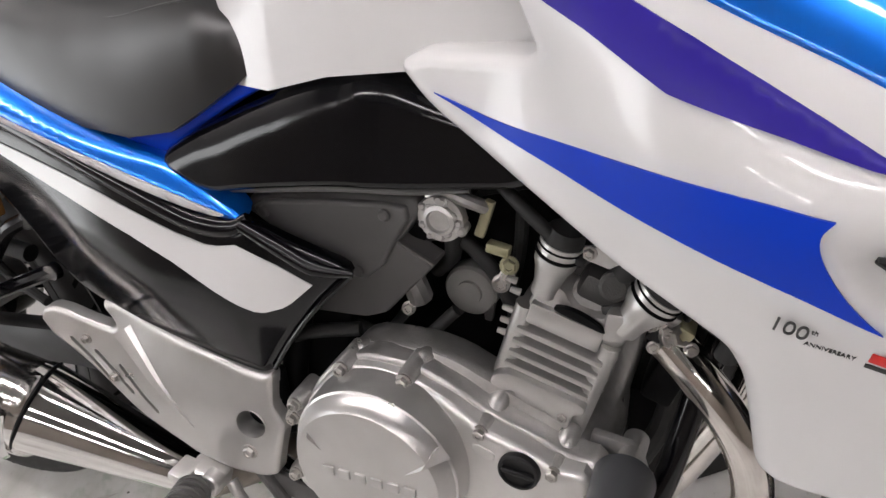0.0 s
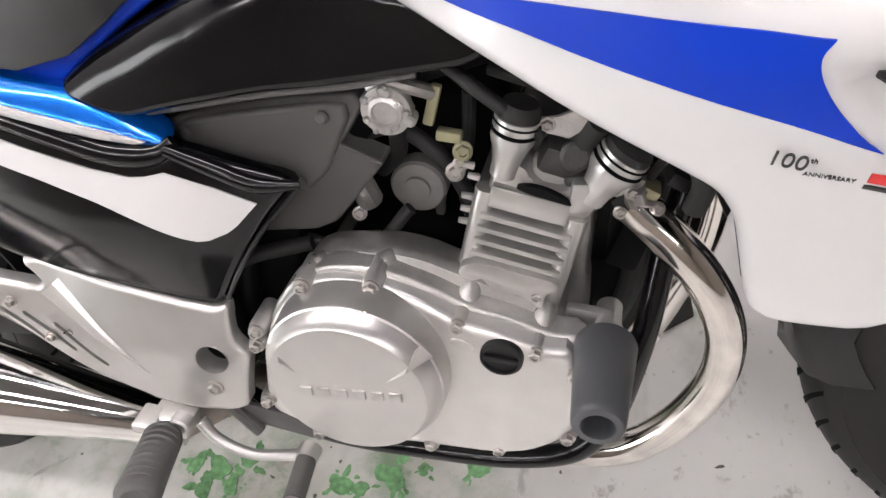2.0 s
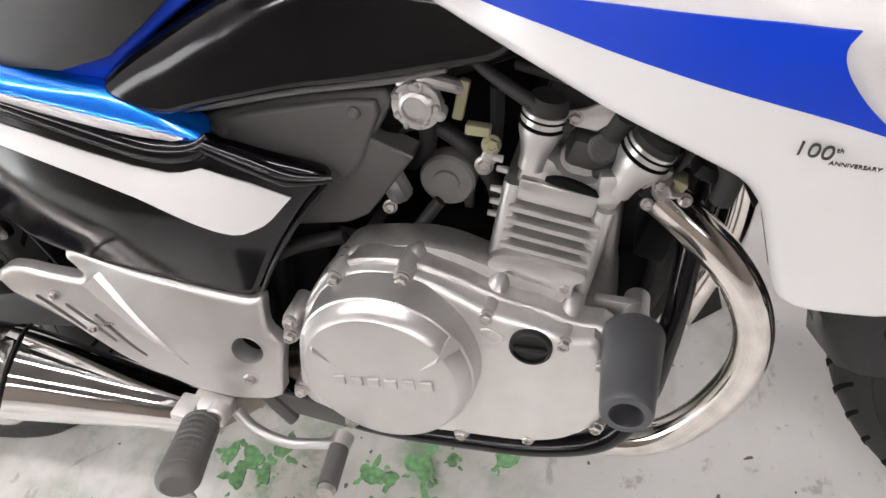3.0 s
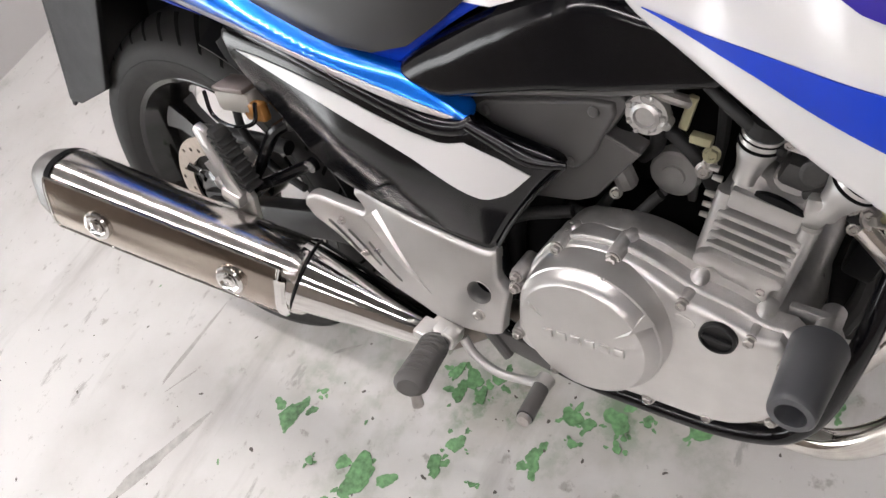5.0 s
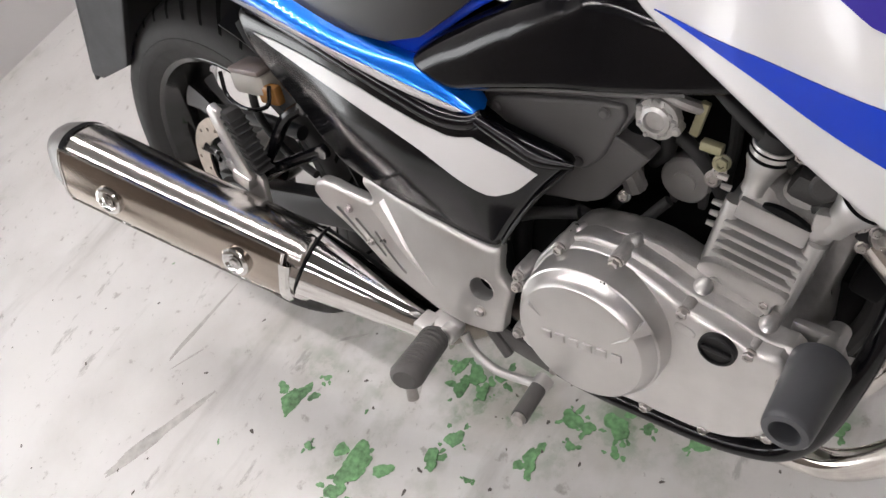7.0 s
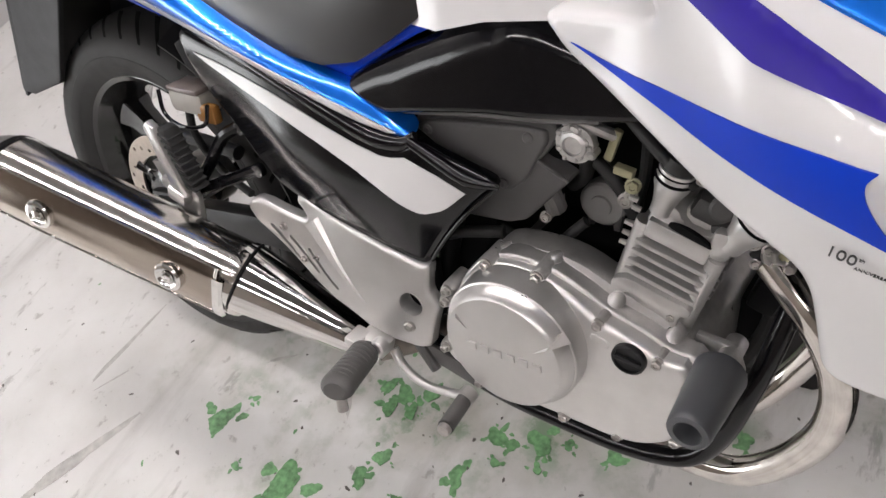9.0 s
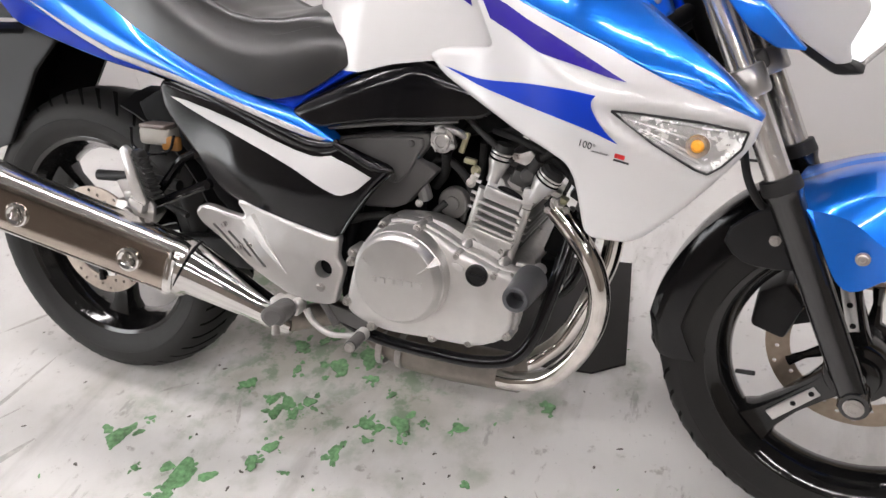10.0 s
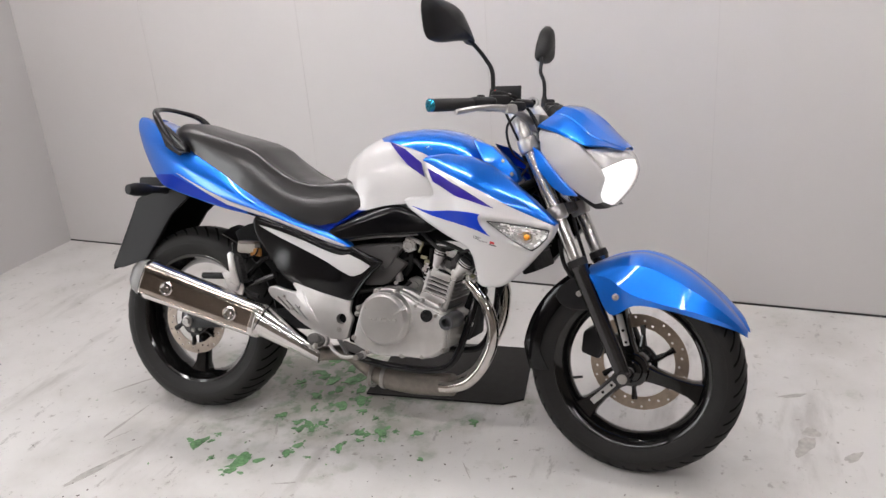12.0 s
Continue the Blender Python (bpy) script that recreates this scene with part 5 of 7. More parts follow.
# the shade over the case top is put in as a black sheet
part("case_shade", prism_bm([(0.70, 0.42), (0.725, 0.452), (0.79, 0.455), (0.85, 0.448), (0.87, 0.42)], -0.12, 0.12, 0.004), DARK, engine, "black sheet standing in for shade on the case top")
# black filler added so the space behind the drum stays dark
part("inner_dark_filler", prism_bm([(0.72, 0.44), (0.72, 0.60), (0.87, 0.60), (0.87, 0.44)], -0.005, 0.10, 0.01), DARK, engine, "black filler added behind the throttle drum")

# cylinder, its fins and the head, leaning forward
TIL = math.atan2(0.028, 0.096)


def leaning(u, v):
    """u across the cylinder, v along it."""
    return (0.886 + u * math.cos(TIL) + v * math.sin(TIL), 0.450 - u * math.sin(TIL) + v * math.cos(TIL))


# the core's dark colour stands in for shade in the fin gaps
cyl = part("cylinder", prism_bm([leaning(-0.036, -0.02), leaning(-0.036, 0.075), leaning(0.036, 0.075), leaning(0.036, -0.02)], -0.127, 0.127, 0.008), DCAST, engine, "cast cylinder block, coloured dark for the shade between its fins")
for k in range(5):
    v = 0.020 + 0.0125 * k
    part("fin", prism_bm([leaning(-0.037, v - 0.0026), leaning(-0.037, v + 0.0026), leaning(0.037, v + 0.0026), leaning(0.037, v - 0.0026)], -0.1420, 0.1420, 0.0016), SILVER, cyl)
for k in range(4):
    v = 0.026 + 0.0125 * k
    part("side_fin", prism_bm([leaning(-0.047, v - 0.002), leaning(-0.047, v + 0.002), leaning(-0.03, v + 0.002), leaning(-0.03, v - 0.002)], -0.115, 0.115, 0.001), SILVER, cyl)
    part("side_fin", prism_bm([leaning(0.047, v - 0.002), leaning(0.047, v + 0.002), leaning(0.03, v + 0.002), leaning(0.03, v - 0.002)], -0.115, 0.115, 0.001), SILVER, cyl)
for u, v0, v1 in ((-0.037, -0.012, 0.09), (0.037, -0.012, 0.085)):
    a, b = leaning(u, v0), leaning(u, v1)
    part("column", tube_bm([(a[0], -0.130, a[1]), (b[0], -0.130, b[1])], 0.0085, 12), SILVER, cyl)
part("base_flange", prism_bm(chaikin([(0.848, 0.474), (0.848, 0.463), (0.858, 0.459), (0.867, 0.470), (0.874, 0.457), (0.888, 0.453), (0.902, 0.450), (0.908, 0.436), (0.916, 0.436), (0.920, 0.456), (0.929, 0.456), (0.932, 0.468), (0.90, 0.476), (0.868, 0.486), (0.852, 0.482)], 1), -0.1475, 0.1475, 0.003), SILVER, cyl, "wavy cast base flange")
head = part("cylinder_head", prism_bm([leaning(-0.036, 0.075), leaning(-0.036, 0.098), leaning(-0.030, 0.118), leaning(-0.012, 0.118), leaning(-0.002, 0.104), leaning(0.022, 0.104), leaning(0.030, 0.118), leaning(0.045, 0.116), leaning(0.048, 0.090), leaning(0.036, 0.075)], -0.132, 0.132, 0.006, 1), CAST, engine, "cast cylinder head")
part("head_plate", prism_bm([leaning(-0.033, 0.077), leaning(-0.033, 0.098), leaning(0.030, 0.098), leaning(0.030, 0.077)], -0.1385, -0.125, 0.003), SILVER, head)
# the hollow is a raised black shape, its shade given by colour
part("head_hollow_shade", prism_bm(chaikin([(0.898, 0.5530), (0.912, 0.5545), (0.930, 0.5480), (0.946, 0.5350), (0.926, 0.5415), (0.908, 0.5475)], 2), -0.1400, -0.134, 0.0006), DARK, head, "black lens shape for the shaded hollow in the head")
for x, z in ((0.861, 0.566), (0.864, 0.556), (0.857, 0.538), (0.855, 0.526), (0.852, 0.514)):
    part("fin_stub", tube_bm([(x + 0.006, -0.128, z - 0.002), (x - 0.002, -0.130, z + 0.001)], [0.0032, 0.0024], 8), SILVER, head)
part("head_web", prism_bm([(0.942, 0.556), (0.962, 0.556), (0.958, 0.530), (0.938, 0.528)], -0.139, -0.125, 0.004), SILVER, head, "cast web on the head")
part("cam_cover", prism_bm([leaning(-0.034, 0.116), leaning(-0.030, 0.150), leaning(0.060, 0.150), leaning(0.066, 0.112)], -0.112, 0.112, 0.014, 1), GREY, head, "dark cam cover")
part("cam_cap", bm_join(box_bm((0.034, 0.03, 0.026), (0.932, -0.112, 0.566), 0.006, (8, 24, 10)), box_bm((0.026, 0.02, 0.018), (0.948, -0.118, 0.548), 0.005, (0, -12, 0)), lathe_bm([(0, 0.012), (0.006, 0.012), (0.008, 0.009), (0.008, 0)], (0.944, -0.122, 0.572), (0.1, -1, 0.2), 20)), DCAST, head, "dull grey cam cap")
part("cam_end_cap", lathe_bm([(0, 0.0), (0, 0.0175), (0.012, 0.0175), (0.0145, 0.0155), (0.0145, 0.0095), (0.0165, 0.009), (0.0165, 0)], (0.926, -0.106, 0.5545), (0.12, -1, 0.18), 30), DRUM, head, "dull grey round cam end cap")
part("hose_bracket", prism_bm([(0.905, 0.602), (0.932, 0.606), (0.948, 0.612), (0.958, 0.600), (0.940, 0.588), (0.918, 0.594)], -0.129, -0.124, 0.0015), CAST, head, "thin metal hose bracket")
part("plug_cap", bm_join(tube_bm([(0.962, -0.125, 0.600), (0.952, -0.12, 0.585), (0.944, -0.112, 0.568)], [0.010, 0.011, 0.008], 14), tube_bm([(0.962, -0.125, 0.600), (0.985, -0.12, 0.612), (1.01, -0.10, 0.620)], 0.005, 10)), RUBBER, head, "black spark plug cap")
for x, y, z, r in ((0.896, -0.127, 0.566, 0.0045), (0.974, -0.125, 0.545, 0.005), (0.925, -0.128, 0.600, 0.0045), (0.867, -0.136, 0.470, 0.0045), (0.912, -0.144, 0.452, 0.0045)):
    part("bolt", bolt_bm((x, y, z), r, 0.006), STEEL, head)
for (ax0, az0), (ax1, az1), wd in (((0.889, 0.558), (0.904, 0.607), 1.0), ((0.954, 0.538), (0.981, 0.578), 1.14)):
    d = Vector((ax1 - ax0, 0, az1 - az0)).normalized()
    L0 = math.hypot(ax1 - ax0, az1 - az0)
    part("cam_tower", lathe_bm([(0, 0.0105 * wd), (L0 * 0.2, 0.0108 * wd), (L0 * 0.45, 0.0135 * wd), (L0 * 0.62, 0.0168 * wd), (L0 * 0.74, 0.0172 * wd), (L0 * 0.75, 0.0158 * wd), (L0 * 0.80, 0.0158 * wd), (L0 * 0.82, 0.0174 * wd), (L0, 0.0174 * wd), (L0 * 1.02, 0.015), (L0 * 1.02, 0)], (ax0, -0.128, az0), d, 28), SILVER, head, "silver cam end housing")
    part("rubber_boot", lathe_bm([(L0 * 0.98, 0), (L0 * 0.98, 0.0168 * wd), (L0 * 1.12, 0.0162 * wd), (L0 * 1.22, 0.013), (L0 * 1.24, 0)], (ax0, -0.128, az0), d, 24), RUBBER, head, "black rubber boot")
    for q in (0.77, 0.92):
        part("rubber_ring", lathe_bm([(-0.0018, 0.0166 * wd), (0, 0.0186 * wd), (0.0018, 0.0166 * wd)], (ax0 + d.x * L0 * q, -0.128, az0 + d.z * L0 * q), d, 28), DARK, head)

# throttle body side, horn, valve, plugs and hoses
part("horn", bm_join(lathe_bm([(0, 0.0), (0, 0.024), (0.004, 0.0275), (0.020, 0.0275), (0.023, 0.025), (0.0235, 0.013), (0.027, 0.0125), (0.027, 0)], (0.786, -0.012, 0.484), (0, -1, 0), 40)), DRUM, bike, "round grey throttle drum")
part("drum_bracket", prism_bm([(0.763, 0.485), (0.770, 0.452), (0.776, 0.452), (0.778, 0.474), (0.798, 0.474), (0.800, 0.450), (0.808, 0.452), (0.813, 0.484)], -0.034, -0.026, 0.002), GREY, engine)
valve = part("thermostat", lathe_bm([(0, 0.0), (0, 0.018), (0.010, 0.0195), (0.012, 0.0195), (0.012, 0.0135), (0.015, 0.013), (0.017, 0.010), (0.014, 0.009), (0.014, 0)], (0.808, -0.128, 0.616), (0, -1, 0), 30), CAST, bike, "cast round air valve")
vr = random.Random(3)
for k in range(11):
    a, q, r = 2 * math.pi * k / 11 + vr.uniform(-0.2, 0.2), vr.uniform(0.012, 0.0185), vr.uniform(0.0028, 0.0055)
    part("lobe", lathe_bm([(0, r), (0.010 + r * 0.6, r * 0.9), (0.012 + r * 0.6, r * 0.5), (0.012 + r * 0.6, 0)], (0.808 + q * math.cos(a), -0.128, 0.616 + q * math.sin(a)), (vr.uniform(-0.15, 0.15), -1, vr.uniform(-0.15, 0.15)), 10), CAST, valve)
part("valve_arm", tube_bm([(0.795, -0.13, 0.632), (0.808, -0.132, 0.637), (0.830, -0.13, 0.630), (0.838, -0.12, 0.622)], 0.006, 10), CAST, valve)
part("connector", box_bm((0.0085, 0.007, 0.034), (0.838, -0.120, 0.612), 0.0015, (0, 18, 0)), OLIVE, bike, "yellowed plastic connector")
part("connector", box_bm((0.020, 0.010, 0.009), (0.846, -0.112, 0.582), 0.0015, (0, 10, 0)), OLIVE, bike, "yellowed plastic connector")
part("joint_block", bm_join(box_bm((0.016, 0.03, 0.014), (0.736, -0.095, 0.522), 0.003), tube_bm([(0.745, -0.10, 0.545), (0.756, -0.098, 0.530), (0.760, -0.09, 0.505)], 0.012, 10)), CAST, bike, "cast joint block")
HOSES = [([(0.745, -0.09, 0.56), (0.79, -0.085, 0.575), (0.83, -0.09, 0.55), (0.85, -0.08, 0.50)], 0.007), ([(0.80, -0.10, 0.59), (0.79, -0.08, 0.55), (0.765, -0.06, 0.52)], 0.008),
         ([(0.84, -0.115, 0.652), (0.87, -0.128, 0.632), (0.90, -0.136, 0.612), (0.92, -0.130, 0.592)], 0.0055), ([(0.88, -0.10, 0.632), (0.93, -0.115, 0.622), (0.98, -0.115, 0.60), (1.02, -0.11, 0.56)], 0.006),
         ([(0.70, -0.11, 0.475), (0.76, -0.115, 0.470), (0.80, -0.10, 0.505)], 0.006), ([(0.62, -0.135, 0.452), (0.66, -0.13, 0.470), (0.71, -0.12, 0.478)], 0.007), ([(1.03, -0.13, 0.53), (1.035, -0.13, 0.56), (1.01, -0.12, 0.60)], 0.009)]
for pth, r in HOSES:
    part("hose", tube_bm(pth, r, 12), RUBBER, bike, "black rubber hose")
for x, y, z, r, h, c in ((0.845, -0.105, 0.545, 0.006, 0.010, STEEL), (0.852, -0.11, 0.556, 0.005, 0.008, STEEL), (0.855, -0.112, 0.568, 0.006, 0.010, OLIVE), (0.752, -0.10, 0.498, 0.005, 0.008, STEEL), (0.985, -0.118, 0.536, 0.0045, 0.006, STEEL), (1.004, -0.117, 0.522, 0.0045, 0.006, STEEL), (0.976, -0.120, 0.520, 0.004, 0.006, STEEL)):
    part("clip", bolt_bm((x, y, z), r, h, (0.3, -1, 0.3)), c, bike)
# sensor plugs and fittings between the head and the pipes
for (x, y, z), size, turn, c in (((0.984, -0.110, 0.548), (0.020, 0.018, 0.011), (10, 28, 8), CAST), ((0.998, -0.112, 0.536), (0.014, 0.020, 0.012), (0, 30, 0), OLIVE), ((0.978, -0.112, 0.530), (0.012, 0.016, 0.016), (0, 40, 0), SATIN), ((1.018, -0.112, 0.548), (0.018, 0.022, 0.012), (0, 34, 10), SATIN), ((1.040, -0.105, 0.566), (0.014, 0.018, 0.026), (0, 14, 0), CAST), ((1.050, -0.100, 0.545), (0.012, 0.018, 0.022), (0, -18, 0), SATIN), ((1.030, -0.105, 0.590), (0.030, 0.016, 0.010), (0, 22, 0), GREY)):
    part("sensor_plug", box_bm(size, (x, y, z), 0.0022, turn), c, bike, "small plug on the cylinder head")
for pth, r in (([(1.018, -0.108, 0.552), (1.036, -0.112, 0.575), (1.052, -0.105, 0.602), (1.06, -0.09, 0.63)], 0.0038), ([(0.998, -0.110, 0.545), (1.01, -0.118, 0.575), (1.005, -0.118, 0.605), (0.985, -0.10, 0.63)], 0.0034), ([(0.955, -0.02, 0.50), (0.985, -0.04, 0.47), (0.985, -0.05, 0.40), (0.965, -0.05, 0.34)], 0.011), ([(1.010, -0.03, 0.50), (1.004, -0.045, 0.45), (0.992, -0.045, 0.39)], 0.008), ([(0.845, -0.06, 0.45), (0.835, -0.05, 0.50), (0.85, -0.07, 0.56), (0.86, -0.09, 0.61)], 0.006)):
    part("hose", tube_bm(pth, r, 10), RUBBER, bike, "thin black rubber hose")
part("block_under_pipe", box_bm((0.03, 0.10, 0.06), (0.985, -0.03, 0.46), 0.006, (0, 20, 0)), DARK, engine)
# black filler added so the gap past the pipes stays dark
part("front_dark_filler", prism_bm([(1.012, 0.545), (1.020, 0.640), (1.082, 0.640), (1.080, 0.520), (1.062, 0.470), (1.050, 0.500)], -0.055, -0.035, 0.004), DARK, frame_ob, "black filler added behind the header pipes")
part("regulator", box_bm((0.030, 0.12, 0.07), (0.960, 0.03, 0.37), 0.006), DARK, engine, "black ribbed regulator")

# crash slider
slider = part("crash_slider", lathe_bm([(0, 0), (0, 0.0245), (0.003, 0.0255), (0.080, 0.0206), (0.084, 0.0200), (0.0860, 0.0185), (0.0865, 0.0130), (0.078, 0.0118), (0.060, 0.0112), (0.060, 0)], (0.969, -0.163, 0.4195), (0, -1, 0), 48), SLIDER, bike, "grey nylon crash slider")
part("slider_mount", bm_join(lathe_bm([(0, 0.0), (0, 0.011), (0.05, 0.011), (0.05, 0)], (0.969, -0.115, 0.4195), (0, -1, 0), 24), prism_bm([(0.93, 0.40), (0.935, 0.435), (0.975, 0.430), (0.985, 0.40)], -0.138, -0.128, 0.003)), CAST, slider, "cast slider bracket")

part("slider_tab", prism_bm([(1.006, 0.412), (1.012, 0.404), (0.994, 0.366), (0.986, 0.372)], -0.134, -0.130, 0.001), ALU, slider, "thin silver tab behind the slider")

# ---- exhaust ----
RPATH = [(0.985, -0.105, 0.520), (1.012, -0.112, 0.495), (1.038, -0.116, 0.464), (1.058, -0.116, 0.424), (1.066, -0.114, 0.378), (1.058, -0.110, 0.326), (1.028, -0.104, 0.265), (0.985, -0.098, 0.218), (0.935, -0.09, 0.198), (0.90, -0.085, 0.194)]
LPATH = [(1.000, 0.03, 0.545), (1.038, 0.03, 0.52), (1.058, 0.03, 0.475), (1.052, 0.03, 0.398), (1.028, 0.03, 0.330), (0.994, 0.028, 0.255), (0.955, 0.01, 0.21), (0.90, -0.02, 0.192), (0.70, -0.03, 0.192)]
exhaust = part("exhaust_pipe", tube_bm(RPATH, [0.0172] * 9 + [0.0175], 24), HEADER, bike, "chromed exhaust header pipe, mottled to suggest varied reflections")
part("header_pipe", tube_bm(LPATH, 0.0172, 20), HEADER, exhaust, "chromed header pipe")
part("flange_nut", bolt_bm((0.988, -0.112, 0.530), 0.009, 0.016, (0.5, -0.5, 0.3)), STEEL, exhaust)
part("collector", tube_bm([(0.93, -0.060, 0.196), (0.80, -0.045, 0.186), (0.70, -0.045, 0.190), (0.64, -0.05, 0.215), (0.59, -0.09, 0.262), (0.525, -0.168, 0.270)], [0.034, 0.038, 0.034, 0.026, 0.023, 0.022], 24, squash=1.0), PIPE, exhaust, "dull stained exhaust collector")
for x in (0.70, 0.66):
    part("clamp", lathe_bm([(-0.006, 0.036), (-0.006, 0.039), (0.006, 0.039), (0.006, 0.036)], (x, -0.045, 0.192), (1, 0.0, -0.1), 24), STEEL, exhaust)
MA, MB = Vector((0.385, -0.218, 0.356)), Vector((-0.012, -0.290, 0.477))
MD = (MB - MA).normalized()
ML = (MB - MA).length
MU = (Vector((0, 0, 1)) - MD * MD.z).normalized()
MS = MD.cross(MU)


def flat_top(p):
    """Swells the upper outer quarter of the section into a flat top and a rounded shoulder; p from the outside, upwards."""
    c, s = math.cos(p), math.sin(p)
    return (c ** 3.3 + s ** 3.3) ** (-1 / 3.3) if c > 0 and s > 0 else 1.0


def muffler_ring(q, ra, rb, n=96):
    """A rounded three-sided section: flat top and a bulged outer flank."""
    c = MA + MD * q
    out = []
    for k in range(n):
        a = 2 * math.pi * k / n
        w = (1 + 0.05 * math.cos(3 * a + 0.6)) * flat_top(math.pi - a)
        out.append(c + MS * (ra * math.cos(a) * w) + MU * (rb * math.sin(a) * w))
    return out


muffler = part("muffler", rings_bm([muffler_ring(q, a, b) for q, a, b in ((0.014, 0.044, 0.046), (0.020, 0.048, 0.051), (0.03, 0.049, 0.053), (0.15, 0.051, 0.056), (0.30, 0.052, 0.058), (ML - 0.02, 0.053, 0.061), (ML - 0.004, 0.051, 0.059))]), MUFF, bike, "chromed muffler with a bolted heat shield", sharp=50)
part("end_cap", rings_bm([muffler_ring(q, a, b) for q, a, b in ((ML - 0.006, 0.0505, 0.0585), (ML + 0.012, 0.0490, 0.0565), (ML + 0.030, 0.043, 0.049), (ML + 0.043, 0.032, 0.035), (ML + 0.046, 0.020, 0.022), (ML + 0.026, 0.018, 0.020))]), ENDCAP, muffler, "grey cast end cap", sharp=50)
part("band", rings_bm([muffler_ring(q, a, b) for q, a, b in ((ML - 0.012, 0.0540, 0.0620), (ML - 0.003, 0.0540, 0.0620))], False), DARK, muffler)
part("cone", rings_bm([[(MA + (Vector((0.535, -0.165, 0.262)) - MA) * t) + (MS * math.cos(a) + MU * math.sin(a)) * r for a in np.linspace(0, 2 * np.pi, 40, endpoint=False)] for t, r in ((-0.16, 0.0485), (-0.11, 0.048), (-0.06, 0.0465), (0.45, 0.034), (0.95, 0.0235), (1.0, 0.022))]), CHROME, muffler, "chromed tapered pipe", sharp=40)
for t in (-0.15,):
    part("weld_ring", lathe_bm([(-0.0025, 0.047), (0, 0.0500), (0.0025, 0.047)], MA + (Vector((0.535, -0.165, 0.262)) - MA) * t, Vector((0.535, -0.165, 0.262)) - MA, 36), DARK, muffler)
# heat shield: a strip of sheet over the outer flank, with two bolts
shield = []
for q in np.linspace(0.040, ML - 0.008, 26):
    ra = float(np.interp(q, [0, 0.15, 0.3, ML], [0.049, 0.051, 0.052, 0.052])) + 0.0050
    rb = float(np.interp(q, [0, 0.15, 0.3, ML], [0.053, 0.056, 0.058, 0.058])) + 0.0050
    row = []
    for a in np.linspace(radians(-33), radians(44), 16):
        w = (1 + 0.05 * math.cos(3 * (math.pi - a) + 0.6)) * flat_top(a)
        row.append(MA + MD * q - MS * (ra * math.cos(a) * w) + MU * (rb * math.sin(a) * w))
    shield.append(row)
shield_ob = part("heat_shield", grid_bm(shield, 0.0035), BRONZE, muffler, "browned chrome heat shield strip")
edge = [r[-1] for r in shield] + shield[-1][-2::-1] + [r[0] for r in shield[-2::-1]] + shield[0][1:]
part("rolled_edge", tube_bm([tuple(p) for p in edge], 0.0021, 8), CHROME, shield_ob, "bright rolled edge")
tab = []
for q in (0.030, 0.034, 0.044, 0.048):
    up_ = 0.0075 if 0.032 < q < 0.046 else 0.003
    tab.append([MA + MD * q - MS * ((0.049 + up_) * math.cos(a) * w) + MU * ((0.053 + up_) * math.sin(a) * w) for a, w in ((a, (1 + 0.05 * math.cos(3 * (math.pi - a) + 0.6)) * flat_top(a)) for a in np.linspace(radians(-36), radians(30), 14))])
part("shield_tab", grid_bm(tab, 0.002), CHROME, shield_ob, "bright clamp tab of the shield")
for q, a in ((0.775 * ML, radians(6)), (0.262 * ML, radians(4))):
    nn = MU * math.sin(a) - MS * math.cos(a)
    w = (1 + 0.05 * math.cos(3 * (math.pi - a) + 0.6)) * flat_top(a)
    at = MA + MD * q - MS * (0.0575 * math.cos(a) * w) + MU * (0.062 * math.sin(a) * w) + nn * 0.0035
    part("shield_bolt", bm_join(lathe_bm([(-0.006, 0.0), (-0.006, 0.0215), (0.0, 0.0210), (0.0024, 0.0188), (0.0028, 0.0160), (0.0002, 0.0136), (-0.001, 0.0118), (-0.001, 0)], at, nn, 36), bolt_bm(at, 0.0074, 0.003, nn)), CHROME, muffler, "round chromed shield bolt")
part("muffler_hanger", bm_join(prism_bm([(0.20, 0.50), (0.24, 0.42), (0.27, 0.41), (0.28, 0.46), (0.25, 0.51)], -0.205, -0.196, 0.002), bolt_bm((0.245, -0.206, 0.455), 0.008, 0.008)), SILVER, muffler, "silver muffler hanger")

# ---- foot controls ----
HOLE = [(0.616 + 0.0155 * math.cos(a), 0.390 + 0.0155 * math.sin(a)) for a in np.linspace(0, 2 * np.pi, 28, endpoint=False)]
HOLE2 = [(0.611 + 0.0055 * math.cos(a), 0.357 + 0.0055 * math.sin(a)) for a in np.linspace(0, 2 * np.pi, 14, endpoint=False)]


def slot(x0, z0, x1, z1, w):
    d = Vector((x1 - x0, z1 - z0)).normalized()
    n = Vector((-d.y, d.x)) * w
    return [(x0 + n.x, z0 + n.y), (x1 + n.x, z1 + n.y), (x1 + d.x * w, z1 + d.y * w), (x1 - n.x, z1 - n.y), (x0 - n.x, z0 - n.y), (x0 - d.x * w, z0 - d.y * w)]


PLATE = [(0.355, 0.455), (0.361, 0.466), (0.372, 0.469), (0.388, 0.467), (0.409, 0.4610), (0.434, 0.4565), (0.4475, 0.4560), (0.4525, 0.4600), (0.4470, 0.4670), (0.438, 0.476), (0.438, 0.483), (0.452, 0.484), (0.4795, 0.476), (0.5342, 0.462), (0.5934, 0.450), (0.628, 0.443), (0.6410, 0.446), (0.6385, 0.409), (0.6505, 0.391), (0.6420, 0.357), (0.6370, 0.332), (0.622, 0.3265), (0.5853, 0.3265), (0.5444, 0.336), (0.5283, 0.345), (0.4715, 0.3735), (0.4341, 0.3965), (0.3974, 0.4195), (0.3683, 0.4370)]
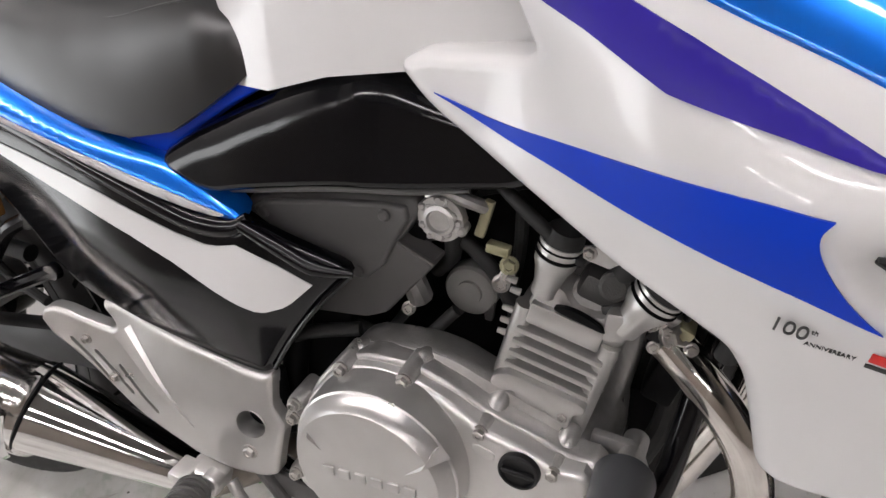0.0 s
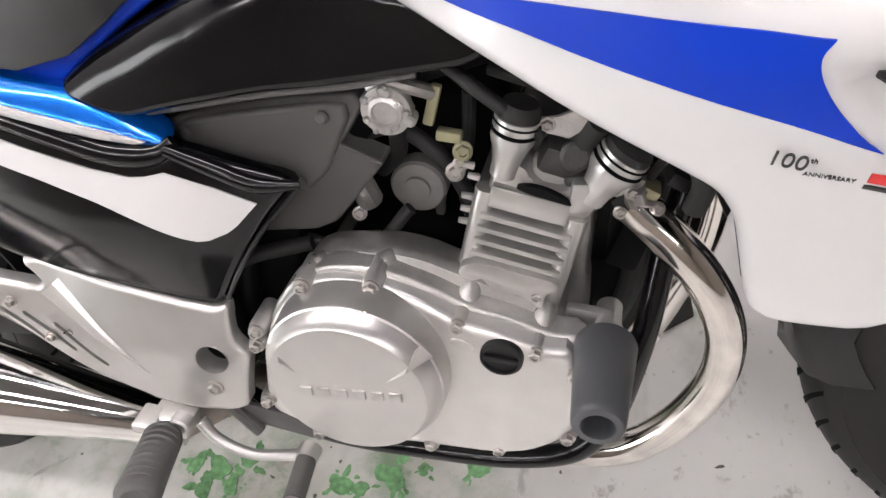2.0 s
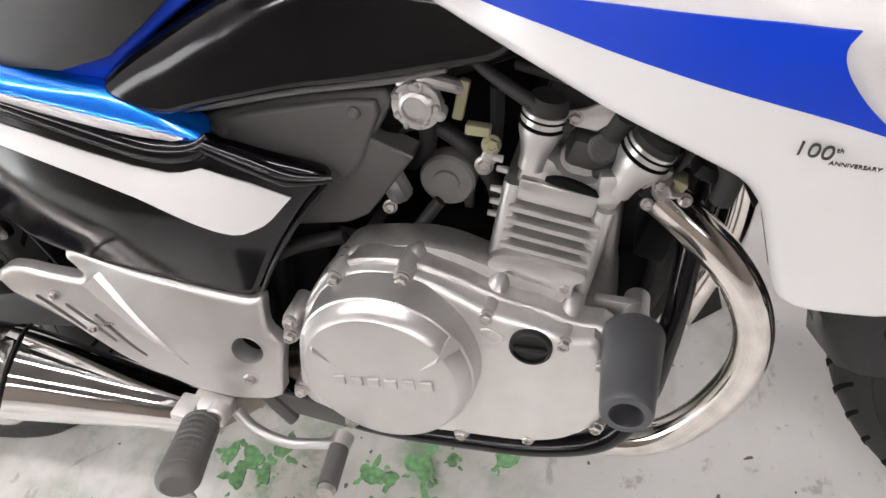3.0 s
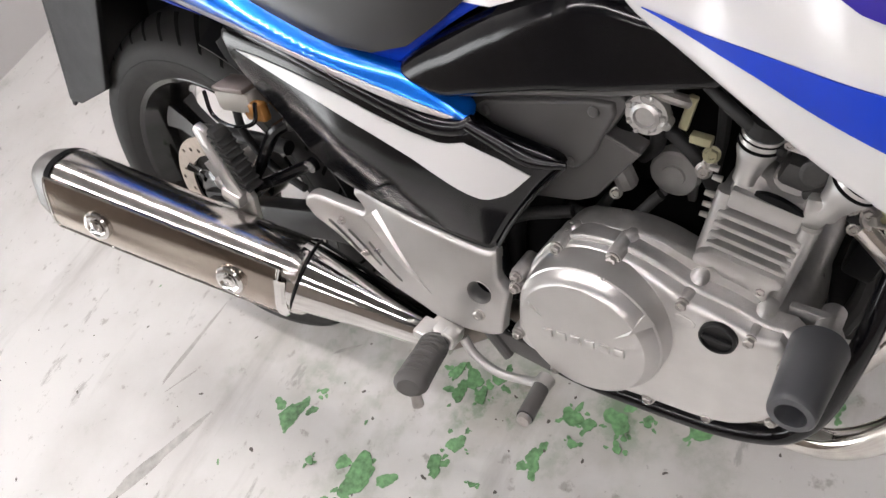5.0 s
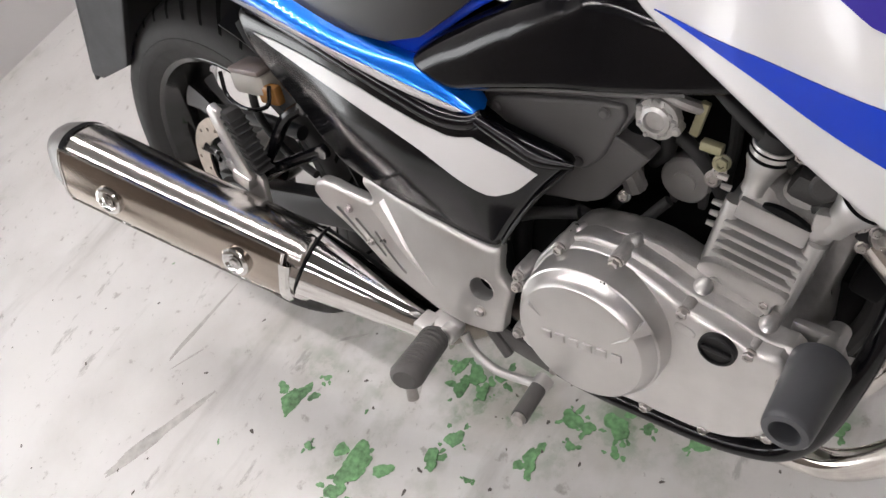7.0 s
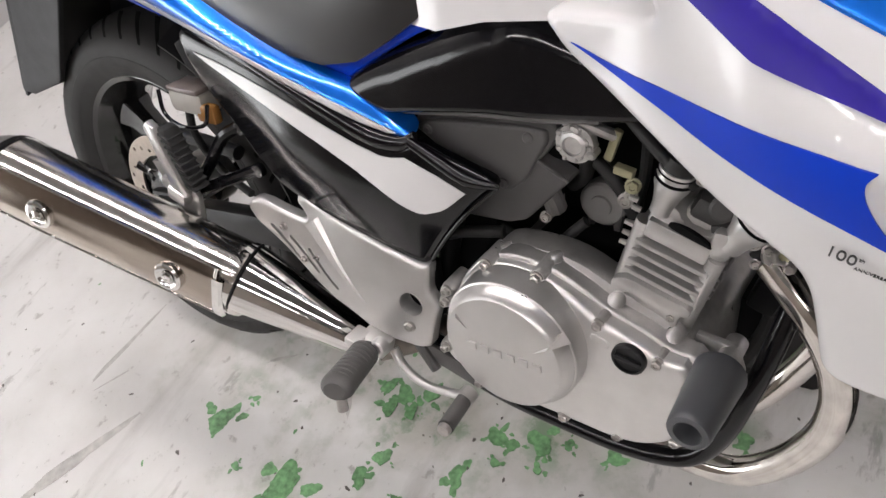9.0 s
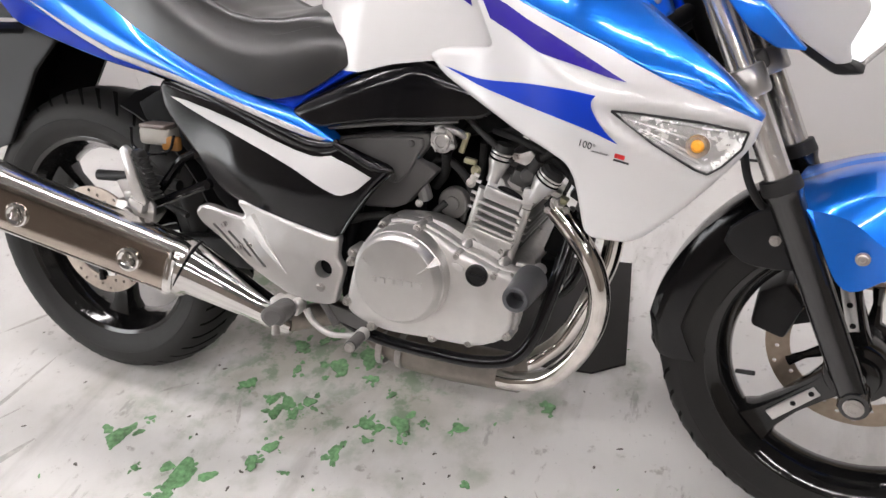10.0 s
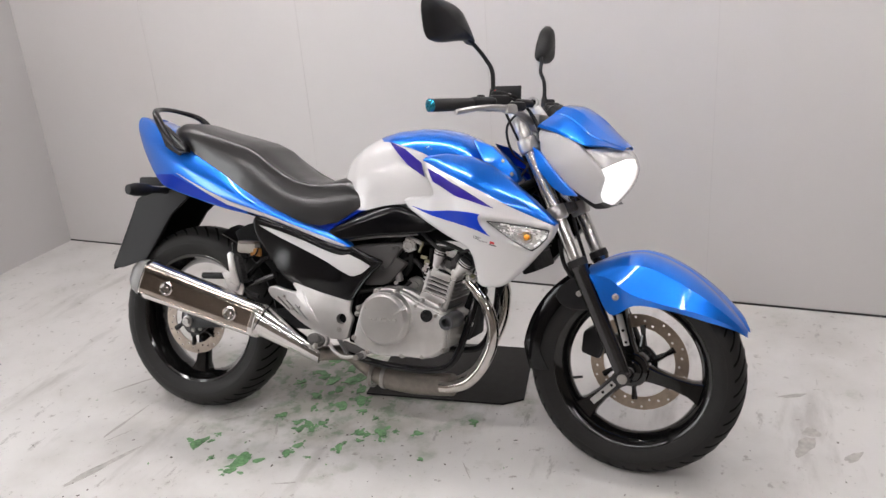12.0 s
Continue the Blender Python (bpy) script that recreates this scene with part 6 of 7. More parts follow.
SLOTS = [slot(0.3935, 0.4375, 0.4390, 0.4020, 0.0022), slot(0.4240, 0.4280, 0.4725, 0.3930, 0.0022), slot(0.4570, 0.4190, 0.5040, 0.3790, 0.0022)]
plate_y = sheet((0.358, 0.452, -0.186), (0.46, 0.475, -0.172), (0.565, 0.455, -0.178), (0.645, 0.45, -0.176), (0.64, 0.34, -0.190), (0.53, 0.325, -0.198), (0.41, 0.40, -0.190), (0.616, 0.39, -0.190), (0.50, 0.40, -0.194), (0.648, 0.40, -0.182))
hanger, han_f = panel("footrest_hanger", PLATE, plate_y, SILVER, bike, "silver cast footrest hanger plate", thick=0.012, r=0.006, holes=[HOLE, HOLE2] + SLOTS, rounds=1, cut=0.12, res=0.006, drop=0.004)
on_plate = lambda x, z, up=0.0: (x, float(han_f([(x, z)])[0]) - up, z)
# the raised blade that runs from the upper notch down to a point
blade_rows = []
for t in np.linspace(0, 1, 9):
    a_, b_ = np.array([0.4500, 0.4500]) * (1 - t) + np.array([0.5475, 0.3715]) * t, np.array([0.4745, 0.4660]) * (1 - t) + np.array([0.5480, 0.3715]) * t
    m_ = a_ * 0.22 + b_ * 0.78
    blade_rows.append([on_plate(*a_, 0.0004), on_plate(*m_, 0.0045 * (1 - 0.75 * t)), on_plate(*b_, -0.001)])
blade = grid_bm(blade_rows)
part("hanger_blade", blade, SILVER, hanger, "raised silver blade", sharp=8)
part("hole_wall", lathe_bm([(0.0, 0.0155), (0.016, 0.0150)], (0.616, -0.188, 0.390), (0, 1, 0), 28), SILVER, hanger)
# black backings put the shade behind the hole and slots into colour
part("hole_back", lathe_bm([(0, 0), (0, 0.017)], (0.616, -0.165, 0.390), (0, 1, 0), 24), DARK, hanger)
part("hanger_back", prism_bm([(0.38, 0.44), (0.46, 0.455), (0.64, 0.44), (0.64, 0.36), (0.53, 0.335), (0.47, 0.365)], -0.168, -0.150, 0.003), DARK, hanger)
for x, z, r in ((0.611, 0.357, 0.0062), (0.4143, 0.4403, 0.0045), (0.4509, 0.4066, 0.0045)):
    part("bolt", bolt_bm((x, float(han_f([(x + 0.012, z)])[0]) - 0.0005, z), r, 0.006), STEEL, hanger)
clevis = part("peg_clevis", bm_join(box_bm((0.040, 0.030, 0.022), (0.562, -0.205, 0.322), 0.005, (0, 18, 0)), lathe_bm([(0, 0), (0, 0.0105), (0.012, 0.0100), (0.014, 0.008), (0.014, 0)], (0.578, -0.210, 0.330), (0, -1, 0), 20), box_bm((0.022, 0.03, 0.012), (0.545, -0.218, 0.332), 0.003, (0, 10, 0)), box_bm((0.022, 0.03, 0.012), (0.552, -0.216, 0.308), 0.003, (0, 10, 0))), SILVER, hanger, "silver footrest clevis")
PA, PB = Vector((0.562, -0.222, 0.324)), Vector((0.598, -0.318, 0.352))
PD = (PB - PA).normalized()
peg = part("footrest", tube_bm([PA, PA + (PB - PA) * 0.1, PA + (PB - PA) * 0.5, PA + (PB - PA) * 0.9, PB], [0.013, 0.0175, 0.0195, 0.0205, 0.013], 20, squash=0.8), PEGRUB, bike, "worn dark grey ribbed rubber footrest")
for k in range(9):
    c = PA + (PB - PA) * (0.14 + 0.088 * k)
    part("rib", lathe_bm([(-0.0020, 0.0165), (-0.0012, 0.0186), (0.0012, 0.0186), (0.0020, 0.0165)], c + Vector((0, 0, -0.001)), PD, 24), PEGRUB, peg)
part("peg_feeler", tube_bm([PB + Vector((0.002, 0.006, -0.012)), PB + Vector((0.003, 0.004, -0.03))], [0.006, 0.007], 12), STEEL, peg)
pedal = part("brake_pedal", tube_bm([(0.585, -0.200, 0.315), (0.600, -0.204, 0.296), (0.630, -0.205, 0.280), (0.665, -0.205, 0.283), (0.695, -0.206, 0.291)], [0.007, 0.006, 0.006, 0.006, 0.007], 14, squash=0.8), SILVER, bike, "silver brake pedal")
part("pedal_pad", tube_bm([(0.695, -0.205, 0.291), (0.697, -0.22, 0.292), (0.704, -0.262, 0.297)], 0.0098, 16), PEGRUB, pedal, "black rubber pedal pad")
part("pedal_tip", tube_bm([(0.7045, -0.263, 0.297), (0.705, -0.269, 0.2975)], [0.0085, 0.0075], 14), STEEL, pedal)
part("pedal_joint", lathe_bm([(-0.008, 0), (-0.008, 0.011), (0.008, 0.011), (0.008, 0)], (0.695, -0.206, 0.291), (0, -1, 0), 16), SILVER, pedal)
part("brake_switch", bm_join(tube_bm([(0.60, -0.18, 0.335), (0.632, -0.18, 0.285)], 0.007, 10), box_bm((0.08, 0.006, 0.026), (0.655, -0.175, 0.300), 0.002, (0, 14, 0))), GREY, bike, "grey brake switch and lever")

# pillion footrest, its arms, brake reservoir and caliper
arms = part("pillion_hanger", bm_join(tube_bm([(0.242, -0.178, 0.452), (0.285, -0.172, 0.50), (0.318, -0.165, 0.540), (0.345, -0.155, 0.556)], 0.0085, 10), tube_bm([(0.245, -0.178, 0.450), (0.30, -0.172, 0.473), (0.365, -0.160, 0.500)], 0.0085, 10), lathe_bm([(0, 0), (0, 0.016), (0.014, 0.015), (0.014, 0)], (0.245, -0.176, 0.452), (0, -1, 0), 20),
                                         lathe_bm([(0, 0), (0, 0.010), (0.008, 0.009), (0.008, 0)], (0.350, -0.155, 0.556), (0, -1, 0), 18), lathe_bm([(0, 0), (0, 0.010), (0.008, 0.009), (0.008, 0)], (0.370, -0.160, 0.502), (0, -1, 0), 18)), GLOSS, bike, "black pillion footrest hanger")
part("hanger_nut", bolt_bm((0.248, -0.191, 0.455), 0.007, 0.007), STEEL, arms)
ppeg = part("pillion_footrest", bm_join(prism_bm([(0.226, 0.562), (0.236, 0.570), (0.248, 0.562), (0.258, 0.515), (0.275, 0.470), (0.262, 0.455), (0.245, 0.468), (0.234, 0.515)], -0.216, -0.204, 0.003), box_bm((0.035, 0.03, 0.022), (0.250, -0.205, 0.462), 0.006, (0, 20, 0)), box_bm((0.03, 0.03, 0.018), (0.236, -0.20, 0.478), 0.005, (0, -10, 0))), SILVER, bike, "folded silver pillion footrest")
part("peg_rubber", prism_bm([(0.245, 0.562), (0.262, 0.560), (0.288, 0.480), (0.268, 0.470)], -0.212, -0.186, 0.006), RUBBER, ppeg, "black peg rubber")
for k in range(9):
    part("peg_rib", box_bm((0.020, 0.027, 0.0026), (0.258 + 0.0030 * k, -0.200, 0.550 - 0.0088 * k), 0.0009, (0, 20, 0)), RUBBER, ppeg)
res = part("brake_reservoir", box_bm((0.068, 0.036, 0.032), (0.262, -0.150, 0.578), 0.008), PLASTW, bike, "clouded rear brake fluid reservoir")
part("fluid_window", box_bm((0.036, 0.014, 0.026), (0.296, -0.160, 0.568), 0.004), AMBER, res, "amber brake fluid behind plastic")
part("reservoir_lid", box_bm((0.060, 0.038, 0.008), (0.262, -0.150, 0.596), 0.003), LIDPL, res)
part("reservoir_guard", tube_bm([(0.216, -0.170, 0.592), (0.220, -0.174, 0.560), (0.255, -0.176, 0.548), (0.300, -0.174, 0.558), (0.312, -0.170, 0.585)], 0.0028, 8), GLOSS, res)
part("brake_hose", tube_bm([(0.215, -0.13, 0.565), (0.19, -0.12, 0.50), (0.21, -0.11, 0.44), (0.28, -0.12, 0.42)], 0.006, 10), RUBBER, res)
part("rear_caliper", bm_join(prism_bm([(0.085, 0.395), (0.10, 0.43), (0.15, 0.43), (0.17, 0.395), (0.14, 0.365)], -0.115, -0.05, 0.006), lathe_bm([(0, 0), (0, 0.018), (0.012, 0.016), (0.012, 0)], (0.13, -0.113, 0.40), (0, -1, 0), 20)), STEEL, bike, "worn rear brake caliper")
part("chain_guard", prism_bm([(0.05, 0.40), (0.46, 0.45), (0.46, 0.42), (0.06, 0.375)], 0.085, 0.115, 0.006), SATIN, bike, "black chain guard")
bracket = part("caliper_bracket", prism_bm([(-0.016, 0.345), (0.055, 0.352), (0.085, 0.385), (0.105, 0.372), (0.072, 0.300), (0.030, 0.268), (-0.012, 0.280)], -0.104, -0.086, 0.005), SATIN, bike, "black rear caliper bracket")
for x, z in ((0.040, 0.290), (0.066, 0.335), (0.012, 0.284)):
    part("bolt", bolt_bm((x, -0.104, z), 0.006, 0.005), STEEL, bracket)
part("swing_brace", tube_bm([(0.05, -0.10, 0.47), (0.16, -0.10, 0.475), (0.25, -0.10, 0.47)], 0.011, 12), SATIN, bike, "black torque arm")

# ---- front end, turned a little to its right ----
DN = Vector((math.sin(radians(RAKE)), 0, -math.cos(radians(RAKE))))  # down the fork
AX = Vector((1.452, 0, 0.298))


def fork_point(y, up):
    p = Vector((1.246, y, 0.734))
    return p - DN * up


for sg in (-1, 1):
    y = sg * 0.105
    leg = part("fork_leg", bm_join(tube_bm([fork_point(y, -0.150), fork_point(y, -0.158), fork_point(y, -0.17), fork_point(y, -0.43), fork_point(y, -0.50)], [0.0255, 0.0275, 0.0235, 0.0215, 0.019], 22, smooth=False),
                                   lathe_bm([(-0.024, 0), (-0.024, 0.020), (0.024, 0.020), (0.024, 0)], AX + Vector((0, y, 0)), (0, 1, 0), 24)), FORKBLK, bike, "gloss black fork leg", S)
    part("stanchion", tube_bm([fork_point(y, 0.20), fork_point(y, -0.16)], 0.0190, 24), STANCH, leg, "chromed fork tube", S)
    part("dust_seal", lathe_bm([(-0.012, 0.020), (-0.010, 0.0265), (0.008, 0.028), (0.012, 0.026)], fork_point(y, -0.148), DN, 26), RUBBER, leg, "", S)
    part("pinch_bolt", bolt_bm(AX + Vector((0, sg * 0.131, 0)), 0.010, 0.008, (0, sg, 0)), STEEL, leg, "", S)
    part("axle_hole", lathe_bm([(0, 0.0105), (0.002, 0.0105), (0.002, 0.0)], AX + Vector((-0.004, sg * 0.129, -0.0)), (0, sg, 0), 20), SILVER, leg, "", S)
for name, up, h, mt in (("lower_clamp", 0.0, 0.020, SILVER), ("top_clamp", 0.205, 0.020, SILVER)):
    c = fork_point(0, up)
    part("clamp_bridge", box_bm((0.05, 0.16, 1.6 * h), tuple(c + Vector((-0.02, 0, 0))), 0.008, (0, -RAKE, 0)), SATIN, bike, "black clamp bridge", S)
    for s in (-1, 1):
        part(name, lathe_bm([(-h, 0.0), (-h, 0.026), (-h * 0.8, 0.0285), (h * 0.8, 0.0285), (h, 0.026), (h, 0.0)], fork_point(s * 0.105, up), DN, 26), mt, bike, "silver alloy fork clamp", S)
part("steering_stem", tube_bm([fork_point(0, 0.22) + Vector((-0.04, 0, 0)), fork_point(0, -0.02) + Vector((-0.04, 0, 0))], 0.03, 20), DARK, bike, "", S)
part("front_axle", tube_bm([AX + Vector((0, -0.12, 0)), AX + Vector((0, 0.12, 0))], 0.012, 16), STEEL, bike, "", S)
part("front_caliper", bm_join(prism_bm([(1.285, 0.31), (1.29, 0.375), (1.33, 0.398), (1.362, 0.36), (1.340, 0.295)], 0.035, 0.105, 0.008), prism_bm([(1.34, 0.30), (1.36, 0.36), (1.40, 0.37), (1.41, 0.33)], 0.08, 0.11, 0.004)), SATIN, bike, "black front brake caliper", S)
part("brake_line", tube_bm([(1.32, 0.11, 0.39), (1.27, 0.13, 0.55), (1.22, 0.12, 0.72), (1.20, 0.16, 0.90), (1.14, 0.20, 1.0)], 0.0055, 10), RUBBER, bike, "black brake hose", S)
part("brake_line", tube_bm([(1.245, -0.07, 0.66), (1.262, -0.085, 0.60), (1.285, -0.082, 0.56), (1.30, -0.06, 0.55)], 0.006, 10), RUBBER, bike, "black brake hose", S)

# front mudguard: blue front half with a folded flank, black rear half
FC = spline([(1.322, 0, 0.578), (1.40, 0, 0.617), (1.482, 0, 0.629), (1.582, 0, 0.594), (1.666, 0, 0.532), (1.727, 0, 0.462), (1.748, 0, 0.432)], 6)
FR = spline([(1.338, -0.094, 0.575), (1.428, -0.098, 0.599), (1.490, -0.098, 0.603), (1.562, -0.095, 0.577), (1.652, -0.084, 0.526), (1.722, -0.062, 0.470), (1.750, -0.030, 0.431)], 6)
FE = spline([(1.352, -0.118, 0.566), (1.408, -0.122, 0.470), (1.473, -0.118, 0.499), (1.560, -0.110, 0.494), (1.645, -0.096, 0.474), (1.718, -0.070, 0.452), (1.752, -0.033, 0.430)], 6)
FM = spline([(1.344, -0.111, 0.573), (1.402, -0.118, 0.566), (1.459, -0.126, 0.533), (1.545, -0.123, 0.511), (1.640, -0.107, 0.493), (1.718, -0.0695, 0.460), (1.751, -0.0325, 0.4305)], 6)
frows = []
for c, r, e, m_ in zip(FC, FR, FE, FM):
    right = [e, e * 0.5 + m_ * 0.5, m_, m_ * 0.5 + r * 0.5, r]
    for t in (0.12, 0.25, 0.38, 0.5, 0.62, 0.75, 0.88):
        p = r + (c - r) * t
        p = p + np.array([0, 0, 1.0]) * 0.014 * math.sin(math.pi * t) * (1 - 0.3 * t)
        right.append(p)
    leftside = [np.array([p[0], -p[1], p[2]]) for p in right[::-1]]
    frows.append([tuple(p) for p in right + [c + np.array([0, 0, 0.004])] + leftside])
mud = part("front_mudguard", grid_bm(frows, 0.003), BLUE, bike, "metallic blue front mudguard", S, sharp=15)
brows = []
for a in np.radians(np.linspace(118, 186, 16)):
    k = (math.degrees(a) - 118) / 68
    row = []
    for u in (-1, -0.97, -0.8, -0.4, 0, 0.4, 0.8, 0.97, 1):
        r = 0.320 - (0.058 if abs(u) == 1 else 0.020 if abs(u) > 0.9 else 0.006 * u * u) - 0.03 * max(0, k - 0.8) / 0.2 * abs(u)
        row.append((AX.x + r * math.cos(a), 0.066 * u, AX.z + r * math.sin(a)))
    brows.append(row)
part("mudguard_rear", grid_bm(brows, 0.003), GLOSS, mud, "gloss black rear half of the mudguard", S, sharp=40)
bm, _ = panel_bm([(1.325, 0.565), (1.285, 0.555), (1.235, 0.505), (1.262, 0.470), (1.30, 0.462), (1.365, 0.470), (1.40, 0.482), (1.36, 0.560)], flat(-0.084), thick=0.006, r=0.004, rounds=1)
bm2 = mirrored(bm)
part("mudguard_bridge", bm, SATIN, mud, "black mudguard bracket", S)
part("mudguard_bridge", bm2, SATIN, mud, "black mudguard bracket", S)
part("bolt", bolt_bm((1.424, -0.127, 0.520), 0.0070, 0.006, hexed=False), STEEL, mud, "", S)
part("bolt", bolt_bm((1.312, -0.090, 0.512), 0.006, 0.006, hexed=False), STEEL, mud, "", S)

# headlamp cowl
COWL = [(1.195, 0.961), (1.250, 0.952), (1.304, 0.932), (1.320, 0.915), (1.364, 0.866), (1.378, 0.833), (1.361, 0.787), (1.368, 0.757), (1.346, 0.764), (1.298, 0.800), (1.242, 0.845), (1.206, 0.895)]
cowl_y = sheet((1.199, 0.961, -0.132), (1.304, 0.930, -0.138), (1.362, 0.88, -0.126), (1.380, 0.823, -0.112), (1.382, 0.764, -0.085), (1.298, 0.808, -0.130), (1.206, 0.90, -0.135), (1.285, 0.870, -0.144))
cowl, cowl_f = panel("headlamp_cowl", COWL, cowl_y, WHITE, bike, "pearl white headlamp cowl", m=S, thick=0.02, r=0.005, rounds=1, cut=0.10)
panel("cowl_fin", [(1.186, 0.915), (1.205, 0.905), (1.245, 0.860), (1.290, 0.815), (1.318, 0.786), (1.282, 0.788), (1.247, 0.810), (1.206, 0.856)], sheet((1.186, 0.91, -0.150), (1.318, 0.786, -0.156), (1.206, 0.856, -0.158), (1.26, 0.83, -0.162)), BLUE, cowl, "blue lower cowl fin", m=S, thick=0.012, r=0.004, rounds=1, cut=0.08)
part("cowl_core", prism_bm([(1.215, 0.95), (1.32, 0.93), (1.352, 0.88), (1.36, 0.80), (1.35, 0.775), (1.25, 0.85)], -0.10, 0.10, 0.012), SATIN, cowl, "", S)
part("cowl_chin", prism_bm([(1.30, 0.800), (1.37, 0.765), (1.385, 0.752), (1.350, 0.748), (1.29, 0.785)], -0.095, 0.095, 0.008), SATIN, cowl, "black cowl chin", S)
LZ = np.array([0.757, 0.775, 0.80, 0.83, 0.86, 0.89, 0.912])
LXF = np.array([1.386, 1.402, 1.422, 1.436, 1.441, 1.432, 1.412])
LXS = np.array([1.352, 1.350, 1.356, 1.362, 1.345, 1.320, 1.295])
LW = np.array([0.066, 0.080, 0.092, 0.104, 0.112, 0.118, 0.122])


def lens_rows(shrink, low=lambda f: 0.757, high=lambda f: 0.912, n=16):
    """Rows of points over the headlamp's bulging front, between two heights that may vary across it."""
    out = []
    for k in range(n):
        row = []
        for f in np.linspace(-1, 1, 25):
            z = low(f) + (high(f) - low(f)) * k / (n - 1)
            xf, x_s, w = (float(np.interp(z, LZ, v)) for v in (LXF, LXS, LW))
            a = f * math.pi / 2
            s = math.copysign(abs(math.sin(a)) ** (2 / 2.3), f)
            row.append((x_s + (xf - x_s) * max(math.cos(a), 0) ** (2 / 2.3) - shrink, (w - shrink * 0.5) * s, 0.834 + (z - 0.834) * (1 - shrink)))
        out.append(row)
    return out


def lamp_edge(f):
    """Height at which the lit bowl gives way to the plain reflector."""
    return 0.884 - 0.050 * max(0.0, abs(f) - 0.25) ** 1.2


hl = part("headlamp_lens", grid_bm(lens_rows(0.0), 0.002), LENS, cowl, "clear headlamp lens", S, sharp=60)
hl.visible_shadow = False
part("headlamp_bowl", grid_bm(lens_rows(0.008, high=lamp_edge, n=12)), LAMP, cowl, "lit headlamp bowl", S, sharp=60)
part("lamp_reflector", grid_bm(lens_rows(0.008, low=lamp_edge, n=6)), REFLECT, cowl, "silvered upper reflector", S, sharp=60)
# the visor: a flat top with two folded flanks
VROWS = [[(1.194, -0.132, 0.970), (1.215, -0.088, 0.999), (1.240, -0.055, 1.024), (1.246, 0, 1.030)], [(1.258, -0.138, 0.950), (1.266, -0.104, 0.985), (1.288, -0.058, 1.012), (1.296, 0, 1.020)],
         [(1.332, -0.140, 0.919), (1.332, -0.126, 0.938), (1.338, -0.062, 0.974), (1.348, 0, 0.984)], [(1.376, -0.106, 0.916), (1.377, -0.096, 0.923), (1.381, -0.058, 0.938), (1.388, 0, 0.945)], [(1.412, -0.056, 0.907), (1.414, -0.050, 0.910), (1.417, -0.030, 0.914), (1.421, 0, 0.916)]]
def mirror_rows(rows):
    return [[tuple(p) for p in r + [np.array([q[0], -q[1], q[2]]) for q in r[-2::-1]]] for r in rows]


vl = [spline([row[k] for row in VROWS], 6) for k in range(4)]
plate_rows, flank_rows = [], []
for e0, r1, r2, c0 in zip(*vl):
    up = np.array([0, 0, 0.0025])
    plate_rows.append([r1 * 0.72 + r2 * 0.28 + np.array([0, 0, -0.002]), r1 * 0.7 + r2 * 0.3 + up, r2 * 0.9 + r1 * 0.1 + up, r2 + up, r2 * 0.5 + c0 * 0.5 + up * 1.3, c0 + up * 1.3])
    flank_rows.append([e0, e0 * 0.85 + r1 * 0.15 + np.array([0, -0.002, 0.003]), r1, r1 * 0.5 + r2 * 0.5])
visor = part("cowl_visor", grid_bm(mirror_rows(plate_rows), 0.003), BLUE, cowl, "metallic blue headlamp visor plate", S, sharp=24)
for sg in (1, -1):
    part("visor_flank", grid_bm([[(p[0], p[1] * sg, p[2]) for p in r] for r in flank_rows], 0.003), BLUE, visor, "folded blue visor flank", S, sharp=24)

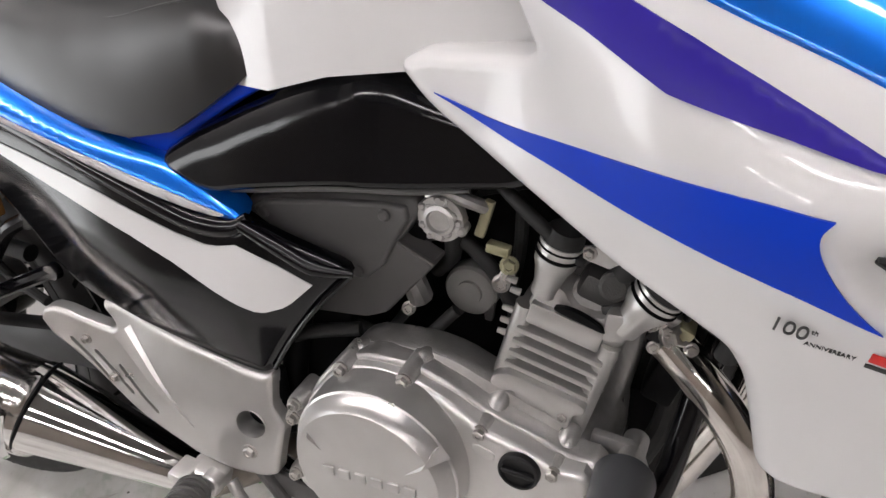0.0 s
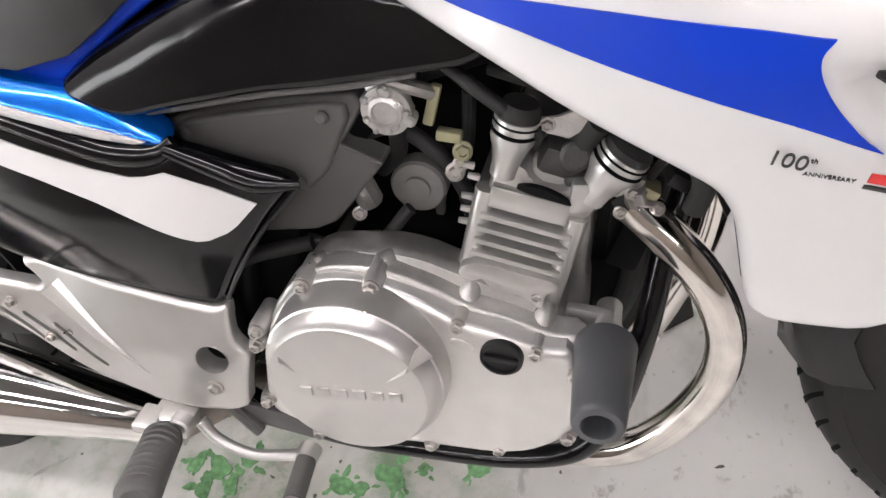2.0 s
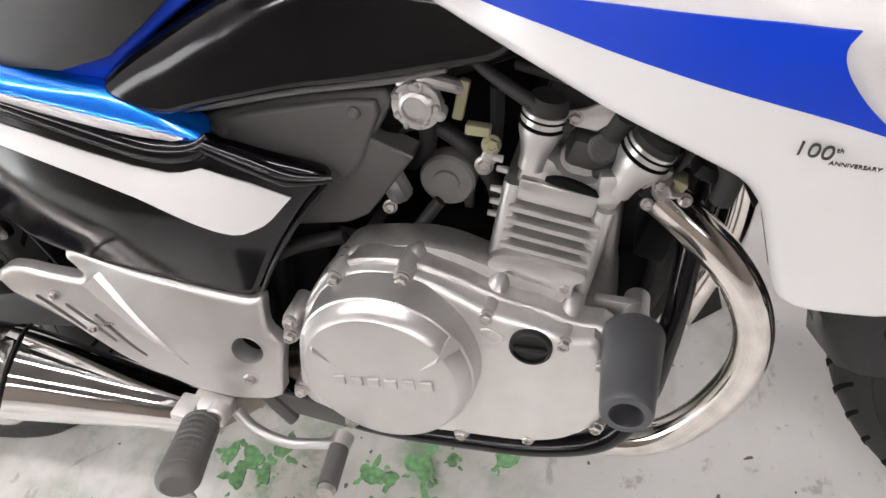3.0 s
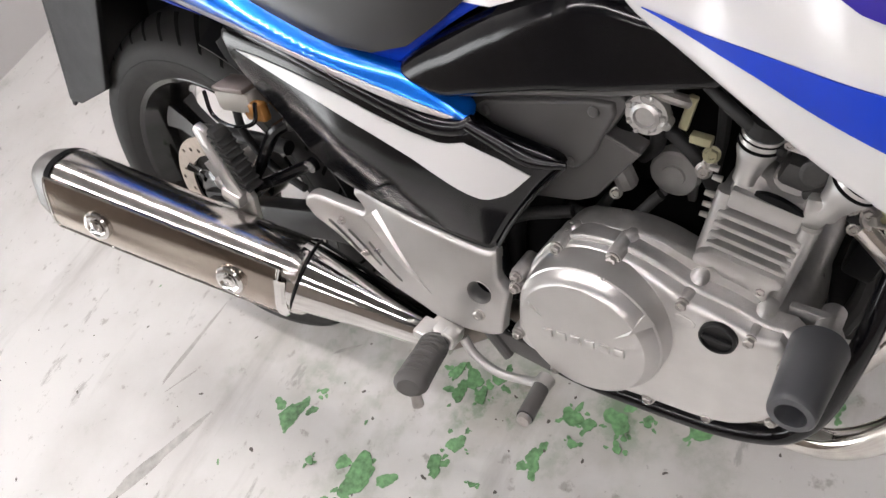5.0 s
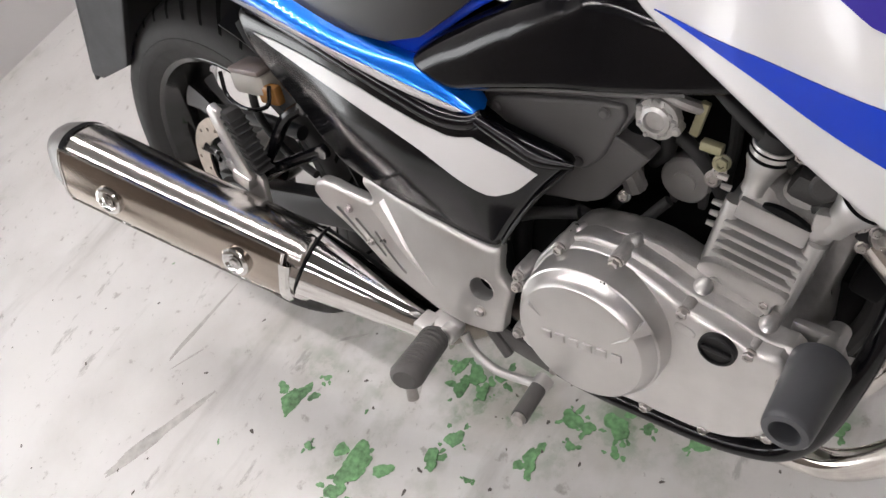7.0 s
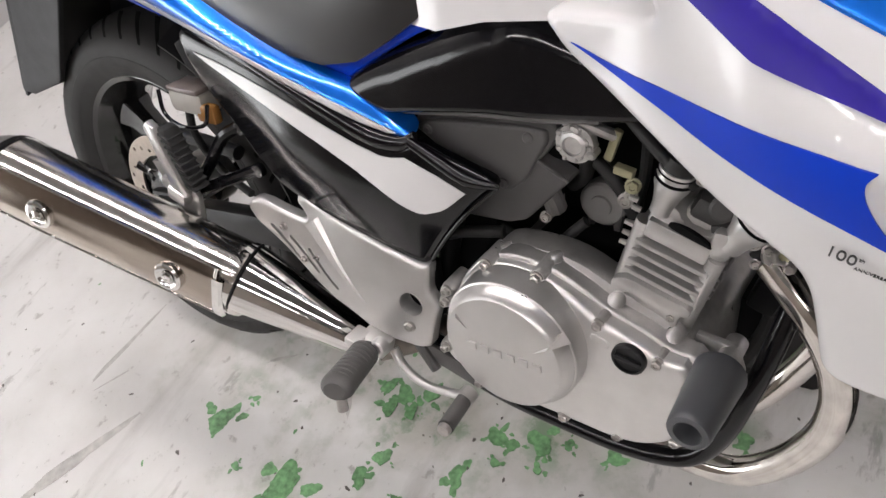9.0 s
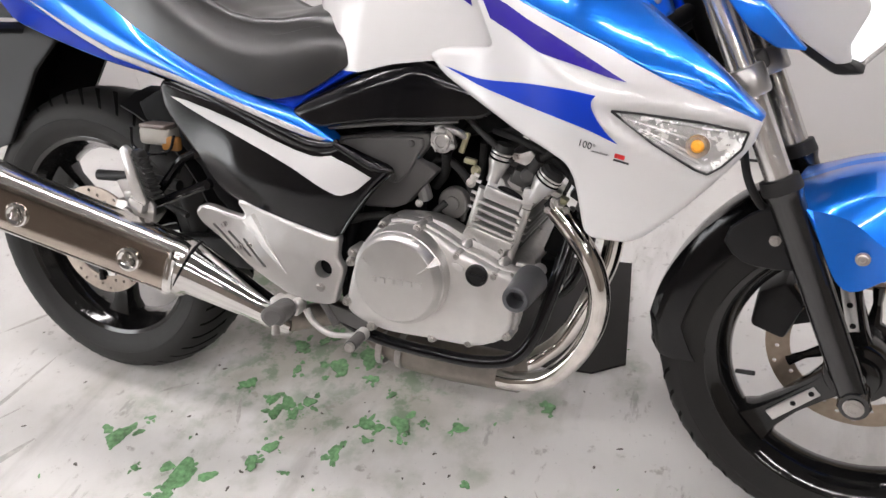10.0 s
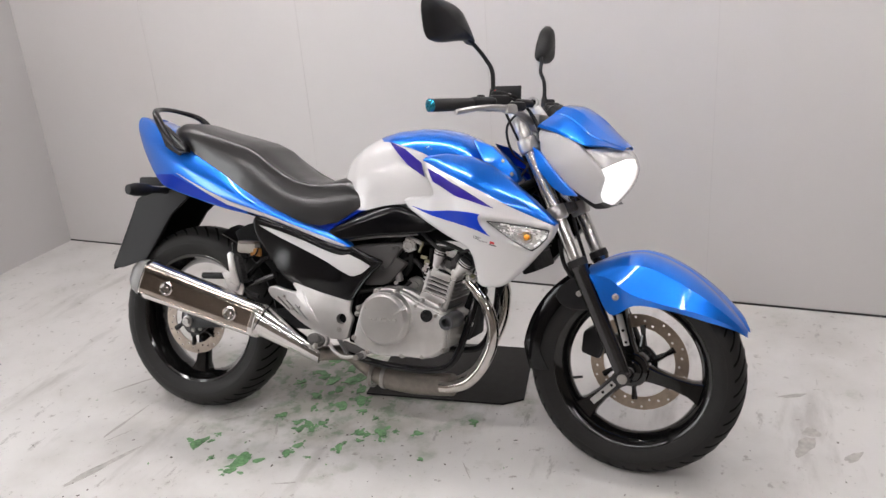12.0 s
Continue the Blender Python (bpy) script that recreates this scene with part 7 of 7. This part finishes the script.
# handlebar and controls
for sg in (-1, 1):
    bar = part("handlebar", tube_bm([(1.150, 0, 0.985), (1.150, sg * 0.05, 0.985), (1.155, sg * 0.10, 0.990), (1.135, sg * 0.17, 1.015), (1.10, sg * 0.24, 1.027), (0.995, sg * 0.375, 1.019)], 0.011, 16), STEEL, bike, "steel handlebar half", S)
    part("grip", tube_bm([(1.066, sg * 0.284, 1.0247), (1.063, sg * 0.288, 1.0245), (1.04, sg * 0.318, 1.0225), (0.997, sg * 0.372, 1.019)], [0.017, 0.0165, 0.0165, 0.017], 20), RUBBER, bar, "black rubber grip", S)
    part("bar_end", lathe_bm([(0, 0.0), (0, 0.0165), (0.010, 0.0175), (0.014, 0.015), (0.014, 0.006), (0.012, 0.005), (0.012, 0)], (0.998, sg * 0.372, 1.019), (-0.62, sg * 0.78, -0.03), 24), TEAL, bar, "teal anodised bar end", S)
    part("switch_box", bm_join(box_bm((0.045, 0.05, 0.042), (1.112, sg * 0.212, 1.030), 0.009, (0, 0, sg * 38)), box_bm((0.040, 0.074, 0.037), (1.086, sg * 0.256, 1.026), 0.012, (0, 0, sg * 38), 3), box_bm((0.012, 0.020, 0.010), (1.074, sg * 0.243, 1.046), 0.003, (0, 0, sg * 38)), box_bm((0.03, 0.02, 0.02), (1.105, sg * 0.215, 1.052), 0.005, (0, 0, sg * 38))), SATIN, bar, "black switch housing", S)
    part("lever", bm_join(tube_bm([(1.150, sg * 0.190, 1.014), (1.128, sg * 0.222, 1.017), (1.106, sg * 0.262, 1.017), (1.083, sg * 0.302, 1.012), (1.058, sg * 0.345, 1.003)], [0.009, 0.0075, 0.0062, 0.0056, 0.0060], 12, squash=1.3), lathe_bm([(-0.0075, 0), (-0.005, 0.006), (0, 0.0078), (0.005, 0.006), (0.0075, 0)], (1.056, sg * 0.348, 1.002), (-0.5, sg * 0.86, -0.1), 14)), SILVER, bar, "silver lever", S)
    part("lever_perch", box_bm((0.034, 0.034, 0.026), (1.140, sg * 0.200, 1.015), 0.007, (0, 0, sg * 35)), SILVER, bar, "silver lever perch", S)
    part("lever_mount", bm_join(box_bm((0.04, 0.04, 0.026), (1.150, sg * 0.178, 1.022), 0.009, (0, 0, sg * 30)), box_bm((0.030, 0.055, 0.020), (1.160, sg * 0.145, 1.032), 0.007, (0, 12, sg * 15))), SATIN, bar, "black lever mount", S)
part("start_switch", box_bm((0.010, 0.012, 0.008), (1.095, -0.205, 1.062), 0.002), RED, bike, "red stop switch", S)
part("bar_clamp", bm_join(box_bm((0.05, 0.13, 0.05), (1.150, 0, 0.982), 0.010), tube_bm([(1.145, -0.045, 0.97), (1.163, -0.045, 0.93)], 0.016, 14), tube_bm([(1.145, 0.045, 0.97), (1.163, 0.045, 0.93)], 0.016, 14)), SILVER, bike, "silver bar clamp", S)
part("meter_panel", bm_join(box_bm((0.04, 0.15, 0.07), (1.222, 0, 0.998), 0.016, (0, -35, 0)), box_bm((0.012, 0.12, 0.05), (1.202, 0, 1.010), 0.006, (0, -35, 0))), SATIN, bike, "black instrument panel", S)
part("switch_bracket", box_bm((0.085, 0.008, 0.042), (1.05, 0.0, 1.070), 0.003, (0, 0, 0)), SATIN, bike, "flat black holder plate on the handlebar", S)
for sg in (-1, 1):
    riser = part("bar_riser", tube_bm([fork_point(sg * 0.105, 0.195), fork_point(sg * 0.105, 0.25), (1.124, sg * 0.102, 0.995), (1.100, sg * 0.097, 1.030)], [0.021, 0.0190, 0.0185, 0.0170], 20), ALU, bike, "silver cast handlebar riser", S)
    part("riser_ring", lathe_bm([(-0.012, 0.0), (-0.012, 0.017), (0.012, 0.017), (0.013, 0.015), (0.011, 0.0105), (0.006, 0.010), (0.006, 0)], (1.094, sg * 0.095, 1.045), (0.15, -1, 0.1), 24), SILVER, riser, "", S)
    part("riser_bolt", lathe_bm([(0.0, 0.0098), (0.0075, 0.0098), (0.0080, 0.0)], (1.094, sg * 0.095, 1.045), (0.15, -1, 0.1), 18), DARK, riser, "", S)
part("ignition_lock", lathe_bm([(0, 0), (0, 0.020), (0.02, 0.020), (0.022, 0.016), (0.016, 0.014), (0.016, 0)], (1.190, 0.02, 0.995), (-0.5, -0.5, 0.6), 24), SILVER, bike, "silver ignition lock ring", S)
for pth in ([(1.16, -0.15, 1.02), (1.10, -0.12, 0.97), (1.10, -0.08, 0.90), (1.14, -0.05, 0.86)], [(1.12, -0.20, 1.02), (1.13, -0.12, 0.94), (1.15, -0.07, 0.88), (1.10, -0.06, 0.80)], [(1.12, 0.20, 1.02), (1.13, 0.10, 0.94), (1.15, 0.05, 0.86)], [(1.17, -0.15, 1.02), (1.19, -0.10, 0.95), (1.20, -0.08, 0.88)], [(1.10, -0.21, 1.04), (1.12, -0.15, 1.045), (1.15, -0.10, 1.02), (1.175, -0.07, 0.96), (1.185, -0.06, 0.90)], [(1.115, -0.20, 1.05), (1.13, -0.14, 1.05), (1.165, -0.09, 1.00), (1.19, -0.08, 0.94)], [(1.10, -0.20, 1.06), (1.10, -0.14, 1.06), (1.13, -0.08, 1.035), (1.17, -0.05, 0.97)]):
    part("cable", tube_bm(pth, 0.0035, 8), RUBBER, bike, "black control cable", S)

# mirrors
def mirror(sg, stem, corners, tilt):
    ob = part("mirror", tube_bm(stem, [0.006, 0.006, 0.0055, 0.0055, 0.006], 12), SATIN, bike, "black rear-view mirror on a bent stalk", S)
    part("mirror_boot", tube_bm([stem[0], tuple(np.array(stem[0]) * 0.6 + np.array(stem[1]) * 0.4)], [0.011, 0.008], 14), RUBBER, ob, "", S)
    p = chaikin(corners, 2, True, 0.2)
    bm = bmesh.new()
    cen = p.mean(0)
    rows = []
    for k, (sc, dx) in enumerate(((0.94, -0.010), (1.0, -0.004), (0.97, 0.008), (0.80, 0.020), (0.45, 0.028), (0.1, 0.030))):
        rows.append([bm.verts.new(Vector((0, cen[0] + (q[0] - cen[0]) * sc, cen[1] + (q[1] - cen[1]) * sc)) + Vector((tilt[0] + dx + tilt[1] * (q[0] - cen[0]) * sc, 0, 0))) for q in p])
    n = len(p)
    for a, b in zip(rows[:-1], rows[1:]):
        for i in range(n):
            bm.faces.new((a[i], a[(i + 1) % n], b[(i + 1) % n], b[i]))
    bm.faces.new(rows[-1])
    bm.faces.new(rows[0][::-1])
    part("mirror_shell", bm, SATIN, ob, "black mirror shell", S, 40)
    g = bmesh.new()
    g.faces.new([g.verts.new((tilt[0] - 0.0115 + tilt[1] * (q[0] - cen[0]) * 0.9, cen[0] + (q[0] - cen[0]) * 0.9, cen[1] + (q[1] - cen[1]) * 0.9)) for q in p])
    part("mirror_glass", g, MIRROR, ob, "mirror glass", S)


mirror(-1, [(1.092, -0.205, 1.040), (1.090, -0.206, 1.11), (1.074, -0.215, 1.145), (1.06, -0.25, 1.175), (1.045, -0.29, 1.20)], [(-0.48, 1.268), (-0.46, 1.175), (-0.40, 1.168), (-0.275, 1.190), (-0.235, 1.175), (-0.27, 1.215), (-0.325, 1.268), (-0.43, 1.276)], (1.035, 0.10))
mirror(1, [(1.090, 0.205, 1.040), (1.088, 0.206, 1.11), (1.072, 0.215, 1.145), (1.06, 0.25, 1.175), (1.045, 0.29, 1.20)], [(0.405, 1.295), (0.41, 1.21), (0.38, 1.185), (0.295, 1.188), (0.275, 1.20), (0.292, 1.245), (0.330, 1.295), (0.375, 1.315)], (1.035, 0.0))
